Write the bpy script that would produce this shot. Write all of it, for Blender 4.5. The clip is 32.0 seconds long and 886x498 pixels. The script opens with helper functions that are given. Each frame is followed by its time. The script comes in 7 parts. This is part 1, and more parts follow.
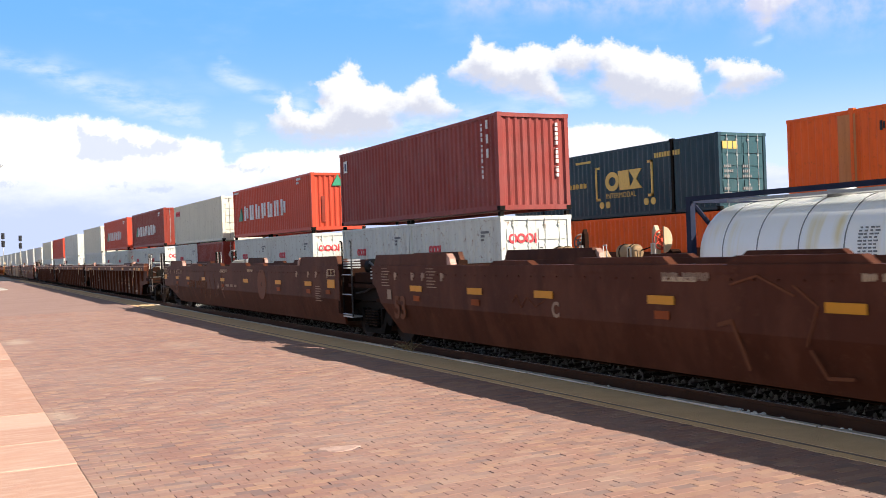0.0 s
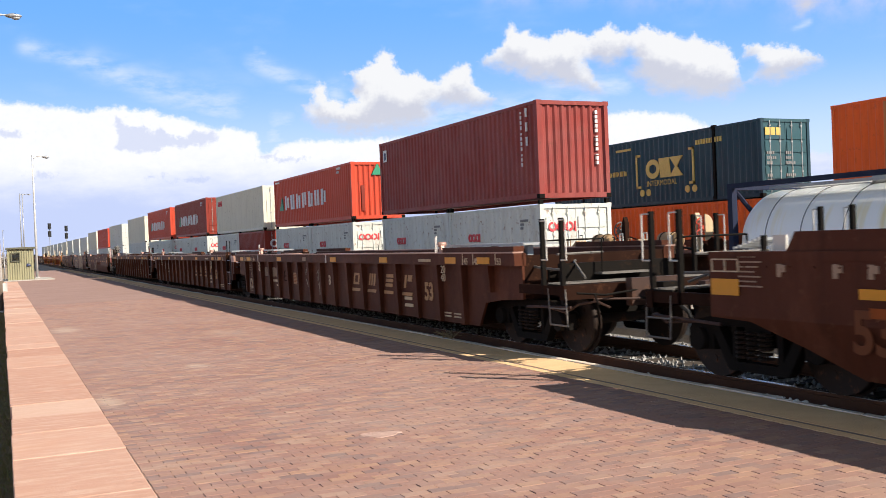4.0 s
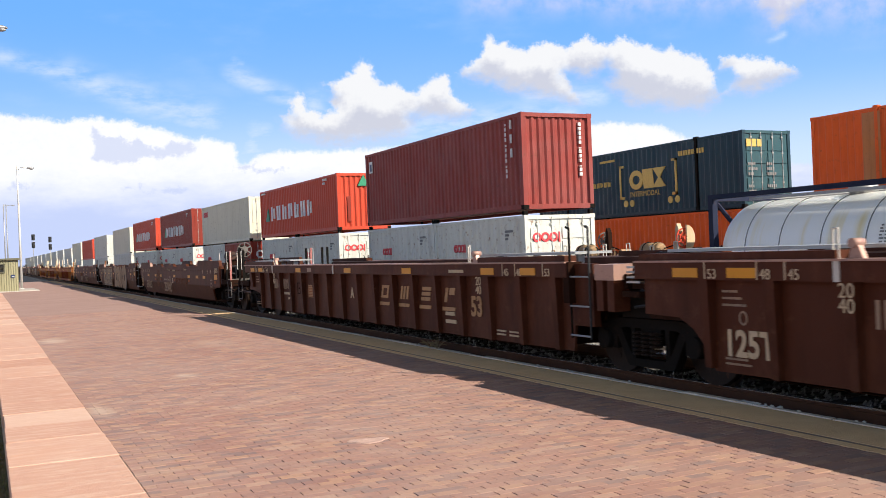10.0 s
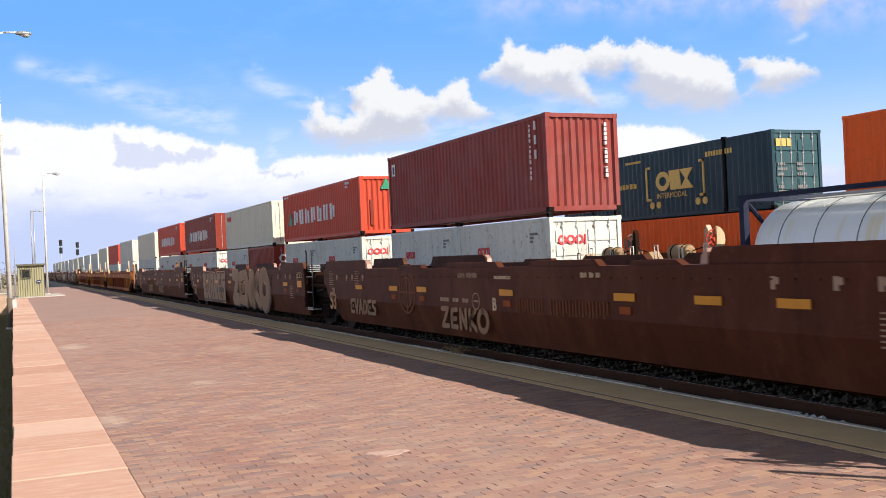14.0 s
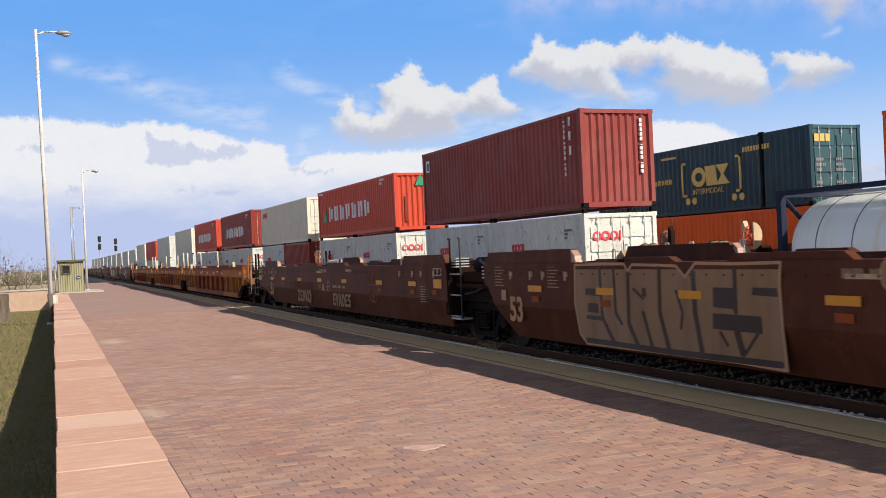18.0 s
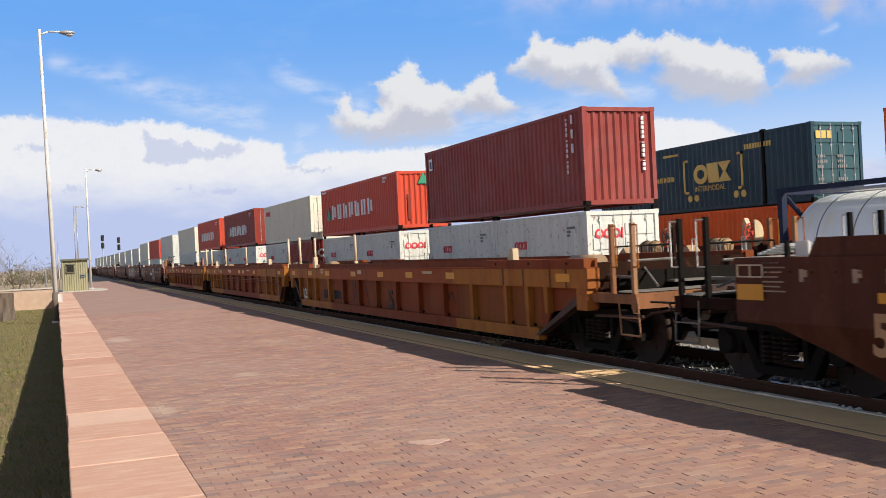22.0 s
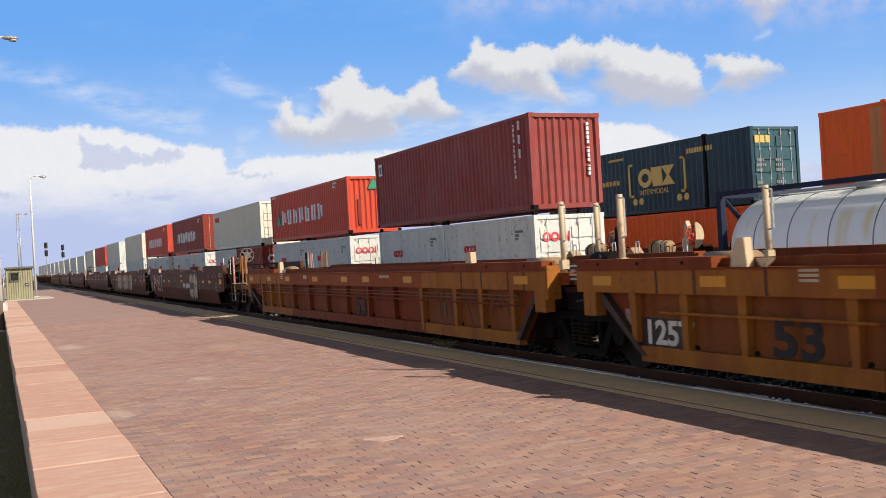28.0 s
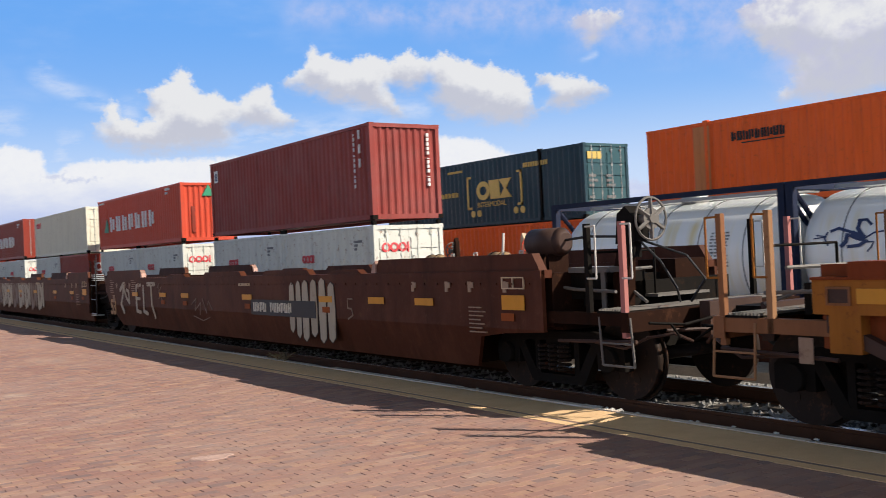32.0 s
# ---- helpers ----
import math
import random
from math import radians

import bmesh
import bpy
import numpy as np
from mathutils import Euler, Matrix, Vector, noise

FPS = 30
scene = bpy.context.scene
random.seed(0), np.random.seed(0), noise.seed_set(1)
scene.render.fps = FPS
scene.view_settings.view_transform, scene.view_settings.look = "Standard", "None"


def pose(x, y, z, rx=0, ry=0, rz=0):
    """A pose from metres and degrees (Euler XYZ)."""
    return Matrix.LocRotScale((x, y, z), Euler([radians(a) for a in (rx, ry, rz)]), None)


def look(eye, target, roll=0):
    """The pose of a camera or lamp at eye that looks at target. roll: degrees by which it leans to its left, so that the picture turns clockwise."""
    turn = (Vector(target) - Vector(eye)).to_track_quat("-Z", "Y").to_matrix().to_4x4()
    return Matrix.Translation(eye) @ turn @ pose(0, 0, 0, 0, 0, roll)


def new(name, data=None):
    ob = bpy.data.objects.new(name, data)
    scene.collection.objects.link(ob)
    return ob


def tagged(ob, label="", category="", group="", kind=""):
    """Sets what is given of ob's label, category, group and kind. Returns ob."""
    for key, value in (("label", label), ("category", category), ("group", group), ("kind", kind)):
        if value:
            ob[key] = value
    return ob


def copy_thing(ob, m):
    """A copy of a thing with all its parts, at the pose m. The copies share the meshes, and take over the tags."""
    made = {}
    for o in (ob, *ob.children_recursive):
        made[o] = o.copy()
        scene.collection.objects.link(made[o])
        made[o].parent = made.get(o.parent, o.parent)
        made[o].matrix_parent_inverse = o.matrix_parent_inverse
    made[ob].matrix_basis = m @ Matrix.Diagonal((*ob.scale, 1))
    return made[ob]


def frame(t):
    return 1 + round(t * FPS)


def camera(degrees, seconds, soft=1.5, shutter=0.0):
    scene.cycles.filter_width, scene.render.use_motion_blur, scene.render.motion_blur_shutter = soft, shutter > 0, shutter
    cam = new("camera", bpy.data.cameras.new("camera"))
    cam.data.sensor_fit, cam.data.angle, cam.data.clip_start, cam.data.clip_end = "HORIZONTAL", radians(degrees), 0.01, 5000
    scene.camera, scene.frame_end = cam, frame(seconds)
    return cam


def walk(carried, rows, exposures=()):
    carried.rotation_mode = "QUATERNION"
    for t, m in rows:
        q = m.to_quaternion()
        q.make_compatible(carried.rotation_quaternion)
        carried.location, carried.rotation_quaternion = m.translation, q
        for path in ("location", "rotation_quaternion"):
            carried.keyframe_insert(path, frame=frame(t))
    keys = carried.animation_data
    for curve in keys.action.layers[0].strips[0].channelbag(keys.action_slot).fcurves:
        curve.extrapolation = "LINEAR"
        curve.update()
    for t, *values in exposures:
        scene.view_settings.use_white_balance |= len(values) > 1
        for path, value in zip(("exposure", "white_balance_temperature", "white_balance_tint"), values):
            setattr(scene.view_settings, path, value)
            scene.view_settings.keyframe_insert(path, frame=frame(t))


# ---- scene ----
# ---- camera ----
cam = camera(48.8, 32.0, soft=0.5, shutter=0.17)
PATH = [
    (0, (0.080, 0.144, 1.759), (4.713, 9.006, 1.763), -2.07),
    (0.5, (0.196, 0.132, 1.763), (4.614, 9.103, 1.746), -2.00),
    (1, (0.142, 0.249, 1.759), (4.576, 9.212, 1.720), -2.19),
    (1.5, (0.132, 0.233, 1.758), (4.554, 9.202, 1.693), -2.29),
    (2, (0.131, 0.209, 1.750), (4.519, 9.194, 1.673), -2.20),
    (2.5, (0.068, 0.120, 1.750), (4.423, 9.121, 1.666), -2.20),
    (3, (0.041, 0.062, 1.754), (4.354, 9.084, 1.660), -2.27),
    (3.5, (0.045, 0.087, 1.754), (4.315, 9.129, 1.654), -2.24),
    (5.5, (0.046, 0.040, 1.751), (4.316, 9.082, 1.682), -2.31),
    (6, (0.023, 0.008, 1.754), (4.326, 9.035, 1.696), -2.31),
    (6.5, (0.013, -0.015, 1.755), (4.338, 9.001, 1.705), -2.32),
    (7, (-0.005, -0.040, 1.755), (4.350, 8.961, 1.715), -2.30),
    (7.5, (-0.026, -0.065, 1.753), (4.353, 8.925, 1.729), -2.33),
    (8, (-0.034, -0.093, 1.760), (4.354, 8.893, 1.747), -2.33),
    (8.5, (-0.049, -0.118, 1.759), (4.344, 8.865, 1.760), -2.38),
    (9, (-0.064, -0.136, 1.761), (4.336, 8.844, 1.769), -2.37),
    (9.5, (-0.061, -0.141, 1.756), (4.340, 8.839, 1.769), -2.33),
    (10, (-0.067, -0.158, 1.762), (4.337, 8.820, 1.766), -2.35),
    (10.5, (-0.075, -0.153, 1.760), (4.336, 8.822, 1.750), -2.42),
    (11, (-0.046, -0.137, 1.758), (4.353, 8.844, 1.732), -2.47),
    (11.5, (-0.018, -0.059, 1.760), (4.365, 8.929, 1.723), -2.52),
    (12, (0.049, 0.050, 1.754), (4.399, 9.054, 1.715), -2.54),
    (12.5, (0.108, 0.142, 1.755), (4.416, 9.167, 1.725), -2.53),
    (13, (0.123, 0.186, 1.753), (4.400, 9.226, 1.746), -2.54),
    (13.5, (0.144, 0.205, 1.753), (4.361, 9.272, 1.773), -2.58),
    (14, (0.149, 0.235, 1.750), (4.330, 9.319, 1.802), -2.61),
    (14.5, (0.126, 0.191, 1.750), (4.270, 9.291, 1.836), -2.67),
    (16.5, (0.157, 0.241, 1.749), (4.139, 9.414, 1.810), -2.69),
    (17, (0.142, 0.225, 1.749), (4.084, 9.416, 1.800), -2.64),
    (17.5, (0.132, 0.210, 1.749), (4.032, 9.418, 1.789), -2.64),
    (18, (0.113, 0.187, 1.749), (3.975, 9.411, 1.779), -2.59),
    (18.5, (0.124, 0.188, 1.747), (3.943, 9.430, 1.771), -2.49),
    (19, (0.110, 0.180, 1.748), (3.905, 9.432, 1.764), -2.54),
    (19.5, (0.120, 0.166, 1.748), (3.905, 9.423, 1.758), -2.62),
    (20, (0.098, 0.149, 1.748), (3.896, 9.400, 1.756), -2.69),
    (20.5, (0.067, 0.099, 1.756), (3.878, 9.345, 1.762), -2.83),
    (21, (0.051, 0.073, 1.754), (3.869, 9.315, 1.762), -2.78),
    (21.5, (0.048, 0.059, 1.753), (3.869, 9.301, 1.763), -2.78),
    (22, (0.033, 0.045, 1.754), (3.870, 9.279, 1.762), -2.77),
    (22.5, (-0.007, -0.050, 1.756), (3.881, 9.163, 1.764), -2.88),
    (23, (-0.047, -0.123, 1.757), (3.910, 9.061, 1.764), -2.99),
    (23.5, (-0.072, -0.173, 1.755), (3.960, 8.978, 1.763), -3.11),
    (24, (-0.081, -0.208, 1.755), (4.011, 8.917, 1.757), -3.12),
    (24.5, (-0.084, -0.221, 1.758), (4.067, 8.877, 1.756), -3.13),
    (25, (-0.097, -0.238, 1.757), (4.121, 8.829, 1.755), -3.14),
    (25.5, (-0.112, -0.264, 1.753), (4.161, 8.777, 1.763), -3.14),
    (27.5, (-0.206, -0.390, 1.758), (4.116, 8.627, 1.788), -3.25),
    (28, (-0.141, -0.331, 1.755), (4.164, 8.694, 1.779), -3.30),
    (28.5, (-0.147, -0.341, 1.753), (4.160, 8.684, 1.764), -3.35),
    (29, (-0.142, -0.338, 1.756), (4.162, 8.689, 1.751), -3.37),
    (29.5, (-0.113, -0.248, 1.754), (4.174, 8.787, 1.743), -3.31),
    (30, (-0.081, -0.183, 1.757), (4.167, 8.869, 1.743), -3.27),
    (30.5, (0.037, 0.031, 1.752), (4.231, 9.109, 1.746), -3.22),
    (31, (0.189, 0.283, 1.744), (4.509, 9.302, 1.739), -3.22),
    (31.5, (0.268, 0.388, 1.743), (5.070, 9.159, 1.738), -3.24),
    (32, (-0.016, -0.118, 1.750), (5.711, 8.080, 1.794), -2.74),
]
walk(cam, [(t, look(eye, target, roll)) for t, eye, target, roll in PATH],
     [(0, .74), (1, .58), (2, .62), (6, .57), (9, .60), (13, .60), (15, .58), (17, .52), (18, .36), (20, .34), (22, .36), (25, .33), (28, .35), (30, .36), (32, .38)])

# ---- world and sun ----
SUN_AZ, SUN_EL = radians(143), radians(35.5)      # clockwise from +Y towards +X
world = bpy.data.worlds.new("sky")
scene.world = world
world.use_nodes = True
wn = world.node_tree.nodes
sky = wn.new("ShaderNodeTexSky")
sky.sky_type, sky.sun_disc = "NISHITA", False
sky.sun_elevation, sky.sun_rotation = SUN_EL, SUN_AZ
sky.altitude, sky.air_density, sky.dust_density, sky.ozone_density = 1500, 1.0, 0.8, 1.0
wn["Background"].inputs["Strength"].default_value = 0.088
warm = wn.new("ShaderNodeMix")
warm.data_type, warm.blend_type = "RGBA", "MULTIPLY"
warm.inputs[0].default_value, warm.inputs[7].default_value = 1.0, (1.42, 0.92, 0.44, 1)      # a warm tint put on the sky's light so shade looks less blue
world.node_tree.links.new(sky.outputs[0], warm.inputs[6])
world.node_tree.links.new(warm.outputs[2], wn["Background"].inputs["Color"])
sun = new("sun", bpy.data.lights.new("sun", "SUN"))
sun.data.energy, sun.data.angle, sun.data.color = 5.15, radians(0.5), (1.0, 0.92, 0.80)
sdir = Vector((math.sin(SUN_AZ) * math.cos(SUN_EL), math.cos(SUN_AZ) * math.cos(SUN_EL), math.sin(SUN_EL)))
sun.matrix_world = look(tuple(sdir * 300), (0, 0, 0))


# ---- materials ----
def nodes_of(name):
    m = bpy.data.materials.new(name)
    m.use_nodes = True
    nt = m.node_tree
    return m, nt, nt.nodes["Principled BSDF"]


def link(nt, a, b):
    nt.links.new(a, b)


def noise_node(nt, coord, scale, detail=4, rough=0.55, stretch=(1, 1, 1)):
    mp = nt.nodes.new("ShaderNodeMapping")
    mp.inputs["Scale"].default_value = stretch
    link(nt, coord, mp.inputs["Vector"])
    n = nt.nodes.new("ShaderNodeTexNoise")
    n.inputs["Scale"].default_value, n.inputs["Detail"].default_value, n.inputs["Roughness"].default_value = scale, detail, rough
    link(nt, mp.outputs[0], n.inputs["Vector"])
    return n.outputs["Fac"]


def ramp(nt, fac, lo, hi):
    r = nt.nodes.new("ShaderNodeMapRange")
    r.interpolation_type = "SMOOTHSTEP"
    r.inputs["From Min"].default_value, r.inputs["From Max"].default_value = lo, hi
    link(nt, fac, r.inputs["Value"])
    return r.outputs[0]


def mix(nt, fac, a, b):
    x = nt.nodes.new("ShaderNodeMix")
    x.data_type = "RGBA"
    for k, v in ((0, fac), (6, a), (7, b)):
        if isinstance(v, (int, float)):
            x.inputs[k].default_value = v
        elif isinstance(v, tuple):
            x.inputs[k].default_value = (*v, 1)
        else:
            link(nt, v, x.inputs[k])
    return x.outputs[2]


def math_node(nt, op, a, b=0.0):
    x = nt.nodes.new("ShaderNodeMath")
    x.operation = op
    for k, v in ((0, a), (1, b)):
        if isinstance(v, (int, float)):
            x.inputs[k].default_value = v
        else:
            link(nt, v, x.inputs[k])
    return x.outputs[0]


def scale_col(c, k):
    return tuple(min(1.0, v * k) for v in c)


def paint(name, col, rough=0.5, metal=0.0, rust=0.3, fade=0.25, streak=0.35, rust_col=(0.12, 0.05, 0.025), dirt_col=None, bump=0.15, vary=0.0, spec=0.16, blotch=0.0, blotch_col=(0.5, 0.4, 0.15)):
    """Weathered paint: faded patches, rain streaks, rust spots, fine relief."""
    m, nt, b = nodes_of(name)
    tc = nt.nodes.new("ShaderNodeTexCoord").outputs["Object"]
    big = ramp(nt, noise_node(nt, tc, 0.7, 5, 0.6), 0.35, 0.7)
    st = ramp(nt, noise_node(nt, tc, 3.0, 4, 0.6, (1, 1, 0.12)), 0.45, 0.75)
    fine = noise_node(nt, tc, 25, 5, 0.7)
    sp = ramp(nt, math_node(nt, "ADD", noise_node(nt, tc, 5.5, 6, 0.75), math_node(nt, "MULTIPLY", fine, 0.2)), 0.66, 0.78)
    c = mix(nt, math_node(nt, "MULTIPLY", big, fade), col, tuple(0.6 * v + 0.12 for v in col))
    c = mix(nt, math_node(nt, "MULTIPLY", st, streak), c, dirt_col or scale_col(col, 0.45))
    c = mix(nt, math_node(nt, "MULTIPLY", sp, rust), c, rust_col)
    if blotch:
        bl = ramp(nt, math_node(nt, "ADD", noise_node(nt, tc, 1.6, 6, 0.68, (1, 1, 0.45)), math_node(nt, "MULTIPLY", fine, 0.12)), 0.52, 0.70)
        c = mix(nt, math_node(nt, "MULTIPLY", bl, blotch), c, blotch_col)
    if vary:
        oi = nt.nodes.new("ShaderNodeObjectInfo")
        c = mix(nt, math_node(nt, "MULTIPLY", oi.outputs["Random"], vary), c, scale_col(col, 0.55))
    link(nt, c, b.inputs["Base Color"])
    b.inputs["Metallic"].default_value = metal
    b.inputs["Specular IOR Level"].default_value = spec
    link(nt, math_node(nt, "ADD", math_node(nt, "MULTIPLY", fine, 0.3), rough - 0.15), b.inputs["Roughness"])
    bp = nt.nodes.new("ShaderNodeBump")
    bp.inputs["Strength"].default_value, bp.inputs["Distance"].default_value = bump, 0.01
    link(nt, math_node(nt, "ADD", fine, big), bp.inputs["Height"])
    link(nt, bp.outputs[0], b.inputs["Normal"])
    return m


def tank_mat(name):
    """Glossy white shell: dust on top, soft yellow runs down the sides, thin dark drips."""
    m, nt, b = nodes_of(name)
    tc = nt.nodes.new("ShaderNodeTexCoord").outputs["Object"]
    sep = nt.nodes.new("ShaderNodeSeparateXYZ")
    link(nt, tc, sep.inputs[0])
    fine = noise_node(nt, tc, 20, 5, 0.65)
    runs = ramp(nt, noise_node(nt, tc, 2.2, 5, 0.55, (0.05, 1, 0.06)), 0.50, 0.72)
    reach = math_node(nt, "MULTIPLY", ramp(nt, sep.outputs[2], 2.15, 1.9), ramp(nt, noise_node(nt, tc, 1.3, 3, 0.5, (0.3, 1, 0.5)), 0.4, 0.6))
    drip = ramp(nt, noise_node(nt, tc, 6.0, 4, 0.6, (0.3, 1, 0.05)), 0.64, 0.74)
    c = mix(nt, math_node(nt, "MULTIPLY", fine, 0.12), (0.93, 0.915, 0.885), (0.70, 0.67, 0.62))
    c = mix(nt, math_node(nt, "MULTIPLY", math_node(nt, "MULTIPLY", runs, reach), 0.75), c, (0.80, 0.63, 0.22))
    c = mix(nt, math_node(nt, "MULTIPLY", math_node(nt, "MULTIPLY", drip, ramp(nt, sep.outputs[2], 1.9, 2.4)), 0.6), c, (0.33, 0.31, 0.28))
    link(nt, c, b.inputs["Base Color"])
    b.inputs["Specular IOR Level"].default_value = 0.5
    link(nt, math_node(nt, "ADD", math_node(nt, "MULTIPLY", fine, 0.25), 0.25), b.inputs["Roughness"])
    return m


def plain(name, col, rough=0.6, metal=0.0):
    m, nt, b = nodes_of(name)
    tc = nt.nodes.new("ShaderNodeTexCoord").outputs["Object"]
    n = noise_node(nt, tc, 14, 4, 0.65)
    link(nt, mix(nt, n, scale_col(col, 1.25), scale_col(col, 0.7)), b.inputs["Base Color"])
    b.inputs["Roughness"].default_value, b.inputs["Metallic"].default_value = rough, metal
    return m


def brick_mat(name, cols, spread=0.35, joined=True, rough=0.85):
    """Fired clay: one tone a piece, mottled, with worn and stained patches over many pieces."""
    m, nt, b = nodes_of(name)
    src = nt.nodes.new("ShaderNodeNewGeometry").outputs["Random Per Island"] if joined else nt.nodes.new("ShaderNodeObjectInfo").outputs["Random"]
    geo = nt.nodes.new("ShaderNodeNewGeometry").outputs["Position"]
    cr = nt.nodes.new("ShaderNodeValToRGB")
    el = cr.color_ramp.elements
    while len(el) < len(cols):
        el.new(0.5)
    for k, c in enumerate(cols):
        el[k].position, el[k].color = k / (len(cols) - 1), (*c, 1)
    link(nt, src, cr.inputs[0])
    mott = noise_node(nt, geo, 30, 5, 0.7)
    big = ramp(nt, noise_node(nt, geo, 0.35, 5, 0.6), 0.3, 0.72)
    c = mix(nt, math_node(nt, "MULTIPLY", mott, 0.35), cr.outputs[0], scale_col(cols[0], 0.55))
    c = mix(nt, math_node(nt, "MULTIPLY", big, spread), c, (0.39, 0.262, 0.215))
    c = mix(nt, math_node(nt, "MULTIPLY", ramp(nt, noise_node(nt, geo, 1.6, 6, 0.65), 0.42, 0.75), 0.4), c, (0.37, 0.265, 0.22))
    # pale dust lying in soft spots
    for x, y, rx, ry, k in ((1.72, 24.3, .55, 1.5, .6), (1.32, 12.2, .28, .9, .55), (2.9, 15.0, .3, .5, .45), (2.75, 11.3, .2, .25, .3), (4.6, 20.5, .7, 1.4, .3)):
        mp = nt.nodes.new("ShaderNodeMapping")
        mp.inputs["Location"].default_value, mp.inputs["Scale"].default_value = (-x / rx, -y / ry, 0), (1 / rx, 1 / ry, 0)
        link(nt, geo, mp.inputs["Vector"])
        ln = nt.nodes.new("ShaderNodeVectorMath")
        ln.operation = "LENGTH"
        link(nt, mp.outputs[0], ln.inputs[0])
        spot = ramp(nt, math_node(nt, "ADD", ln.outputs["Value"], math_node(nt, "MULTIPLY", noise_node(nt, geo, 2.5, 5, 0.65), 1.2)), 1.5, 0.6)
        c = mix(nt, math_node(nt, "MULTIPLY", spot, k), c, (0.52, 0.40, 0.31))
    link(nt, c, b.inputs["Base Color"])
    b.inputs["Roughness"].default_value = rough
    bp = nt.nodes.new("ShaderNodeBump")
    bp.inputs["Strength"].default_value, bp.inputs["Distance"].default_value = 0.3, 0.006
    link(nt, mott, bp.inputs["Height"])
    link(nt, bp.outputs[0], b.inputs["Normal"])
    return m


def sandstone_mat(name, cols):
    """Split sandstone: a tone a slab, bedded streaks, pale scuffs, dark pits and rough relief."""
    m, nt, b = nodes_of(name)
    rnd = nt.nodes.new("ShaderNodeObjectInfo").outputs["Random"]
    geo = nt.nodes.new("ShaderNodeNewGeometry").outputs["Position"]
    cr = nt.nodes.new("ShaderNodeValToRGB")
    el = cr.color_ramp.elements
    while len(el) < len(cols):
        el.new(0.5)
    for k, c in enumerate(cols):
        el[k].position, el[k].color = k / (len(cols) - 1), (*c, 1)
    link(nt, rnd, cr.inputs[0])
    bed = noise_node(nt, geo, 2.2, 7, 0.68, (1.0, 4.5, 1.0))
    ridge = noise_node(nt, geo, 9.0, 6, 0.7, (0.8, 3.0, 1.0))
    fine = noise_node(nt, geo, 60, 4, 0.7)
    c = mix(nt, math_node(nt, "MULTIPLY", ramp(nt, bed, 0.42, 0.7), 0.55), cr.outputs[0], (0.66, 0.47, 0.37))
    c = mix(nt, math_node(nt, "MULTIPLY", ramp(nt, ridge, 0.52, 0.72), 0.28), c, (0.36, 0.19, 0.135))
    c = mix(nt, math_node(nt, "MULTIPLY", ramp(nt, noise_node(nt, geo, 0.8, 4, 0.6), 0.5, 0.75), 0.35), c, (0.58, 0.30, 0.19))
    c = mix(nt, math_node(nt, "MULTIPLY", ramp(nt, fine, 0.55, 0.8), 0.35), c, (0.30, 0.17, 0.12))
    link(nt, c, b.inputs["Base Color"])
    b.inputs["Roughness"].default_value = 0.9
    h = math_node(nt, "ADD", math_node(nt, "MULTIPLY", bed, 1.6), math_node(nt, "ADD", ridge, math_node(nt, "MULTIPLY", fine, 0.25)))
    bp = nt.nodes.new("ShaderNodeBump")
    bp.inputs["Strength"].default_value, bp.inputs["Distance"].default_value = 0.32, 0.03
    link(nt, h, bp.inputs["Height"])
    link(nt, bp.outputs[0], b.inputs["Normal"])
    return m


def ground_mat(name, a, c2, scale=3.0, bump=0.5, rough=0.95, speck=60, dark=0.55):
    m, nt, b = nodes_of(name)
    geo = nt.nodes.new("ShaderNodeNewGeometry").outputs["Position"]
    n1 = ramp(nt, noise_node(nt, geo, scale, 6, 0.65), 0.3, 0.7)
    n2 = noise_node(nt, geo, speck, 4, 0.7)
    c = mix(nt, n1, a, c2)
    c = mix(nt, math_node(nt, "MULTIPLY", ramp(nt, n2, 0.45, 0.75), dark), c, scale_col(a, 0.4))
    link(nt, c, b.inputs["Base Color"])
    b.inputs["Roughness"].default_value = rough
    bp = nt.nodes.new("ShaderNodeBump")
    bp.inputs["Strength"].default_value, bp.inputs["Distance"].default_value = bump, 0.02
    link(nt, n2, bp.inputs["Height"])
    link(nt, bp.outputs[0], b.inputs["Normal"])
    return m


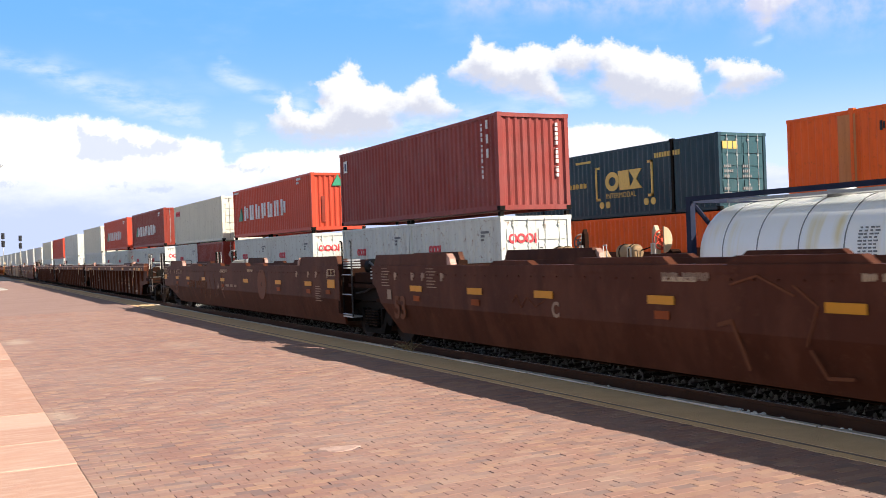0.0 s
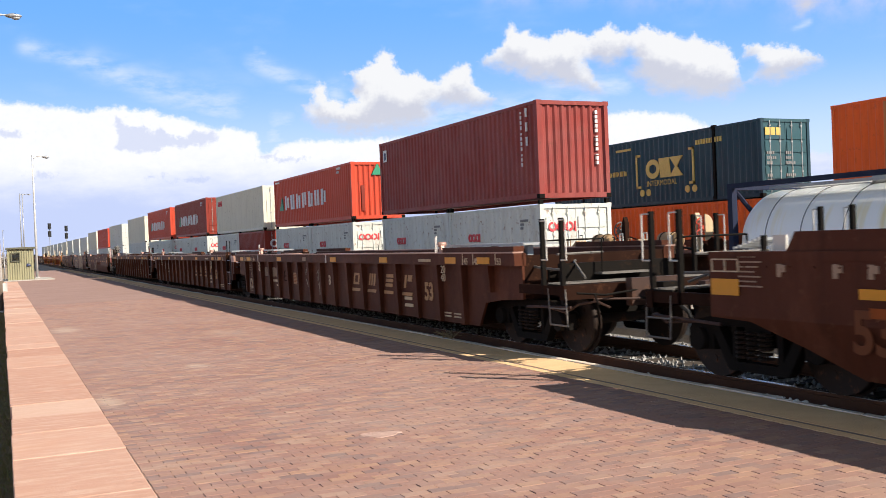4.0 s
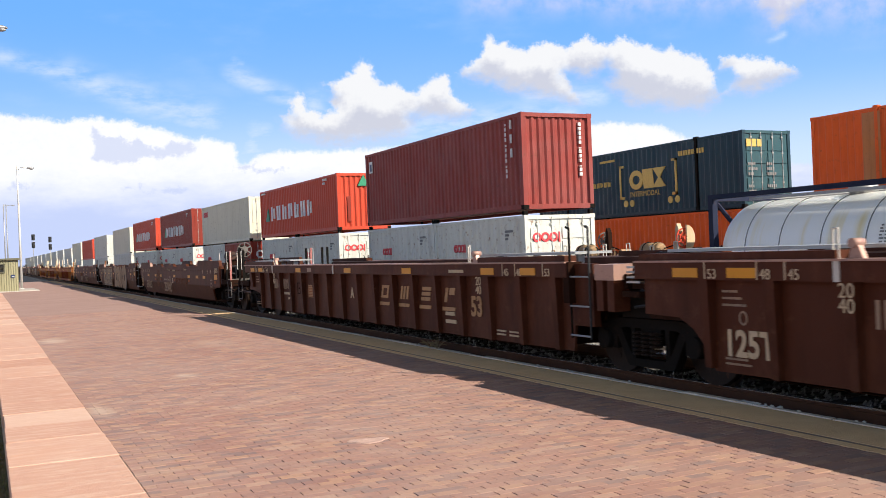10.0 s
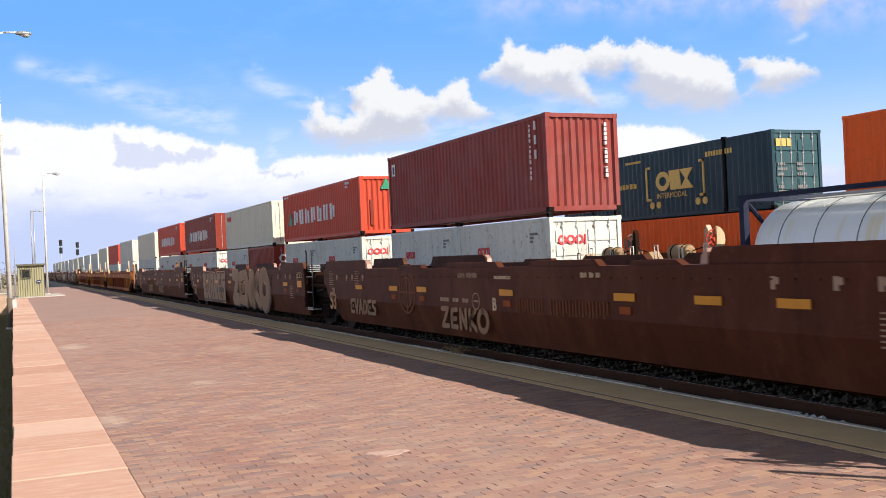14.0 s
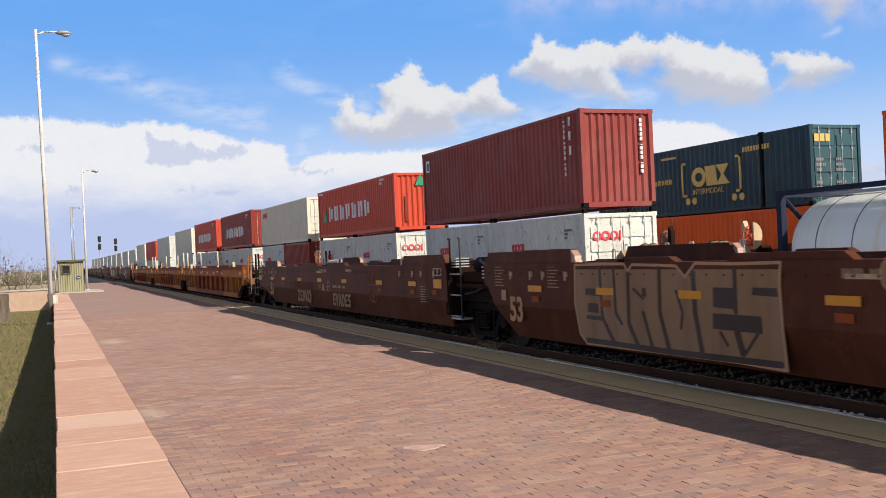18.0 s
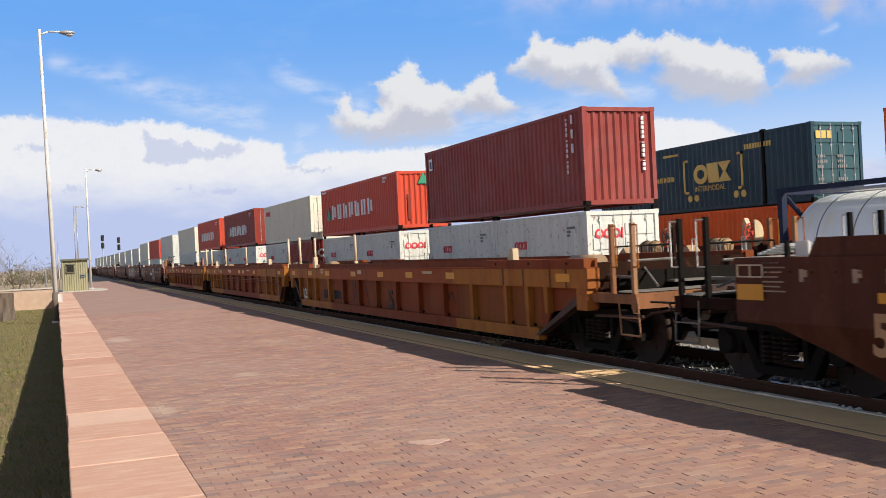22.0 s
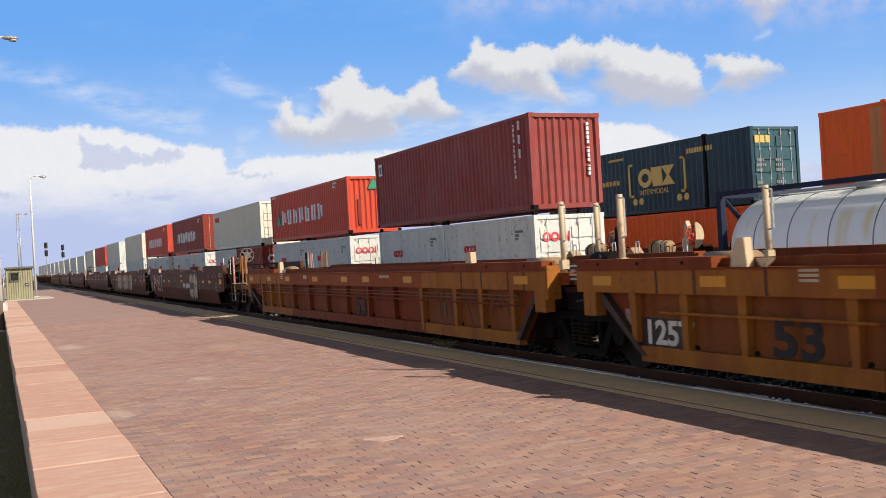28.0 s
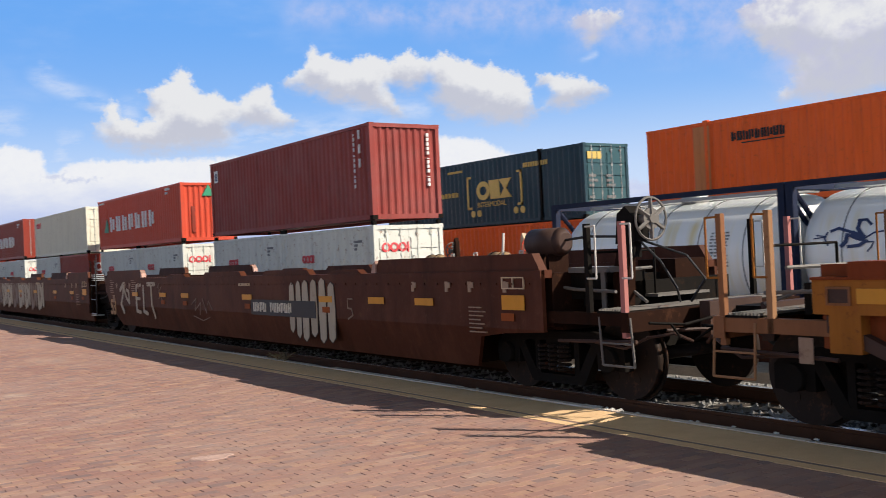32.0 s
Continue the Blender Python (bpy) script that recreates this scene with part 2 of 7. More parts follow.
M = {
    "brown": paint("brown_car_paint", (0.075, 0.0215, 0.0098), 0.58, rust=0.5, fade=0.02, streak=0.6, spec=0.11, blotch=0.5, blotch_col=(0.125, 0.045, 0.024)),
    # a darker copy of the car brown, with the shade of undersides painted in
    "brown_dark": paint("shade_darkened_brown", (0.024, 0.010, 0.006), 0.85, rust=0.3, fade=0.01, spec=0.05),
    "rust_red": paint("rusty_red_paint", (0.20, 0.042, 0.012), 0.65, rust=0.6, fade=0.02, streak=0.6, spec=0.1, rust_col=(0.07, 0.025, 0.014), blotch=0.55, blotch_col=(0.20, 0.066, 0.02)),
    "ochre": paint("ochre_paint", (0.34, 0.125, 0.02), 0.62, rust=0.7, fade=0.03, spec=0.1, streak=0.6, rust_col=(0.13, 0.045, 0.02), blotch=0.75, blotch_col=(0.25, 0.075, 0.025)),
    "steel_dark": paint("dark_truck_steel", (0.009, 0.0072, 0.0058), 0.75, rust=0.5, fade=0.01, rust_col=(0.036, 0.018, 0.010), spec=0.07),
    "wheel_grey": paint("worn_grey_wheel_paint", (0.16, 0.145, 0.13), 0.55, rust=0.5, fade=0.1),
    "dark_brown": paint("dark_brown_paint", (0.06, 0.032, 0.024), 0.6, rust=0.4, fade=0.05, spec=0.2),
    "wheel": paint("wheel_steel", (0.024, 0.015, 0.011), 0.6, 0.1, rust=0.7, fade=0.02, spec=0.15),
    "grey_steel": paint("galvanised_steel", (0.42, 0.42, 0.41), 0.45, 0.5, rust=0.25),
    "white_rail": paint("white_handrail_paint", (0.62, 0.58, 0.52), 0.5, rust=0.4),
    "pink_rail": paint("faded_red_handrail", (0.42, 0.16, 0.14), 0.6, rust=0.3),
    "yellow": paint("yellow_reflector", (0.62, 0.27, 0.02), 0.4, rust=0.1, fade=0.15, streak=0.2),
    "letter": paint("cream_stencil_paint", (0.56, 0.43, 0.28), 0.6, rust=0.3, streak=0.4, rust_col=(0.12, 0.04, 0.025), dirt_col=(0.2, 0.1, 0.07)),
    "letter_dim": paint("worn_stencil_paint", (0.34, 0.23, 0.155), 0.6, rust=0.5, streak=0.5, rust_col=(0.10, 0.03, 0.02), dirt_col=(0.13, 0.05, 0.035)),
    # wear and a sunlit glint put into one pale colour
    "worn_glint": paint("bare_worn_glint", (0.40, 0.24, 0.19), 0.45, 0.2, rust=0.3),
    "pale_pipe": paint("pale_tan_pipe_paint", (0.58, 0.44, 0.27), 0.55, rust=0.6, streak=0.4),
    "chord_ochre": paint("rusted_ochre_chord", (0.27, 0.068, 0.015), 0.62, rust=0.7, fade=0.02, spec=0.1, streak=0.6, rust_col=(0.13, 0.045, 0.02), blotch=0.9, blotch_col=(0.27, 0.062, 0.02)),
    "tan_frame": paint("tan_brown_frame_paint", (0.24, 0.10, 0.042), 0.65, rust=0.7, fade=0.05, streak=0.5, rust_col=(0.12, 0.05, 0.025)),
    "tan_post": paint("light_tan_post_paint", (0.32, 0.165, 0.08), 0.6, rust=0.6, fade=0.1, streak=0.5),
    "tan_letter": paint("tan_stencil_paint", (0.42, 0.24, 0.115), 0.6, rust=0.4, streak=0.5, rust_col=(0.10, 0.03, 0.02), dirt_col=(0.16, 0.07, 0.04)),
    "white_letter": paint("white_stencil_paint", (0.66, 0.60, 0.50), 0.6, rust=0.3, streak=0.4),
    "black_letter": paint("black_stencil_paint", (0.03, 0.026, 0.024), 0.6, rust=0.2),
    "graffiti": paint("silver_graffiti_paint", (0.25, 0.15, 0.078), 0.5, 0.0, rust=0.1, streak=0.5),
    "emblem": paint("faded_emblem_paint", (0.135, 0.044, 0.016), 0.6, rust=0.4, fade=0.0, streak=0.3, dirt_col=(0.09, 0.03, 0.014)),
    "graffiti_edge": paint("pale_orange_graffiti_edge", (0.40, 0.24, 0.125), 0.5, rust=0.1, streak=0.3),
    "graffiti_line": paint("dark_graffiti_outline", (0.045, 0.03, 0.026), 0.5, rust=0.1),
    "graffiti_pale": paint("pale_graffiti_paint", (0.42, 0.355, 0.265), 0.55, rust=0.3, streak=0.6, dirt_col=(0.2, 0.14, 0.09)),
    "graffiti_faint": paint("weathered_graffiti_paint", (0.22, 0.155, 0.115), 0.6, rust=0.7, streak=0.8, rust_col=(0.11, 0.035, 0.018), dirt_col=(0.12, 0.05, 0.03)),
    "white": paint("white_container_paint", (0.64, 0.645, 0.59), 0.5, rust=0.8, fade=0.05, streak=0.4, dirt_col=(0.34, 0.31, 0.27), rust_col=(0.22, 0.1, 0.05)),
    "cream": paint("cream_container_paint", (0.70, 0.67, 0.55), 0.5, rust=0.3, fade=0.1, streak=0.25, dirt_col=(0.36, 0.33, 0.27)),
    "maroon": paint("maroon_container_paint", (0.265, 0.048, 0.040), 0.5, rust=0.5, fade=0.25, streak=0.45, blotch=0.25, blotch_col=(0.34, 0.10, 0.085)),
    "hy_red": paint("red_container_paint", (0.56, 0.072, 0.036), 0.45, rust=0.3, fade=0.12, streak=0.25),
    "hy_dark": paint("dark_red_container_paint", (0.27, 0.04, 0.025), 0.45, rust=0.3, fade=0.15),
    "orange": paint("orange_container_paint", (0.78, 0.125, 0.02), 0.45, rust=0.3, fade=0.1, streak=0.25),
    "orange_pale": paint("pale_orange_panel", (0.52, 0.19, 0.06), 0.5, rust=0.2),
    "navy": paint("dark_teal_container_paint", (0.022, 0.055, 0.075), 0.45, rust=0.15, fade=0.12),
    "teal": paint("teal_door_paint", (0.038, 0.095, 0.112), 0.45, rust=0.2, fade=0.15),
    "blue": paint("blue_frame_paint", (0.007, 0.013, 0.04), 0.6, rust=0.2, fade=0.1, spec=0.2),
    "tank_white": tank_mat("stained_white_tank_paint"),
    "logo_white": plain("white_lettering", (0.72, 0.72, 0.70), 0.5),
    "logo_red": plain("red_lettering", (0.62, 0.05, 0.06), 0.5),
    "logo_yellow": plain("yellow_lettering", (0.60, 0.42, 0.10), 0.5),
    "logo_green": plain("green_lettering", (0.02, 0.25, 0.13), 0.5),
    "logo_blue": plain("blue_lettering", (0.022, 0.036, 0.11), 0.5),
    "logo_grey": plain("grey_lettering", (0.2, 0.2, 0.2), 0.6),
    "tan_gear": paint("tan_brake_gear_paint", (0.34, 0.22, 0.12), 0.6, rust=0.6),
    "rail": paint("rusty_rail_steel", (0.085, 0.036, 0.019), 0.7, 0.1, rust=0.7, fade=0.05, spec=0.1),
    "rail_top": plain("polished_rail_head", (0.85, 0.83, 0.80), 0.22, 0.85),
    "tie": plain("creosoted_timber", (0.05, 0.038, 0.03), 0.9),
    "pole_white": paint("white_pole_paint", (0.62, 0.60, 0.57), 0.5, rust=0.55, streak=0.6, dirt_col=(0.2, 0.15, 0.12)),
    "pole_grey": paint("grey_pole_steel", (0.35, 0.35, 0.36), 0.5, 0.4, rust=0.2),
    "hut": paint("olive_siding_paint", (0.30, 0.28, 0.17), 0.55, rust=0.1, fade=0.15),
    "hut_dark": plain("dark_olive_trim", (0.12, 0.115, 0.075), 0.6),
    "black": plain("matt_black", (0.015, 0.015, 0.016), 0.6),
    "wall_tan": ground_mat("tan_stucco", (0.44, 0.30, 0.21), (0.50, 0.36, 0.26), 2.0, 0.3, 0.9, 40),
    "concrete": ground_mat("pale_concrete", (0.52, 0.48, 0.43), (0.40, 0.36, 0.32), 4.0, 0.5, 0.9, 45),
    "lip": ground_mat("pale_worn_concrete_lip", (0.80, 0.68, 0.56), (0.58, 0.48, 0.39), 4.0, 0.5, 0.9, 45, 0.3),
    "tan_strip": ground_mat("tan_paving_strip", (0.84, 0.56, 0.30), (0.75, 0.48, 0.25), 2.5, 0.4, 0.9, 70, 0.25),
    "sand": ground_mat("joint_sand", (0.24, 0.155, 0.125), (0.31, 0.205, 0.165), 1.2, 0.5, 0.95, 80),
    "far_brick": ground_mat("distant_brick_paving", (0.30, 0.18, 0.148), (0.35, 0.218, 0.18), 0.5, 0.3, 0.9, 12),
    "earth": ground_mat("dry_earth", (0.38, 0.29, 0.20), (0.30, 0.23, 0.155), 0.25, 0.6, 0.95, 9),
    "ballast": ground_mat("grey_ballast_bed", (0.19, 0.18, 0.165), (0.27, 0.255, 0.235), 5.0, 1.0, 0.95, 35),
    "stone": paint("ballast_stone", (0.30, 0.29, 0.275), 0.6, rust=0.4, fade=0.25, rust_col=(0.06, 0.055, 0.05), spec=0.5),
    # paler than the track ballast, to bounce sun onto shaded container sides
    "yard_gravel": ground_mat("pale_yard_gravel", (0.44, 0.40, 0.35), (0.34, 0.31, 0.27), 3.0, 0.8, 0.95, 25),
    "panel_ochre": paint("rust_brushed_ochre_panel", (0.215, 0.066, 0.014), 0.65, rust=0.7, fade=0.02, spec=0.1, streak=0.7, rust_col=(0.10, 0.035, 0.016), blotch=0.8, blotch_col=(0.20, 0.06, 0.02)),
    "rubble": plain("pale_rubble", (0.70, 0.66, 0.60), 0.9),
    "lawn": ground_mat("short_lawn", (0.125, 0.115, 0.035), (0.20, 0.14, 0.07), 0.8, 0.8, 0.95, 50),
    "blade": plain("grass_blade", (0.17, 0.16, 0.05), 0.8),
    "dry_blade": plain("dry_grass_blade", (0.24, 0.175, 0.09), 0.85),
    "bark": paint("grey_brown_bark", (0.14, 0.105, 0.08), 0.9, rust=0.2, streak=0.6),
    "twig": plain("bare_twig", (0.24, 0.20, 0.17), 0.9),
    "shrub": plain("dusty_shrub_leaf", (0.12, 0.12, 0.05), 0.9),
    "slab": sandstone_mat("red_sandstone", [(0.50, 0.27, 0.195), (0.56, 0.33, 0.245), (0.46, 0.235, 0.165), (0.60, 0.39, 0.30), (0.52, 0.29, 0.21)]),
    "brick": brick_mat("paving_brick", [(0.305, 0.156, 0.122), (0.360, 0.186, 0.138), (0.282, 0.148, 0.120), (0.425, 0.240, 0.155), (0.315, 0.164, 0.130), (0.205, 0.135, 0.126), (0.340, 0.170, 0.130), (0.430, 0.265, 0.190)], 0.4, True),
    "brick_one": brick_mat("paving_brick_single", [(0.305, 0.156, 0.122), (0.360, 0.186, 0.138), (0.282, 0.148, 0.120), (0.425, 0.240, 0.155), (0.315, 0.164, 0.130), (0.205, 0.135, 0.126), (0.340, 0.170, 0.130), (0.430, 0.265, 0.190)], 0.4, False),
}


# ---- mesh helpers ----
def box(bm, x0, x1, y0, y1, z0, z1):
    v = [bm.verts.new(p) for p in ((x0, y0, z0), (x1, y0, z0), (x1, y1, z0), (x0, y1, z0), (x0, y0, z1), (x1, y0, z1), (x1, y1, z1), (x0, y1, z1))]
    for f in ((0, 3, 2, 1), (4, 5, 6, 7), (0, 1, 5, 4), (1, 2, 6, 5), (2, 3, 7, 6), (3, 0, 4, 7)):
        bm.faces.new([v[k] for k in f])


def tube(bm, a, b, r, n=8, r2=None, cap=True):
    a, b = Vector(a), Vector(b)
    q = (b - a).to_track_quat("Z", "Y")
    rings = []
    for p, rr in ((a, r), (b, r if r2 is None else r2)):
        rings.append([bm.verts.new(p + q @ Vector((rr * math.cos(2 * math.pi * k / n), rr * math.sin(2 * math.pi * k / n), 0))) for k in range(n)])
    for k in range(n):
        bm.faces.new((rings[0][k], rings[0][(k + 1) % n], rings[1][(k + 1) % n], rings[1][k])).smooth = n > 6
    if cap:
        bm.faces.new(rings[0][::-1])
        bm.faces.new(rings[1])


def pipe(bm, pts, r, n=6):
    for a, b in zip(pts, pts[1:]):
        tube(bm, a, b, r, n)


def prism(bm, pts, axis, lo, hi):
    """A closed outline of (u, v) pairs pushed along an axis: x takes (y, z), y takes (x, z), z takes (x, y)."""
    put = {"x": lambda u, v, w: (w, u, v), "y": lambda u, v, w: (u, w, v), "z": lambda u, v, w: (u, v, w)}[axis]
    a = [bm.verts.new(put(u, v, lo)) for u, v in pts]
    b = [bm.verts.new(put(u, v, hi)) for u, v in pts]
    n = len(pts)
    for k in range(n):
        bm.faces.new((a[k], a[(k + 1) % n], b[(k + 1) % n], b[k]))
    bm.faces.new(a[::-1])
    bm.faces.new(b)


def ring(bm, c, axis, r, w, n=20):
    """A thin hoop of round section about an axis letter."""
    c = Vector(c)
    pts = []
    for k in range(n + 1):
        s, co = r * math.sin(2 * math.pi * k / n), r * math.cos(2 * math.pi * k / n)
        pts.append(c + Vector({"x": (0, s, co), "y": (s, 0, co), "z": (s, co, 0)}[axis]))
    pipe(bm, pts, w, 5)


def mesh_of(bm, material, name):
    bmesh.ops.recalc_face_normals(bm, faces=bm.faces)
    me = bpy.data.meshes.new(name)
    bm.to_mesh(me)
    bm.free()
    me.materials.append(material)
    return me


def part(name, bm, material, parent, label="", m=None):
    ob = new(name, mesh_of(bm, material, name) if isinstance(bm, bmesh.types.BMesh) else bm)
    ob.parent = parent
    if m is not None:
        ob.matrix_basis = m
    if label:
        ob["label"] = label
    return ob


def thing(name, label, category, m=None, group="", kind=""):
    ob = new(name)
    ob.empty_display_size = 0.2
    if m is not None:
        ob.matrix_basis = m
    return tagged(ob, label, category, group, kind)


def solid(name, bm, material, label, category="", m=None, group="", kind=""):
    ob = new(name, mesh_of(bm, material, name))
    if m is not None:
        ob.matrix_basis = m
    return tagged(ob, label, category, group, kind)


def B():
    return bmesh.new()


def boxes(name, items, material, parent, label=""):
    bm = B()
    for it in items:
        box(bm, *it)
    return part(name, bm, material, parent, label)


def lettering(text, size, material, parent, m, label="", name="lettering", squeeze=1.0, heavy=0.0):
    cu = bpy.data.curves.new(name, "FONT")
    cu.body, cu.size, cu.extrude, cu.offset = text, size, 0.003, heavy * size
    cu.materials.append(material)
    ob = new(name, cu)
    ob.parent = parent
    ob.matrix_basis = m @ Matrix.Diagonal((squeeze, 1, 1, 1))
    if label:
        ob["label"] = label
    return ob


# a flat mark on a face that looks towards -X: local x runs towards -Y, local y up
def side_pose(x, y, z):
    return Matrix.Translation((x, y, z)) @ Matrix(((0, 0, -1, 0), (-1, 0, 0, 0), (0, 1, 0, 0), (0, 0, 0, 1)))


def plate(name, x, y0, y1, z0, z1, material, parent, label="", t=0.006):
    bm = B()
    box(bm, x - t, x, y0, y1, z0, z1)
    return part(name, bm, material, parent, label)


# ---- ground, platform, tracks ----
LEAN = -0.92                       # the platform and the near track turn a little from the far tracks
NEAR = pose(0, 0, 0, 0, 0, LEAN)
RAIL = 0.06


def sheet(name, pts, z, material, label, m=None, cat="ground", holes=None):
    bm = B()
    bm.faces.new([bm.verts.new((x, y, z)) for x, y in pts])
    return solid(name, bm, material, label, cat, m, kind="structure")


sheet("ground", [(-2500, -2500), (2500, -2500), (2500, 4000), (-2500, 4000)], -1.25, M["earth"], "dry sandy open ground reaching the horizon")
bm = B()
box(bm, 0.94, 6.51, -6, 120, -1.3, -0.0028)
solid("platform_bed", bm, M["sand"], "sand-jointed bed under the brick platform", "platform", NEAR, kind="structure")
sheet("platform_far", [(1.0, 37.0), (6.31, 37.0), (6.31, 118), (1.0, 118)], 0.0, M["far_brick"], "distant red brick platform paving", NEAR, "pavement")
bm = B()
box(bm, 6.51, 7.13, -6, 120, -0.74, 0.0)
solid("paving_strip", bm, M["tan_strip"], "tan paved safety strip beside the rail", "pavement", NEAR, kind="structure")
bm = B()
box(bm, 6.31, 6.435, -6, 120, -0.7, 0.004)
solid("trim", bm, M["tan_strip"], "thin tan edging line between brick and strip", "trim", NEAR, kind="structure")
bm = B()
rng = random.Random(3)
y = -6.0
while y < 90:
    n = rng.uniform(0.5, 1.6)
    box(bm, 7.13 + rng.uniform(0, 0.02), 7.205 + rng.uniform(-0.03, 0.05), y, y + n * 0.985, -0.3, rng.uniform(0.004, 0.016))
    y += n
solid("platform_lip", bm, M["lip"], "broken pale concrete lip along the rail", "kerb", NEAR, kind="structure")
bm = B()
box(bm, 7.14, 10.4, -20, 470, -1.3, -0.13)
solid("track_bed", bm, M["ballast"], "dark oily ballast bed of the near track", "track bed", NEAR, kind="structure")
bm = B()
box(bm, 13.2, 60, -20, 700, -1.3, -0.43)
solid("yard", bm, M["yard_gravel"], "grey ballast of the freight yard tracks", "ground", kind="structure")


def rail(x, y0, y1, top, m, label):
    t = thing("rail", label, "rail", m, group="rails")
    bm = B()
    prism(bm, [(x - .07, top - .17), (x + .07, top - .17), (x + .07, top - .155), (x + .012, top - .14), (x + .012, top - .045), (x + .036, top - .035),
               (x + .036, top - .004), (x - .036, top - .004), (x - .036, top - .035), (x - .012, top - .045), (x - .012, top - .14), (x - .07, top - .155)], "y", y0, y1)
    part("web", bm, M["rail"], t)
    bm = B()
    box(bm, x - .034, x + .034, y0, y1, top - .004, top)
    part("running_surface", bm, M["rail_top"], t, "polished steel running surface")
    return t


XC = 8.37
for x in (XC - .755, XC + .755):
    rail(x, -20, 470, RAIL, NEAR, "rusty brown steel rail with a polished head")
for x, zz in ((15.74 - .755, -.28), (15.74 + .755, -.28), (27.79 - .755, -.16), (27.79 + .755, -.16)):
    rail(x, -20, 400, zz, None, "rusty steel rail of a yard track")
bm = B()
for k in range(200):
    box(bm, XC - 1.3, XC + 1.3, -8 + .56 * k, -7.77 + .56 * k, -0.3, -0.105)
tagged(solid("ties", bm, M["tie"], "dark creosoted timber ties in the ballast", "ties", NEAR), kind="stuff")
bm = B()
rng = random.Random(8)
for k in range(9500):
    x, yy = rng.choice((rng.uniform(7.25, 7.5), rng.uniform(7.72, 9.0), rng.uniform(7.72, 9.0), rng.uniform(9.2, 10.2))), 42 * rng.random() ** 1.4
    s = rng.uniform(.02, .05)
    vs = [bm.verts.new((x + s * rng.uniform(.6, 1.2) * a, yy + s * rng.uniform(.6, 1.2) * b, -0.125 + s * (.9 + rng.uniform(-.2, .4)) * c)) for a, b, c in ((1, 0, .2), (-.5, .9, .1), (-.5, -.9, .2), (.1, 0, 1.2))]
    for f in ((0, 1, 3), (1, 2, 3), (2, 0, 3)):
        bm.faces.new([vs[q] for q in f])
tagged(solid("ballast_stones", bm, M["stone"], "loose dark grey ballast stones between the rails", "ballast", NEAR), kind="stuff")
bm = B()
for k in range(90):
    x, yy = 7.19 + rng.uniform(-.05, .07), rng.choice((rng.uniform(7.4, 8.0), rng.uniform(3, 30)))
    s = rng.uniform(.006, .02)
    bmesh.ops.create_icosphere(bm, subdivisions=1, radius=s, matrix=Matrix.Translation((x, yy, .01)) @ Matrix.Diagonal((1, 1.6, .7, 1)))
tagged(solid("rubble", bm, M["rubble"], "pale crumbs of broken concrete along the lip", "rubble", NEAR), kind="stuff")

# sandstone coping and the lower lawn behind it
coping = thing("coping", "row of rough red sandstone coping slabs along the platform edge", "coping", NEAR, kind="structure")
rng = random.Random(11)
y = -4.4
while y < 74:
    n = rng.choice((1.02, 1.28, 1.5, 1.66, 1.84))
    bm = B()
    w0, w1 = rng.uniform(-.012, .012), rng.uniform(-.015, .015)
    box(bm, 0.07 + w0, 0.992 + w1 * .3, 0, n - .011, -0.14, 0.012 + rng.uniform(-.004, .006))
    bmesh.ops.bevel(bm, geom=list(bm.edges), offset=.007, segments=1, affect="EDGES")
    part("slab", bm, M["slab"], coping, m=pose(0, y, 0, rng.uniform(-.05, .05), rng.uniform(-.12, .12), 0))
    y += n
bm = B()
box(bm, 0.12, 0.98, -4.4, 74.2, -1.3, -0.135)
part("retaining_wall", bm, M["wall_tan"], coping, "tan rendered retaining wall")
bm = B()
nx, ny = 16, 60
grid = [[bm.verts.new((-18 + 18.12 * i / nx, -8 + 82.6 * j / ny, -1.05 + .05 * noise.noise((i * .5, j * .35, 3)))) for j in range(ny + 1)] for i in range(nx + 1)]
for i in range(nx):
    for j in range(ny):
        bm.faces.new((grid[i][j], grid[i + 1][j], grid[i + 1][j + 1], grid[i][j + 1])).smooth = True
solid("lawn", bm, M["lawn"], "short patchy green lawn below the platform", "lawn", NEAR, kind="structure")
bm = B()
rng = random.Random(5)
for k in range(20000):
    yy = 7 + 66 * rng.random() ** 1.5
    x = .1 - rng.random() * (.9 + yy * .07)
    z = -1.04
    h, a, lean = rng.uniform(.025, .07), rng.uniform(0, 6.28), rng.uniform(-.03, .03)
    w = rng.uniform(.003, .007) * (1 + yy * .06)
    bm.faces.new([bm.verts.new(p) for p in ((x - w * math.cos(a), yy - w * math.sin(a), z), (x + w * math.cos(a), yy + w * math.sin(a), z), (x + lean, yy + lean, z + h))])
dry = B()
for k in range(9000):
    yy = 7 + 66 * rng.random() ** 1.5
    x = .1 - rng.random() ** 1.5 * (.9 + yy * .07)
    h, a, lean = rng.uniform(.02, .06), rng.uniform(0, 6.28), rng.uniform(-.05, .05)
    w = rng.uniform(.003, .007) * (1 + yy * .06)
    dry.faces.new([dry.verts.new(p) for p in ((x - w * math.cos(a), yy - w * math.sin(a), -1.04), (x + w * math.cos(a), yy + w * math.sin(a), -1.04), (x + lean, yy - lean, -1.04 + h))])
tagged(solid("dry_grass", dry, M["dry_blade"], "dry straw-coloured grass blades in the lawn", "grass", NEAR), kind="stuff")
tagged(solid("grass", bm, M["blade"], "short green grass blades with bare patches", "grass", NEAR), kind="stuff")


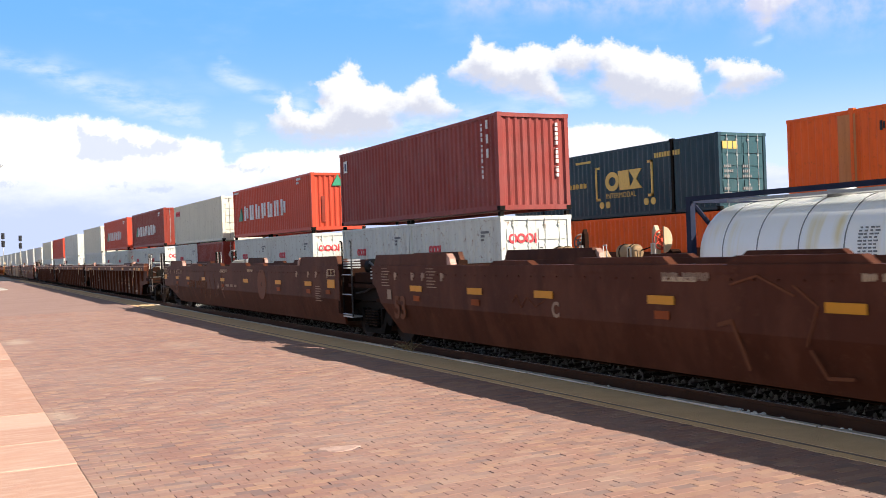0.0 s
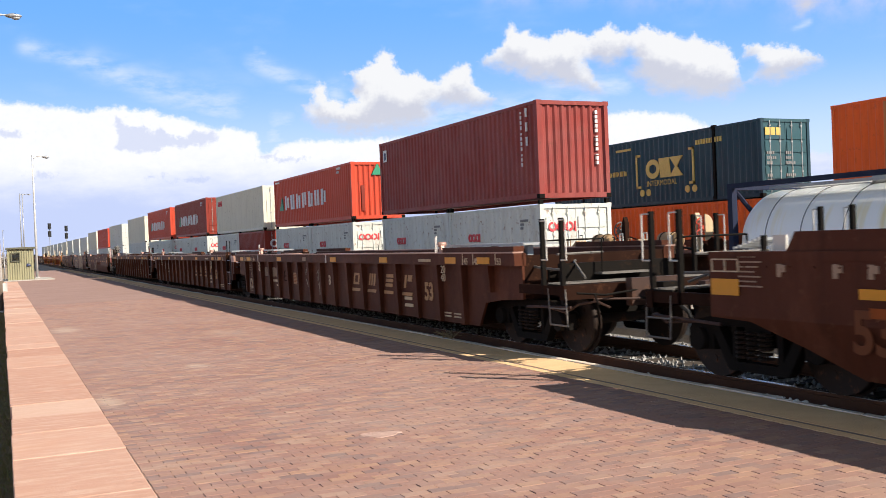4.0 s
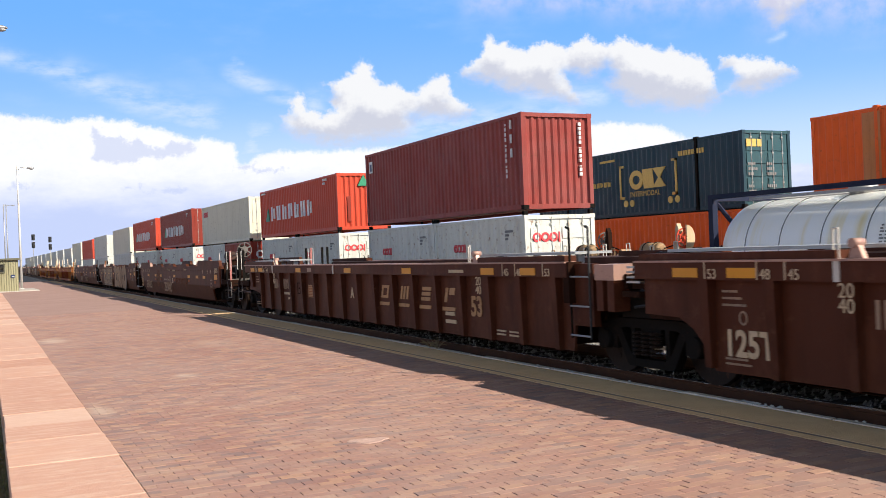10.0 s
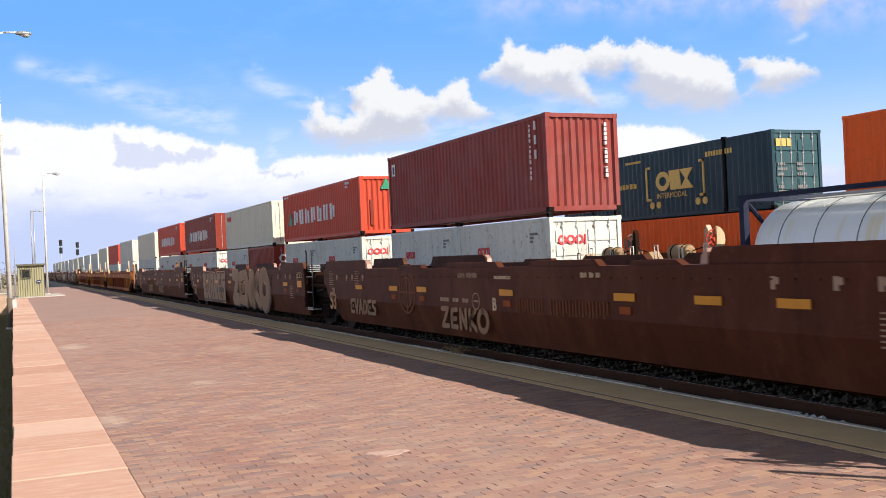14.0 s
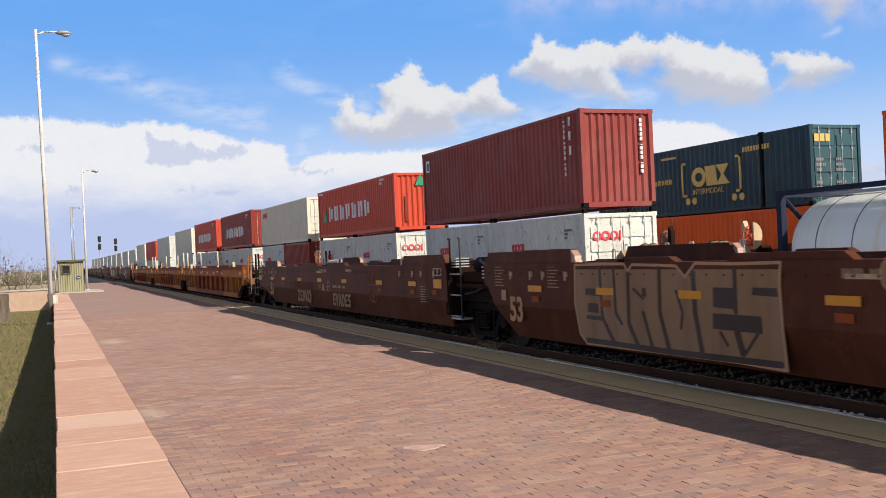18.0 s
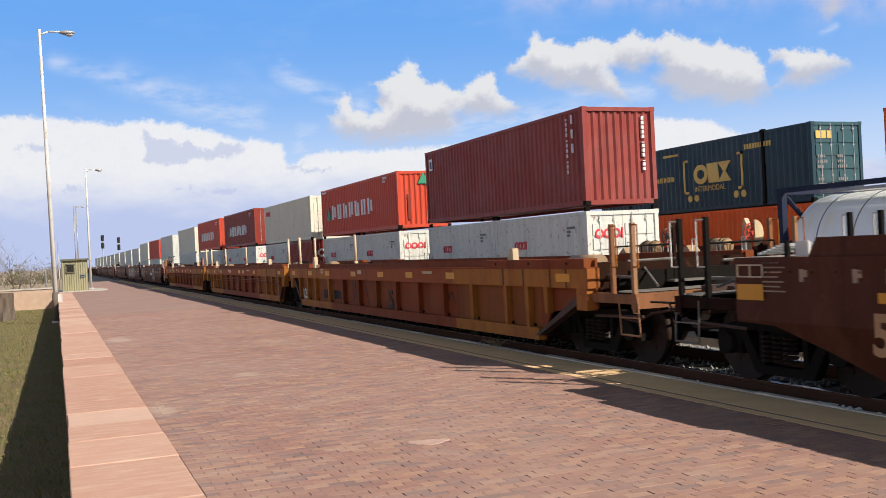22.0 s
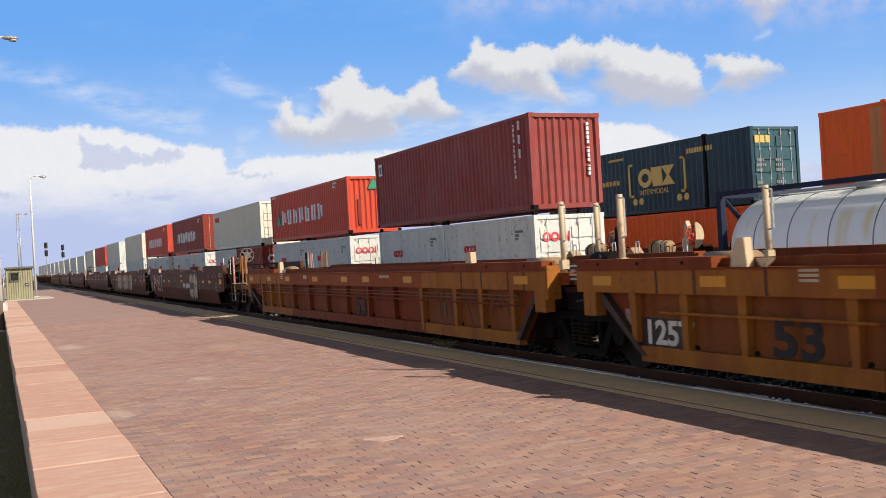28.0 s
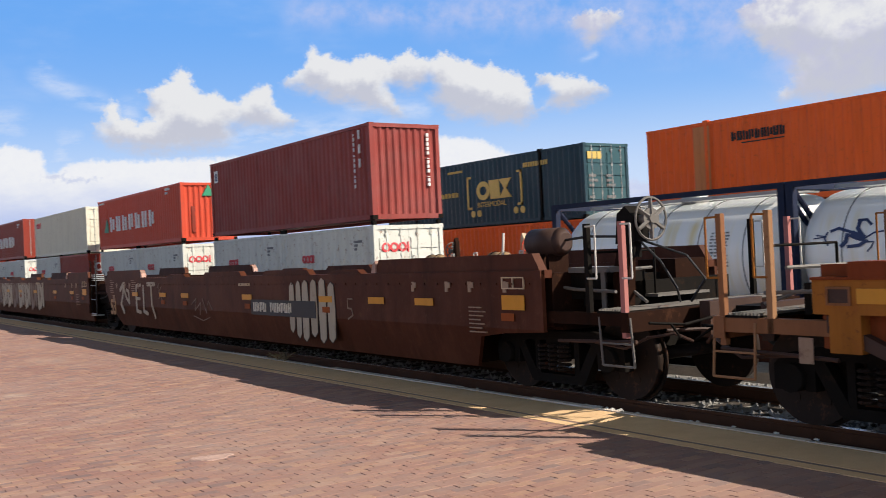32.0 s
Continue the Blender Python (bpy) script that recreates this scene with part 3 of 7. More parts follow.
# ---- containers ----
def corrugated(bm, length, height, pitch, depth, put):
    """A trapezoid-profiled sheet; put(u, v, w) maps along, up and outwards to a place."""
    n = max(4, round(length / pitch))
    p = length / n
    prof = []
    for k in range(n):
        prof += [(k * p, 0), (k * p + .26 * p, 0), (k * p + .5 * p, -depth), (k * p + .76 * p, -depth)]
    prof.append((length, 0))
    lo = [bm.verts.new(put(u, 0, w)) for u, w in prof]
    hi = [bm.verts.new(put(u, height, w)) for u, w in prof]
    for k in range(len(prof) - 1):
        bm.faces.new((lo[k], lo[k + 1], hi[k + 1], hi[k]))


def container(label, x, y, z, length, height, colour, ends=("front", "doors"), end_mat=None, width=2.44, pitch=0.28, posts=(), group="containers", post_mat=None, name="shipping_container", turn=0.0):
    """x, y, z: the foot of the corner that looks towards -X, -Y. ends: the kind of the -Y end and of the +Y end."""
    t = thing(name, label, "container", pose(x, y, z, 0, 0, turn), group)
    col = M[colour]
    ecol = M[end_mat] if end_mat else col
    for side in (0, 1):
        bm = B()
        if side == 0:
            corrugated(bm, length - .2, height - .24, pitch, .036, lambda u, v, w: (.012 - w, .1 + u, .14 + v))
        else:
            corrugated(bm, length - .2, height - .24, pitch, .036, lambda u, v, w: (width - .012 + w, .1 + u, .14 + v))
        part("side_panel", bm, col, t)
    bm = B()
    corrugated(bm, length - .16, width - .14, .3, .02, lambda u, v, w: (.07 + v, .08 + u, height - .012 + w))
    part("roof", bm, col, t)
    bm = B()
    box(bm, .03, width - .03, .05, length - .05, .1, .14)
    part("floor", bm, col, t)
    for xx in (0, width - .07):
        boxes("top_rail", [(xx, xx + .07, .16, length - .16, height - .1, height - .01)], col, t)
        boxes("bottom_rail", [(xx, xx + .07, .16, length - .16, .0, .15)], col, t)
    for xx, yy in ((0, 0), (width - .13, 0), (0, length - .13), (width - .13, length - .13)):
        boxes("corner_post", [(xx, xx + .13, yy, yy + .13, .12, height - .12)], M[post_mat] if post_mat else col, t)
        for zz in (0, height - .12):
            sx, sy = (-.003 if xx == 0 else .003), (-.003 if yy == 0 else .003)
            bm = B()
            box(bm, xx + sx - .02 * (xx > 0), xx + sx + .15 + .02 * (xx == 0), yy + sy - .02 * (yy > 0), yy + sy + .15 + .02 * (yy == 0), zz, zz + .12)
            part("corner_casting", bm, M["steel_dark"] if zz == 0 else col, t)
    for k, kind in enumerate(ends):
        yb, s = (0, 1) if k == 0 else (length, -1)
        boxes("end_header", [(.13, width - .13, min(yb, yb + s * .1), max(yb, yb + s * .1), height - .13, height - .012)], ecol, t)
        boxes("end_sill", [(.13, width - .13, min(yb, yb + s * .1), max(yb, yb + s * .1), .0, .14)], ecol, t)
        if kind == "front":
            bm = B()
            corrugated(bm, width - .26, height - .27, .25, .045, lambda u, v, w: (.13 + u, yb + s * (.03 - w), .14 + v))
            part("end_wall", bm, ecol, t)
        else:
            for d in (0, 1):
                x0 = .13 + d * (width - .26) / 2
                bm = B()
                w2 = (width - .26) / 2 - .012
                ya, yb2 = sorted((yb + s * .035, yb + s * .075))
                box(bm, x0 + .006, x0 + .006 + w2, ya, yb2, .14, height - .13)
                for q in range(5):
                    zq = .2 + q * (height - .5) / 5
                    yc, yd = sorted((yb + s * .005, yb + s * .036))
                    box(bm, x0 + .07, x0 + w2 - .05, yc, yd, zq, zq + (height - .5) / 5 - .08)
                door = part("door", bm, ecol, t)
                for r in (.28, .74):
                    bm = B()
                    tube(bm, (x0 + w2 * r, yb + s * .0, .1), (x0 + w2 * r, yb + s * .0, height - .08), .018, 6)
                    for zz in (.3, .9, height - .9, height - .3):
                        ya, yc = sorted((yb + s * .0, yb + s * .03))
                        box(bm, x0 + w2 * r - .04, x0 + w2 * r + .04, ya - .012, yc + .012, zz, zz + .06)
                    part("lock_rod", bm, M["grey_steel"] if ecol is not M["white"] else ecol, door)
    for yy in posts:
        for xx in (-.03, width - .1):
            boxes("stacking_post", [(xx, xx + .13, yy - .06, yy + .06, .02, height + .03)], M["steel_dark"] if colour == "navy" else col, t)
            for zz in (.02, height - .1):
                boxes("post_casting", [(xx - .006, xx + .136, yy - .1, yy + .1, zz, zz + .14)], M["steel_dark"] if colour == "navy" else col, t)
    return t


SMALL = ("code_mark", "stencil_mark", "number_mark")


def strokes(parent, x, y, z, size, shapes, material, name="lettering_mark", label="", t=0.01):
    """Bars of a mark on a side that looks to -X; shapes are (u0, u1, v0, v1) in units of size, u towards -Y."""
    bm = B()
    for u0, u1, v0, v1 in shapes:
        box(bm, x - t, x + .03, y - u1 * size, y - u0 * size, z + v0 * size, z + v1 * size)
    ob = part(name, bm, material, parent, label)
    if name in SMALL:
        ob["kind"] = "stuff"
    return ob


def end_strokes(parent, x, y, z, size, shapes, material, name="lettering_mark", label=""):
    bm = B()
    for u0, u1, v0, v1 in shapes:
        box(bm, x + u0 * size, x + u1 * size, y - .012, y + .04, z + v0 * size, z + v1 * size)
    ob = part(name, bm, material, parent, label)
    if name in SMALL:
        ob["kind"] = "stuff"
    return ob


def row_of_marks(n, w, gap, seed, h=1.0):
    """A row of letter-like upright shapes that spell nothing, a list for each."""
    r = random.Random(seed)
    rows = []
    for k in range(n):
        out = []
        rows.append(out)
        u = k * (w + gap)
        cut = r.uniform(.3, .62)
        out.append((u, u + w * .36, 0, h))
        if k % 3 == 1:
            out.append((u + w * .36, u + w * .62, 0, h * cut * .5))
        out.append((u + w * .62, u + w * .94, h * (.0 if k % 3 else .14), h * (1 if k % 2 else .86)))
    return rows


def code_marks(t, y, z, material, parts=((0, 9), (1, 4), (2, 3)), size=.09, seed=1):
    r = random.Random(seed)
    for row, n in parts:
        sh = [(k * .75, k * .75 + r.uniform(.35, .6), -row * 1.6, -row * 1.6 + 1) for k in range(n)]
        strokes(t, -.002, y, z, size, sh, material, "code_mark")


def round_o(bm, x, cy, cz, ry, rz, w, t=.012, n=18):
    """A letter-like ring on a side face."""
    def pt(k, f):
        a = 2 * math.pi * k / n
        return cy + (ry - w * f) * math.cos(a), cz + (rz - w * f) * math.sin(a)
    for k in range(n):
        q = [pt(k, 0), pt(k + 1, 0), pt(k + 1, 1), pt(k, 1)]
        prism(bm, q, "x", x - t, x + .03)


def rings_mark(t, y, z, size, material, side=True, x=0.0):
    bm = B()
    if side:
        for k in range(2):
            round_o(bm, -.004, y - size * (.5 + .95 * k), z + size * .5, size * .47, size * .5, size * .2)
        round_o(bm, -.0045, y - size * 2.4, z + size * .5, size * .47, size * .5, size * .2)
        prism(bm, [(y - size * 2.95, z), (y - size * 2.95, z + size), (y - size * 3.15, z + size), (y - size * 3.15, z)], "x", -.016, .03)
    else:
        for k in range(3):
            for q in range(14):
                a0, a1 = 2 * math.pi * q / 14, 2 * math.pi * (q + 1) / 14
                cx, cz = x + size * (.5 + .95 * k), z + size * .5
                pts = [(cx + size * r * math.cos(a), cz + size * r * math.sin(a)) for r, a in ((.48, a0), (.48, a1), (.28, a1), (.28, a0))]
                prism(bm, pts, "y", -.012, .05)
        box(bm, x + size * 2.98, x + size * 3.16, -.0115, .05, z, z + size)
    return part("red_mark", bm, material, t, "red carrier mark")


def triangle_mark(t, y, z, s, material, side=True, x=0.0):
    bm = B()
    if side:
        prism(bm, [(y, z), (y - s, z), (y - s * .7, z + s)], "x", -.014, .03)
    else:
        prism(bm, [(x, z), (x + s, z), (x + s * .5, z + s * .9)], "y", -.014, .05)
    return part("triangle_mark", bm, material, t, "green triangular mark")


BX, LOW = 14.52, 0.13            # face and foot of the middle yard train's loads


def bend(y):
    """The middle yard train swings gently away in the distance."""
    return BX + .008 * max(0, y - 80)


def pair_of_boxes(y, top, colours=("white", "white"), marks=True):
    for k, c in enumerate(colours):
        yy = y + .02 + k * 6.1
        t = container("grey-white weathered twenty-foot container with red carrier marks" if c == "white" else "small red twenty-foot container low in a well car", bend(y), yy, top - 2.59, 6.05, 2.53, c, ("doors", "front"), group="lower containers")
        for xx in (.02, 2.3):
            for y2 in (.03, 5.9):
                boxes("twist_lock", [(xx, xx + .12, y2, y2 + .12, 2.53, 2.66)], M["steel_dark"], t)
        if marks and c == "white" and y < 90:
            rings_mark(t, 4.6, 1.5, .26, M["logo_red"])
            code_marks(t, 1.15, 2.05, M["logo_grey"], size=.07, seed=int(y) + k)
            if k == 0:
                rings_mark(t, 0, 1.72, .3, M["logo_red"], False, .25)
        elif marks and c != "white":
            rings_mark(t, 0, 1.55, .5, M["logo_white"], False, .3)
    return t


# big maroon box on two grey-white ones
t = container("tall maroon corrugated forty-foot container on two smaller boxes", BX, 24.13, 2.83, 12.19, 2.82, "maroon", ("front", "doors"), group="upper containers")
bm = B()
for k in range(11):
    box(bm, -.004, .03, .92, .98, 2.52 - k * .155, 2.52 - k * .155 + (.11 if k % 4 else .06))
for k in range(3):
    box(bm, -.004, .03, .60, .68, 2.4 - k * .42, 2.4 - k * .42 + .26)
part("code_mark", bm, M["logo_white"], t, "white upright code marks")["kind"] = "stuff"
plate("placard", -.002, 11.45, 11.8, 2.05, 2.5, M["logo_white"], t, "white placard with blue shape")
plate("placard_shape", -.008, 11.53, 11.7, 2.12, 2.4, M["logo_blue"], t)
bm = B()
for k in range(12):
    box(bm, 1.98, 2.06, -.008, .06, 2.45 - k * .135, 2.45 - k * .135 + (.1 if k not in (5, 9) else .03))
part("code_mark", bm, M["logo_white"], t, "white upright code marks")["kind"] = "stuff"
pair_of_boxes(24.13, 2.72)


def red_box(y, top, colour, label, full=True, h=2.59):
    t = container(label, bend(y), y, 2.79, 12.19, top - 2.79, colour, ("doors", "front") if not full else ("front", "doors"), group="upper containers")
    n = 9.4 if full else 9.0
    triangle_mark(t, 11.2 if full else 10.5, .82, .7, M["logo_green"])
    [strokes(t, -.004, n + .75, .82, .74, q, M["logo_white"], "lettering_mark", "row of white block lettering") for q in row_of_marks(7, .9, .45, 4)]
    code_marks(t, 1.9, 2.25, M["logo_white"], ((0, 7), (1, 4)), .1, 9)
    triangle_mark(t, 0, 1.9, .55, M["logo_green"], False, .95)
    return t


t = red_box(39.73, 5.26, "hy_red", "bright red forty-foot container with white block lettering", h=2.55)
end_strokes(t, .45, 0, .35, .5, [(0, .3, 0, 2.2)], M["hy_dark"], "rust_patch", "dark rust patch")
strokes(t, -.004, 11.9, 2.28, .1, [(k * .8, k * .8 + .55, 0, .8) for k in range(9)], M["logo_white"], "code_mark")
pair_of_boxes(39.73, 2.72)
t = container("plain cream forty-foot container on two smaller boxes", bend(54.3), 54.3, 2.72, 12.19, 2.49, "cream", ("doors", "front"), group="upper containers")
rings_mark(t, 11.6, 1.8, .34, M["logo_red"])
pair_of_boxes(54.3, 2.72, ("hy_dark", "white"))
red_box(69.8, 5.4, "hy_dark", "dark red forty-foot container with white lettering", False)
pair_of_boxes(69.8, 2.72)
red_box(84.6, 5.4, "hy_red", "red forty-foot container with white lettering", False)
pair_of_boxes(84.6, 2.72)
rng = random.Random(21)
for k, (y, top, c) in enumerate(((99.8, 5.25, "cream"), (118.3, 5.05, "white"), (133.6, 4.95, "hy_red"), (148.9, 4.9, "cream"), (164.3, 4.4, "white"), (179.7, 4.4, "white"), (195.1, 4.35, "white"),
                                 (210.5, 4.3, "cream"), (225.9, 4.3, "white"), (241.3, 4.25, "white"), (256.7, 4.25, "white"), (272.1, 4.25, "cream"), (287.5, 4.2, "white"), (302.9, 4.2, "white"))):
    container({"cream": "plain cream forty-foot container stacked on another", "white": "dull white forty-foot container stacked on another", "hy_red": "plain red forty-foot container stacked on another"}[c], bend(y), y, top - 2.59, 12.19, 2.59, c, ("doors", "front"), group="upper containers")
    container("dull grey-white container sunk low in a well car", bend(y), y, top - 5.18, 12.19, 2.59, "white", ("doors", "front"), group="lower containers")


# tank containers in blue frames
def tank_container(y, horse):
    t = thing("tank_container", "white cylindrical tank in a dark blue steel frame, stained yellow", "tank container", pose(BX, y, 0.1), group="tank containers")
    L, W, H = 6.06, 2.44, 2.6
    prof = [(.04, .30), (.06, .62), (.10, .88), (.18, 1.03), (.30, 1.10), (.45, 1.13), (L - .45, 1.13), (L - .30, 1.10), (L - .18, 1.03), (L - .10, .88), (L - .06, .62), (L - .04, .3)]
    bm = B()
    n = 40
    rings = [[bm.verts.new((1.22 + r * math.cos(2 * math.pi * k / n), yy, 1.30 + r * math.sin(2 * math.pi * k / n))) for k in range(n)] for yy, r in prof]
    for a, b in zip(rings, rings[1:]):
        for k in range(n):
            bm.faces.new((a[k], a[(k + 1) % n], b[(k + 1) % n], b[k])).smooth = True
    bm.faces.new(rings[0])
    bm.faces.new(rings[-1])
    vessel = part("tank", bm, M["tank_white"], t, "white tank shell with yellow rust-water stains")
    for yy in (1.0, 2.05, 3.1, 4.15, 5.1):
        bm = B()
        hoop = [[bm.verts.new((1.22 + r * math.cos(2 * math.pi * k / 40), yy + d, 1.30 + r * math.sin(2 * math.pi * k / 40))) for k in range(40)] for r, d in ((1.128, -.012), (1.141, -.008), (1.141, .008), (1.128, .012))]
        for q in range(3):
            for k in range(40):
                bm.faces.new((hoop[q][k], hoop[q][(k + 1) % 40], hoop[q + 1][(k + 1) % 40], hoop[q + 1][k]))
        part("band", bm, M["logo_grey"], vessel, "thin dark seam band")
    for yy in (0, L - .14):
        for xx in (0, W - .14):
            boxes("corner_post", [(xx, xx + .14, yy, yy + .14, 0, H)], M["blue"], t)
        boxes("cross_beam", [(.14, W - .14, yy, yy + .14, H - .14, H)], M["blue"], t)
        boxes("cross_beam", [(.14, W - .14, yy, yy + .14, 0, .16)], M["blue"], t)
        for a, b in (((.14, H - .14), (.75, H - .75)), ((W - .14, H - .14), (W - .75, H - .75)), ((.14, .16), (.75, .8)), ((W - .14, .16), (W - .75, .8))):
            bm = B()
            tube(bm, (a[0], yy + .07, a[1]), (b[0], yy + .07, b[1]), .05, 6)
            part("brace", bm, M["blue"], t)
    for xx in (0, W - .1):
        boxes("top_rail", [(xx, xx + .1, .14, L - .14, H - .1, H)], M["blue"], t)
        boxes("bottom_rail", [(xx, xx + .1, .14, L - .14, 0, .14)], M["blue"], t)
    bm = B()
    for xx in (.75, 1.66):
        box(bm, xx, xx + .04, .45, 5.6, H - .15, H - .085)
    walkway = part("walkway", bm, M["grey_steel"], t, "galvanised grating walkway")
    bm = B()
    box(bm, .79, 1.66, 0, .03, H - .13, H - .09)
    slat = mesh_of(bm, M["grey_steel"], "slat")
    for k in range(36):
        part("slat", slat, None, walkway, m=pose(0, .5 + k * .14, 0))
    bm = B()
    tube(bm, (1.22, 3.0, H - .2), (1.22, 3.0, H - .02), .27, 14)
    part("manhole", bm, M["grey_steel"], t)
    bm = B()
    r = random.Random(4)
    for q in range(11):
        for w in range(4):
            a = 2.72 + q * .055
            bx, bz = 1.22 + 1.14 * math.cos(a), 1.30 + 1.14 * math.sin(a)
            yy = 1.75 - w * .11 + r.uniform(-.01, .01)
            box(bm, bx - .006, bx + .01, yy - r.uniform(.04, .09), yy, bz, bz + .03)
    part("code_mark", bm, M["logo_grey"], vessel, "small grey code marks")["kind"] = "stuff"
    if horse:
        for pts, w in (([(0, -.04), (.24, -.01)], .03), ([(.05, .04), (.26, .01)], .03), ([(.30, .11), (.25, -.05), (.34, -.22)], .045), ([(.37, .13), (.55, .20), (.79, .11), (.98, .03)], .07), ([(.63, -.26), (.74, -.16), (.77, .05)], .10), ([(.79, -.27), (1.03, -.25), (1.22, -.13)], .08),
                       ([(.85, .05), (1.0, -.03), (1.16, -.08)], .17), ([(1.14, -.05), (.98, .18), (1.0, .34)], .09), ([(.95, .38), (1.14, .38), (1.27, .25)], .06), ([(1.14, -.1), (1.35, .05), (1.56, .08)], .04), ([(1.22, -.17), (1.36, -.17), (1.32, -.29), (1.23, -.4)], .035)):
            bm = B()
            for (u0, v0), (u1, v1) in zip(pts, pts[1:]):
                k = math.hypot(u1 - u0, v1 - v0)
                px, py = -(v1 - v0) / k * w / 2, (u1 - u0) / k * w / 2
                n = 5
                for q in range(n):
                    f0, f1 = q / n - (.06 if q == 0 else 0), (q + 1) / n + (.06 if q == n - 1 else 0)
                    quad = []
                    for f, e in ((f0, 1), (f1, 1), (f1, -1), (f0, -1)):
                        yy, zz = 5.62 - .8 * (u0 + (u1 - u0) * f + e * px), 1.62 + .66 * (v0 + (v1 - v0) * f + e * py)
                        quad.append(bm.verts.new((1.22 - math.sqrt(1.142 ** 2 - (zz - 1.3) ** 2), yy, zz)))
                    bm.faces.new(quad)
            part("blue_stroke", bm, M["logo_blue"], vessel, "dark blue swooping stroke")
    return t


tank_container(10.33, False)
tank_container(4.24, True)

# farther train: dark teal box above an orange one, long orange boxes beside it
CX = 26.5
t = container("long dark teal container with bold yellow marks", CX, 27.95, 2.9, 14.63, 2.93, "navy", ("doors", "front"), "teal", pitch=.33, posts=(1.22 + 1.4, 12.0), group="upper containers")
for yy, f in ((7.75, 1), (3.95, -1)):
    strokes(t, -.004, yy, .75, 1, [(0, .11, 0, 1.5), (min(0, f * .32) if f > 0 else -.32 + .11, .32 if f > 0 else .11, 1.4, 1.5), (0 if f > 0 else -.21, .32 if f > 0 else .11, 0, .11)], M["logo_yellow"], "yellow_bracket", "yellow bracket shape")
bm = B()
round_o(bm, -.004, 6.55, 1.55, .48, .42, .22)
prism(bm, [(6.02, 1.14), (6.12, 1.97), (5.42, 1.97), (5.32, 1.14)], "x", -.016, .03)
for s in (1, -1):
    prism(bm, [(4.98 + .42, 1.555 + .415 * s), (4.98 - .42, 1.555 + .415 * s), (4.98 - .06, 1.555), (4.98 + .06, 1.555)], "x", -.016, .03)
bmesh.ops.remove_doubles(bm, verts=bm.verts, dist=.0005)
part("yellow_mark", bm, M["logo_yellow"], t, "bold yellow carrier mark")
lettering("INTERMODAL", .33, M["logo_yellow"], t, side_pose(-.012, 7.0, .82), "thin yellow lettering")
for yy in (7.35, 6.9, 4.3, 3.85):
    bm = B()
    tube(bm, (-.012, yy, .55), (.03, yy, .55), .15, 16)
    part("yellow_dot", bm, M["logo_yellow"], t, "yellow wheel dot")
[strokes(t, -.004, 10.9, 1.4, .28, q, M["logo_yellow"], "lettering_mark", "small yellow lettering") for q in row_of_marks(9, .7, .3, 2, .8)]
strokes(t, -.004, 3.7, 2.3, .2, [(k * .8, k * .8 + .5, 0, 1) for k in range(10)], M["logo_yellow"], "code_mark")
strokes(t, -.004, 9.2, 2.5, .1, [(k * .8, k * .8 + .6, 0, 1) for k in range(14)], M["logo_yellow"], "code_mark")
end_strokes(t, .2, 0, 2.3, .36, [(0, .6, 0, .8), (.75, 1.35, 0, .8), (1.5, 2.1, 0, .8)], M["logo_yellow"], "yellow_mark", "yellow carrier mark")
for k in range(4):
    end_strokes(t, .25 + .95 * (k % 2), 0, .35 + .85 * (k // 2), .24, [(q * .4, q * .4 + .28, r * .8, r * .8 + .45) for r in range(3) for q in range(5 - (r + k) % 3)], M["logo_grey"], "code_mark")
container("orange corrugated container low in a well car", CX, 27.3, 0.25, 16.15, 2.6, "orange", ("doors", "front"), pitch=.3, group="lower containers", width=2.59)
for y, z in ((8.45, 2.9), (8.45, .25)):
    t = container("long orange container with a paler post panel", CX, y, z, 16.15, 2.9 if z > 1 else 2.6, "orange", ("front", "doors"), pitch=.3, posts=(2.7, 13.45), group="upper containers" if z > 1 else "lower containers", width=2.59)
    if z > 1:
        plate("panel", -.014, 13.3, 14.0, .15, 2.75, M["orange_pale"], t, "pale orange post panel")
        [strokes(t, -.004, 12.4, 2.1, .3, q, M["black"], "lettering_mark", "black carrier lettering") for q in row_of_marks(9, .62, .16, 12)]
        strokes(t, -.004, 12.0, 2.02, .3, [(0, 5.4, -.1, .02)], M["black"], "lettering_mark")

# ---- well cars ----
HW = 1.45                         # half width of a well car
TOP, BOT = 1.45, 0.27             # of its side, above the rail


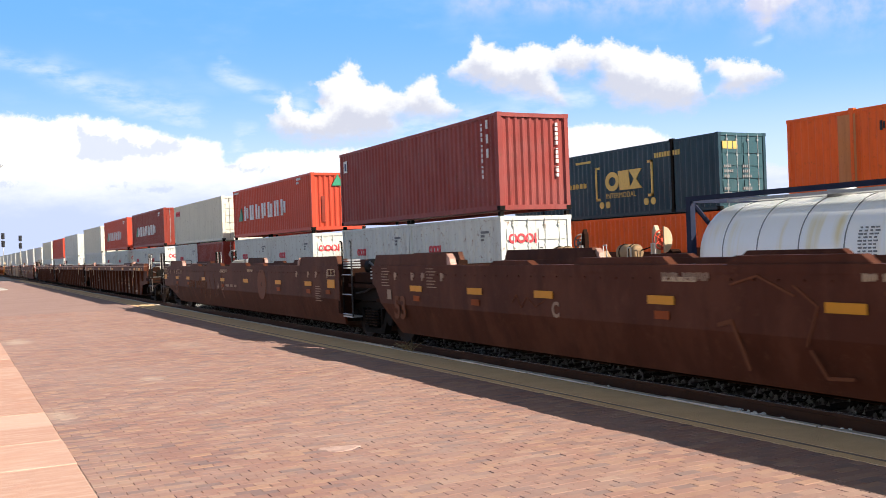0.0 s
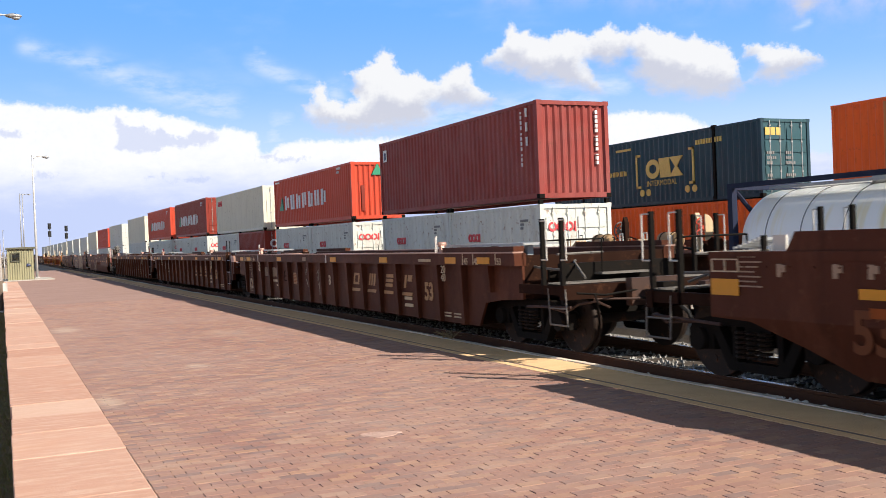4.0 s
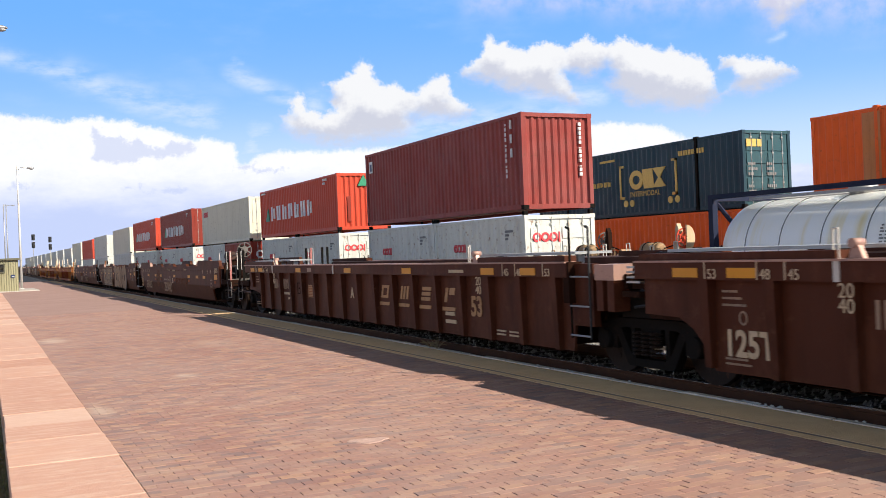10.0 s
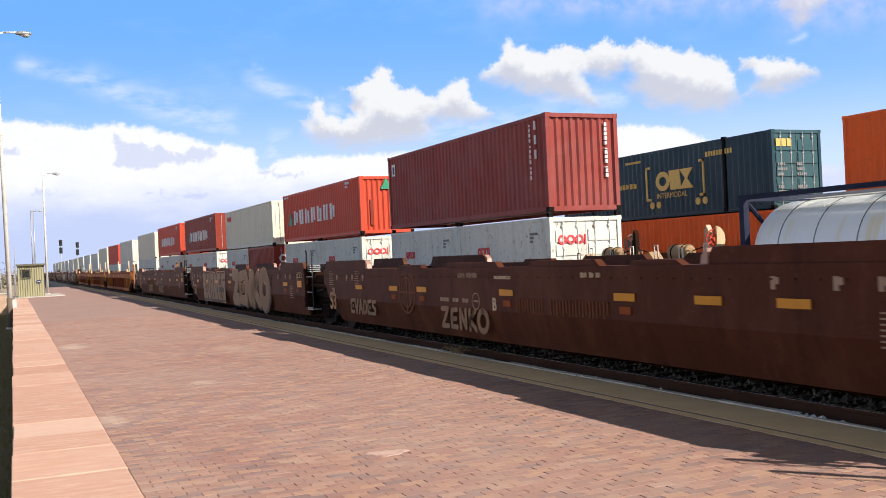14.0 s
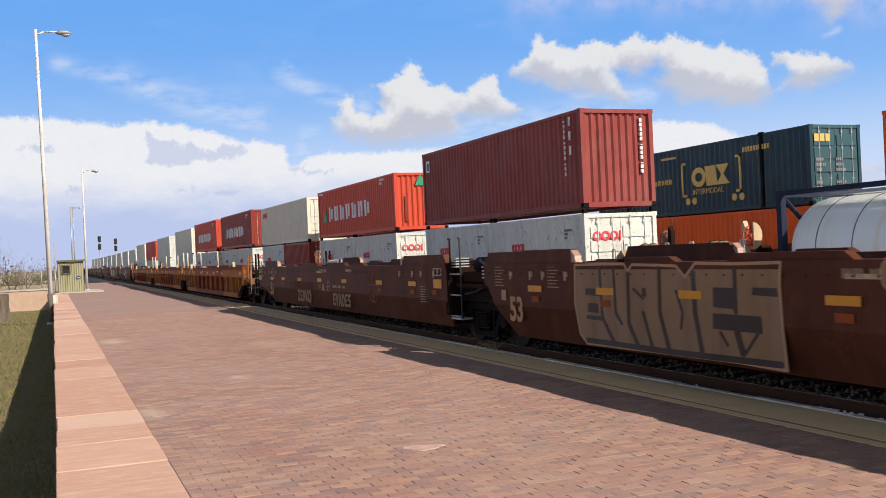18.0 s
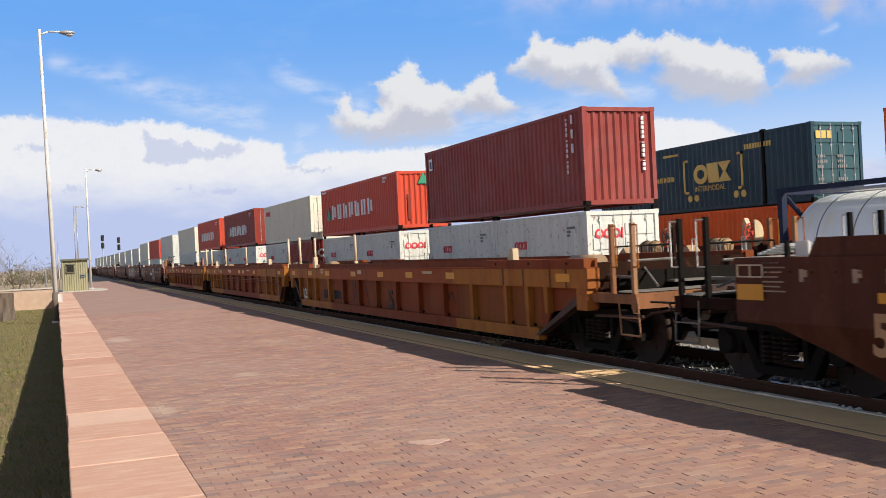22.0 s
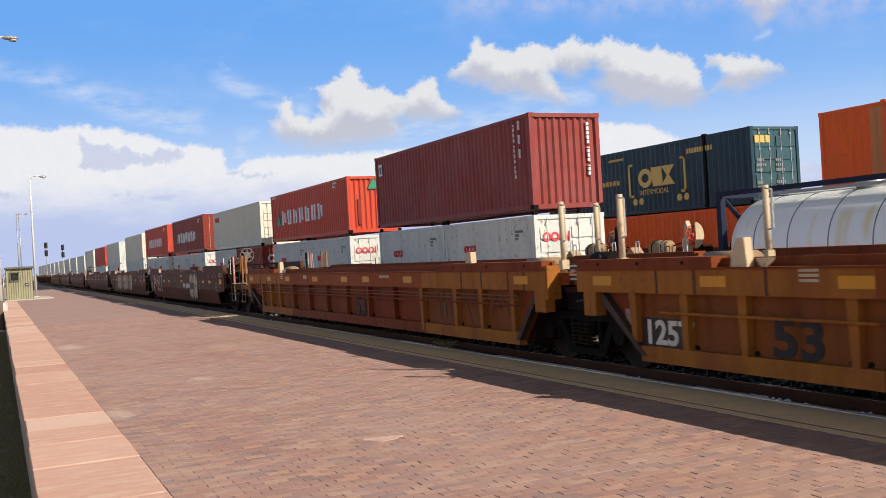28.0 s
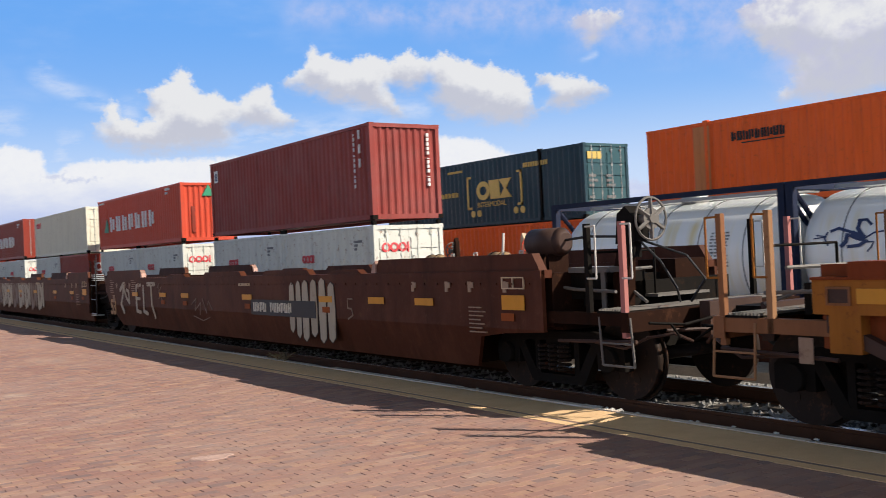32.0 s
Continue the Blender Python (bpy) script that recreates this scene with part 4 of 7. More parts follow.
def truck(parent, y, label="cast steel truck with black roller wheels"):
    """A two-axle truck, its centre at y along the car; returns its axles."""
    r, wb = .455, .89
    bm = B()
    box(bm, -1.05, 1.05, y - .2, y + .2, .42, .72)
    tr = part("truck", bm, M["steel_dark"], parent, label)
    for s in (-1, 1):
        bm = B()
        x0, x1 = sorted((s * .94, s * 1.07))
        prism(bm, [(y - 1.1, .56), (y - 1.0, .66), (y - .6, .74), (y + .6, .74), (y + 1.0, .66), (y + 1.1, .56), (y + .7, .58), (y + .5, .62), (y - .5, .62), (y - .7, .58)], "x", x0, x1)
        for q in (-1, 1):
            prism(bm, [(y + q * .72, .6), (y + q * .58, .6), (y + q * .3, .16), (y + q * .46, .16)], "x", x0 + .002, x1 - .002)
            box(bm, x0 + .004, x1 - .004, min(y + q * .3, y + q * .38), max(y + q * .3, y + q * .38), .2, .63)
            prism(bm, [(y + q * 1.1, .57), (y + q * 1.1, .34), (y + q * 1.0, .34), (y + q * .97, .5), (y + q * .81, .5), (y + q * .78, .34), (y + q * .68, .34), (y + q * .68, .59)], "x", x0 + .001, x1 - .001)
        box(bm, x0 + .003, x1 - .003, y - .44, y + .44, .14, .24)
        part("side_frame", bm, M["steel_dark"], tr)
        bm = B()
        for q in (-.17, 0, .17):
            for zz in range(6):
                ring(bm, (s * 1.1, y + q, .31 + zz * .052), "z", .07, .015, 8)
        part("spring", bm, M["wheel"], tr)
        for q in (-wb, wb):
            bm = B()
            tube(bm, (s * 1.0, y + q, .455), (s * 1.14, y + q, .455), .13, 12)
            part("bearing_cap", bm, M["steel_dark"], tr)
    axles = []
    for q in (-wb, wb):
        bm = B()
        tube(bm, (-.95, 0, 0), (.95, 0, 0), .075, 8)
        for s in (-1, 1):
            tube(bm, (s * .70, 0, 0), (s * .725, 0, 0), r + .03, 28)
            tube(bm, (s * .725, 0, 0), (s * .83, 0, 0), r, 28)
            tube(bm, (s * .83, 0, 0), (s * .87, 0, 0), .14, 12)
            for k in range(5):
                a = 2 * math.pi * k / 5
                tube(bm, (s * .83, .27 * math.cos(a), .27 * math.sin(a)), (s * .838, .27 * math.cos(a), .27 * math.sin(a)), .05, 6)
        ax = part("wheelset", bm, M["wheel"], tr, m=pose(0, y + q, .455))
        axles.append((ax, y + q))
    return axles


def brake_end(t, s, y, style, wheel=True):
    """The platform at a coupled end: s = +1 where the coupler points to -Y. y: the coupler's face."""
    def Y(d):
        return y + s * d
    body = {"smooth": "brown", "ribbed": "brown", "ochre": "ochre"}[style]
    rail_m = M["ochre"] if style == "ochre" else M["white_rail"]

    def bx(x0, x1, d0, d1, z0, z1):
        a, b = sorted((Y(d0), Y(d1)))
        return (x0, x1, a, b, z0, z1)
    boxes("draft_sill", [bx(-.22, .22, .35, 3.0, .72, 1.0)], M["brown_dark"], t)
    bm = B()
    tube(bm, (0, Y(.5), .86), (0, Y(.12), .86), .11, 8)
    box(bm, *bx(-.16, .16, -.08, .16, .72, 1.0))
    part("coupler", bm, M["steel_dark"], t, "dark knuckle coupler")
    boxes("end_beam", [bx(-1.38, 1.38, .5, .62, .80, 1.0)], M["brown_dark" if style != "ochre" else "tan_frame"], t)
    boxes("platform", [bx(-1.36, 1.36, .62, .98, .985, 1.01)], M["steel_dark"], t, "dark steel step platform")
    boxes("running_board", [bx(-.42, .42, 1.0, 2.6, 1.10, 1.13)], M["wheel_grey"], t, "grey steel running board")
    bm = B()
    for k in range(9):
        box(bm, *bx(-1.34, 1.34, .64 + k * .04, .652 + k * .04, 1.01, 1.03))
    part("grating", bm, M["wheel_grey"], t)
    for xs in (-1, 1):
        x = xs * 1.36
        for d in (.56, 1.08):
            bm = B()
            box(bm, min(x, x - xs * .055), max(x, x - xs * .055), min(Y(d), Y(d + .06)), max(Y(d), Y(d + .06)), .86 if d > 1 else .74, 1.93)
            # the ochre post towards -Y is lighter: sunlight put into its colour
            part("post", bm, M["tan_frame" if (d < 1) == (s < 0) else "tan_post"] if style == "ochre" else M["steel_dark" if d > 1 or style == "ribbed" or s < 0 else "pink_rail"], t)
        for d in (.52, 1.04):
            bm = B()
            pipe(bm, [(x, Y(d + .06), 1.9), (x, Y(d - .08), 1.9), (x, Y(d - .08), 1.35), (x, Y(d + .06), 1.35)], .011, 6)
            part("grab_iron", bm, rail_m, t)
        bm = B()
        pipe(bm, [(x, Y(.5), .95), (x, Y(.46), .45), (x, Y(.92), .45), (x, Y(.95), .95)], .013, 6)
        pipe(bm, [(x, Y(.48), .68), (x, Y(.94), .68)], .011, 6)
        part("step", bm, M["tan_post" if style == "ochre" else "wheel_grey"], t, "worn tan sill step" if style == "ochre" else "worn grey sill step")
        boxes("sill_beam", [bx(min(x, x - xs * .1), max(x, x - xs * .1), .56, 1.8, .86, .99)], M["brown_dark" if style != "ochre" else "tan_frame"], t)
    bm = B()
    pipe(bm, [(-1.33, Y(1.1), 1.62), (-.35, Y(1.1), 1.62), (-.35, Y(1.1), 1.1)], .014, 6)
    part("handrail", bm, M["steel_dark"], t)
    bm = B()
    pipe(bm, [(.3, Y(.4), .8), (.38, Y(.1), .55), (.3, Y(-.08), .45)], .03, 6)
    part("air_hose", bm, M["black"], t, "black rubber air hose")
    bm = B()
    pipe(bm, [(-1.3, Y(.3), .9), (-.9, Y(.2), .86), (-.3, Y(.3), .9)], .016, 6)
    pipe(bm, [(-1.05, Y(.25), .88), (-1.12, Y(.05), .74)], .014, 6)
    part("uncoupling_lever", bm, M["steel_dark"], t, "bent dark uncoupling lever")
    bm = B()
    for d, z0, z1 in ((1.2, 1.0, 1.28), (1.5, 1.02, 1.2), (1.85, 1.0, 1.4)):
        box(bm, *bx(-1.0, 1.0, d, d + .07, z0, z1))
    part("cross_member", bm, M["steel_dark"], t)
    bm = B()
    pipe(bm, [(-1.15, Y(.9), 1.2), (-1.1, Y(1.6), 1.22), (-1.1, Y(2.3), 1.3)], .02, 6)
    pipe(bm, [(-.9, Y(.7), 1.08), (-.7, Y(1.3), 1.3), (-.3, Y(1.9), 1.3)], .018, 6)
    part("brake_rod", bm, M["wheel_grey"], t)
    # rods, hangers and pipes under and over the platform
    for x0, d0, x1, d1, z0_, z1_ in ((-1.28, .5, -1.28, 1.7, .70, .66), (-1.0, .35, -.2, .1, .8, .78), (-1.1, 1.1, -.2, 1.3, 1.42, 1.42)):
        bm = B()
        tube(bm, (x0, Y(d0), z0_), (x1, Y(d1), z1_), .02, 6)
        part("brake_rod", bm, M["wheel_grey" if z0_ > 1 else "dark_brown"], t)
    boxes("draft_stop", [bx(-.42, .42, .28, .42, .68, 1.06)], M["dark_brown"], t, "scuffed draft gear striker")
    bm = B()
    pipe(bm, [(-1.2, Y(1.2), .66), (-1.24, Y(.7), .62), (-1.2, Y(.42), .74), (-1.05, Y(.2), .78), (-.95, Y(.05), .7)], .017, 6)
    part("angle_cock", bm, M["dark_brown"], t, "dark brake pipe and angle cock")
    if wheel:
        # dark gear housing on a slim stand, a web plate behind it
        bm = B()
        prism(bm, [(Y(.98), 1.0), (Y(1.3), 1.0), (Y(1.08), 1.75), (Y(.92), 1.75)], "x", -.9, -.8)
        part("brake_stand", bm, M["brown_dark"], t)
        bm = B()
        prism(bm, [(Y(1.9), 1.0), (Y(2.6), 1.0), (Y(2.4), 1.3), (Y(2.05), 1.5)], "x", -1.2, -1.16)
        part("web_plate", bm, M["brown_dark"], t)
        bm = B()
        prism(bm, [(Y(.78), 1.72), (Y(.78), 1.98), (Y(.9), 2.1), (Y(1.02), 2.02), (Y(1.06), 1.7)], "x", -.97, -.74)
        box(bm, *bx(-.92, -.8, .84, 1.0, 1.55, 1.73))
        part("gear_housing", bm, M["steel_dark"], t, "black hand brake gear housing")
        bm = B()
        c = (-.85, Y(.64), 1.95)
        ring(bm, c, "y", .225, .014, 24)
        tube(bm, (c[0], Y(.6), c[2]), (c[0], Y(.8), c[2]), .05, 10)
        for k in range(6):
            a = math.pi * k / 3
            tube(bm, c, (c[0] + .215 * math.sin(a), c[1], c[2] + .215 * math.cos(a)), .034, 5, .02)
        tube(bm, (c[0], c[1] - .01, c[2]), (c[0], c[1] + .02, c[2]), .115, 14)
        part("brake_wheel", bm, M["wheel_grey"], t, "grey spoked hand brake wheel")
        bm = B()
        tube(bm, (-.95, Y(1.95), 1.76), (-.95, Y(2.44), 1.76), .165, 20)
        tube(bm, (-.95, Y(2.44), 1.76), (-.95, Y(2.51), 1.76), .165, 20, .1)
        tube(bm, (-.95, Y(1.95), 1.76), (-.95, Y(1.88), 1.76), .165, 20, .1)
        part("air_reservoir", bm, M["dark_brown" if style != "ochre" else "tan_gear"], t, "dark brown air reservoir tank")
        for d in (2.02, 2.34):
            boxes("bracket", [bx(-1.1, -.8, d, d + .05, 1.0, 1.62)], M["brown_dark"], t)
        bm = B()
        pipe(bm, [(-1.2, Y(2.72), 1.9), (-1.22, Y(2.74), 1.5), (-1.22, Y(2.6), 1.44)], .018, 6)
        part("grab_iron", bm, M["white_rail"], t)
        boxes("cylinder_bracket", [bx(-1.05, -.7, 1.08, 1.75, 1.40, 1.46), bx(-1.02, -.98, 1.2, 1.26, 1.0, 1.40)], M["wheel_grey"], t, "grey steel bracket shelf")
        boxes("brake_cylinder_box", [bx(-1.0, -.4, 1.2, 1.85, 1.1, 1.39)], M["steel_dark"], t, "dark brake cylinder box")
        for pts, r in (([(-.85, Y(.85), 1.75), (-.78, Y(.6), 1.5), (-.6, Y(.55), 1.2), (-.4, Y(.7), 1.05)], .013), ([(-.8, Y(.8), 1.72), (-.6, Y(.4), 1.55), (-.5, Y(.25), 1.3), (-.45, Y(.5), 1.06)], .013), ([(-.95, Y(1.96), 1.77), (-.95, Y(1.5), 1.8), (-.9, Y(1.05), 1.78)], .016)):
            bm = B()
            pipe(bm, pts, r, 6)
            part("brake_pipe", bm, M["black"], t)
        boxes("valve_box", [bx(.2, .7, 1.3, 1.9, 1.05, 1.5)], M["tan_gear" if style == "ochre" else "brown_dark"], t)
        boxes("relay_valve", [bx(-.2, .15, 1.5, 1.8, 1.05, 1.35)], M["steel_dark"], t)


# at a joint, from the car's end: where the side begins at the front and the cut under it, where it ends short of the back and the cut there, the truck's place
JOINT = {"smooth": (.3, [(.3, .5), (.42, BOT)], 1.43, [(1.43, 1.12), (1.58, 1.05), (2.33, BOT)], -.55),
         "ribbed": (1.12, [(1.12, .78), (1.2, BOT)], .40, [(.40, .84), (1.02, .82), (1.26, .70), (1.46, .50), (1.6, BOT)], -.12),
         "ochre": (.38, [(.38, .98), (.72, .93), (1.3, BOT)], .45, [(.45, .90), (1.0, .88), (1.76, BOT)], 0.0)}
COUP = {"smooth": 1.75, "ribbed": 1.75, "ochre": 1.6}


def side_outline(y0, y1, front, back, style):
    """The side's outline (y, z): cut away under the ends for the trucks."""
    f, fcut, r, cut, _ = JOINT[style]
    c = COUP[style]
    pts = []
    if front == "coup":
        pts += [(y0 + c, TOP), (y0 + c, .76), (y0 + 2.5, .72), (y0 + 2.98, .66), (y0 + 3.24, BOT)]
    else:
        pts += [(y0 + f, TOP)] + [(y0 + d, z) for d, z in fcut]
    if back == "coup":
        pts += ([(y1 - 3.65, BOT), (y1 - 3.03, .51), (y1 - 2.33, .74)] if style == "smooth" else [(y1 - 3.24, BOT), (y1 - 2.98, .66), (y1 - 2.5, .72)]) + [(y1 - c, .76), (y1 - c, TOP)]
    else:
        pts += [(y1 - d, z) for d, z in cut[::-1]] + [(y1 - r, TOP)]
    return pts


def well_car(style, L, front, back, label):
    """One unit of an articulated well car; the origin lies on the rail at its end towards -Y."""
    t = thing("well_car", label, "rail car", group="well cars of the passing train")
    a = COUP[style] if front == "coup" else JOINT[style][0]
    b = L - (COUP[style] if back == "coup" else JOINT[style][2])
    cutf, cutb = 3.24 - a if front == "coup" else JOINT[style][1][-1][0] - a, (3.65 if style == "smooth" else 3.24) - COUP[style] if back == "coup" else JOINT[style][3][-1][0] - JOINT[style][2]
    col = {"smooth": "brown", "ribbed": "brown", "ochre": "rust_red"}[style]
    chord = {"smooth": "brown", "ribbed": "brown", "ochre": "chord_ochre"}[style]
    outline = side_outline(0, L, front, back, style)
    for s in (-1, 1):
        bm = B()
        if style == "smooth":
            # plate with a crease half way up: upright above, leaning in below
            mid = .78
            low = [(y, z) for y, z in outline if z < mid]
            def xs(z):
                return HW if z >= mid else HW - .16 * (mid - z) / (mid - BOT)
            ys = [p[0] for p in outline]
            q0, q1 = min(ys), max(ys)
            l0, l1 = min(p[0] for p in low), max(p[0] for p in low)
            cut_y = q1 if back == "coup" else L - 1.79
            up = [(q0, TOP - .001), (q0, mid), (cut_y, mid)] + ([(L - 1.58, 1.05), (L - 1.43, 1.12)] if back != "coup" else []) + [(q1, TOP - .001)]
            vo = [bm.verts.new((s * HW, y, z)) for y, z in up]
            vi = [bm.verts.new((s * (HW - .05), y, z)) for y, z in up]
            bm.faces.new(vo)
            bm.faces.new(vi[::-1])
            for k in range(len(up)):
                bm.faces.new((vo[k], vo[(k + 1) % len(up)], vi[(k + 1) % len(up)], vi[k]))
            lowp = [(q0, mid)] + low + [(cut_y, mid)]
            vo2 = [bm.verts.new((s * xs(z), y, z)) for y, z in lowp]
            vi2 = [bm.verts.new((s * (xs(z) - .05), y, z)) for y, z in lowp]
            bm.faces.new(vo2)
            bm.faces.new(vi2[::-1])
            for k in range(len(lowp)):
                bm.faces.new((vo2[k], vo2[(k + 1) % len(lowp)], vi2[(k + 1) % len(lowp)], vi2[k]))
            part("side_panel", bm, M[col], t)
            bm = B()
            x0, x1 = sorted((s * (HW + .012), s * (HW - .16)))
            box(bm, x0, x1, a, b, TOP - .09, TOP)
            part("top_chord", bm, M[chord], t)
            # raised container guides along the top
            for g0, g1, h in ((a + .05, a + 2.5 + 1.2 * (front == "coup"), .19), (b - 3.1, b - (1.1 if back == "coup" else .05), .19), (L * .28, L * .33, .06), (L * .36, L * .45, .085), (L * .495, L * .59, .085), (L * .64, L * .70, .06)):
                bm = B()
                prism(bm, [(g0, TOP), (g1, TOP), (g1 - .12, TOP + h), (g0 + .12, TOP + h)], "x", *sorted((s * (HW - .02), s * (HW - .13))))
                guide = part("container_guide", bm, M[chord], t)
                if h > .1:
                    e, d = (g1, 1) if g1 < L / 2 else (g0, -1)
                    bm = B()
                    prism(bm, [(e - d * .06, TOP + .01), (e + d * .06, TOP + .01), (e + d * .04, TOP + .1), (e - d * .06, TOP + h - .01)], "x", *sorted((s * (HW + .005), s * (HW - .1))))
                    part("gusset", bm, M["worn_glint"], guide, "pale end gusset, sunlit tone in its colour")
            if back == "coup":
                # grated step and a pale plate on the lower end of the side
                for k in range(6):
                    boxes("grating_bar", [(*sorted((s * (HW - .1), s * (HW - .5))), b - .64 + k * .07, b - .61 + k * .07, TOP + .02 + .018 * (5 - k), TOP + .05 + .018 * (5 - k))], M["grey_steel"], t)
                boxes("tie_plate", [(*sorted((s * (HW - .12), s * (HW - .15))), b - 1.0, b - .82, TOP + .005, TOP + .16)], M["white_rail"], t, "pale upright plate")
                boxes("grating_post", [(*sorted((s * (HW - .1), s * (HW - .14))), b - .72, b - .67, TOP + .002, TOP + .16)], M["steel_dark"], t)
            bm = B()
            for k in range(int((b - a) / .31)):
                y = a + .2 + k * .31
                tube(bm, (s * (HW + .008), y, 1.30), (s * (HW + .02), y, 1.30), .012, 5)
            part("rivet_row", bm, M[chord], t)["kind"] = "stuff"
        else:
            x0, x1 = sorted((s * (HW - .13), s * (HW - .17)))
            prism(bm, outline, "x", x0, x1)
            part("side_panel", bm, M[col], t)
            bm = B()
            x0, x1 = sorted((s * HW, s * (HW - .2)))
            if style == "ochre":
                bm.free()
                fa = a + (5.0 if front == "coup" else 4.45)
                for y0_, y1_, mat in ((a, fa, "ochre"), (fa, b - 4.9, "chord_ochre"), (b - 4.9, b, "ochre")):
                    boxes("top_chord", [(x0, x1, y0_, y1_, TOP - .40, TOP - .12)], M[mat], t)
                for y0_ in (b - 1.75, b - 2.44, b - 3.56, a + .6, a + 1.1, a + 2.0, a + 2.75):
                    boxes("chord_seam", [(*sorted((s * (HW + .006), s * (HW - .05))), y0_, y0_ + .035, TOP - .395, TOP - .125)], M["dark_brown"], t, "dark welded seam on the chord")
            else:
                box(bm, x0, x1, a, b + .02, TOP - .19, TOP)
                part("top_chord", bm, M[chord], t)
            for y0_, y1_ in ((a + .05, a + (3.5 if style == "ochre" else 2.6)), (b - ((3.4 if back == "coup" else 2.75) if style == "ochre" else 3.0), b - (.34 if style == "ochre" and back == "coup" else .05))):
                riser = (TOP - .098, TOP + .022) if style == "ochre" else (TOP + .022, TOP + .10)
                boxes("end_riser", [(*sorted((s * (HW + (.02 if style == "ochre" else -.02)), s * (HW - .2))), y0_, y1_, *riser)], M["rust_red" if style == "ochre" else "brown"], t)
                for q in range(3 if style == "ochre" else 0):
                    bm = B()
                    yq = y0_ + .5 + q * (y1_ - y0_ - 1.0) / 2
                    tube(bm, (s * (HW + .019), yq, TOP - .04), (s * (HW + .026), yq, TOP - .04), .024, 10)
                    part("bolt", bm, M["steel_dark"], t)
            bm = B()
            # on brown cars the bright sunlit top edge is painted in the flange colour
            x0, x1 = sorted((s * (HW + .025), s * (HW - .16)))
            box(bm, x0, x1, a, b, TOP - .12 * (style == "ochre"), TOP + .022 - .12 * (style == "ochre"))
            part("top_flange", bm, M["rust_red" if style == "ochre" else "worn_glint"], t)
            if style == "ochre":
                # rib heads meet the deeper chord
                bm = B()
                x0, x1 = sorted((s * (HW - .04), s * (HW - .17)))
                lo0, lo1 = a + cutf, b - cutb
                bm.free()
                for y0_, y1_, mat in ((lo0, fa, "ochre"), (fa, b - 4.9, "rust_red"), (b - 4.9, lo1, "ochre")):
                    boxes("bottom_chord", [(x0, x1, y0_, y1_, BOT - .05, BOT + .14)], M[mat], t)
                for y0_, z0_, y1_, z1_ in ((a + (.1 if front == "coup" else .34), .93, lo0, BOT + .02), (b - (.1 if back == "coup" else .55), .9, lo1, BOT + .02)):
                    bm = B()
                    w = .13 if y1_ > y0_ else -.13
                    prism(bm, [(y0_, z0_ + .14), (y0_, z0_), (y1_, z1_), (y1_ + w * .8, z1_)], "x", *sorted((s * (HW - .03), s * (HW - .17))))
                    part("end_brace", bm, M["dark_brown"], t)
                for y0_, y1_ in ((a + .04, a + .34), (b - .42, b - .14)):
                    boxes("corner_block", [(*sorted((s * (HW - .004), s * (HW - .16))), y0_, y1_, .74, TOP - .40)], M["ochre"], t)
                # brake pipe and rods along the panels of the inner and rear units
                if front != "coup":
                    for q0, q1, mat in ((a + .9, b - 4.9, "rust_red"), (b - 4.9, b - 1.75, "ochre")):
                        bm = B()
                        tube(bm, (s * (HW - .02), q0, .825), (s * (HW - .02), q1, .825), .017, 6)
                        part("brake_pipe", bm, M[mat], t)
                    for zz, q1 in ((.90, 1.2), (.96, 1.75)):
                        bm = B()
                        tube(bm, (s * (HW - .03), a + .9, zz), (s * (HW - .03), b - (q1 if back == "coup" else 5.5), zz), .010, 6)
                        part("rod", bm, M["tan_frame"], t)
            if style == "ochre":
                for y0_, y1_ in ((a + cutf + .02, a + (5.0 if front == "coup" else 4.45)), (b - 4.9, b - cutb - .02)):
                    boxes("end_panel", [(*sorted((s * (HW - .126), s * (HW - .15))), y0_, y1_, BOT + .02, TOP - .38)], M["panel_ochre"], t, "rust-brushed ochre end panel")
                if s < 0 and back == "coup":
                    for q0, q1, z0_, z1_ in ((-.35, -.13, 1.255, 1.275), (-.35, -.13, 1.125, 1.145), (-.35, -.33, 1.145, 1.255), (-.15, -.13, 1.145, 1.255)):
                        boxes("card_frame", [(-HW - .015, -HW + .01, b + q0, b + q1, z0_, z1_)], M["tan_frame"], t)
                    boxes("card_board", [(-HW - .004, -HW + .01, b - .33, b - .15, 1.145, 1.255)], M["dark_brown"], t, "dark routing card board")
            if style == "ribbed":
                spots = [L - (1.57 if back != "coup" else 2.35) - .977 * q for q in range(21)]
            else:
                spots = [L - d for d in ((1.64, 2.62, 3.58) if back != "coup" else (3.33, 4.33, 5.28))] + [d for d in ((1.47, 2.53, 3.51) if front != "coup" else (2.95, 3.6))]
                q0 = 4.97 if front != "coup" else 4.4
                q1 = L - (5.04 if back != "coup" else 6.62)
                spots += [q0 + (q1 - q0) * q / round((q1 - q0) / 1.44) for q in range(round((q1 - q0) / 1.44) + 1)]
            for y in spots:
                if y < a + .12 or y > b - .12:
                    continue
                zl = BOT
                for d, z in ((y - a - cutf, 0), (b - y - cutb, 0)):
                    if d < 0:
                        zl = min(.84, max(zl, BOT - d * 1.3))
                bm = B()
                w = .05 if style == "ribbed" else .045
                xo, xi = (HW - .01, HW - .06) if style == "ribbed" else (HW - .03, HW - .04)
                head = TOP - (.19 if style == "ribbed" else .40)
                pts = [(s * xo, y - w * 1.5, head), (s * xo, y + w * 1.5, head), (s * xi, y + w, zl), (s * xi, y - w, zl)]
                vo = [bm.verts.new(p) for p in pts]
                vi = [bm.verts.new((s * (HW - .135), p[1], p[2])) for p in pts]
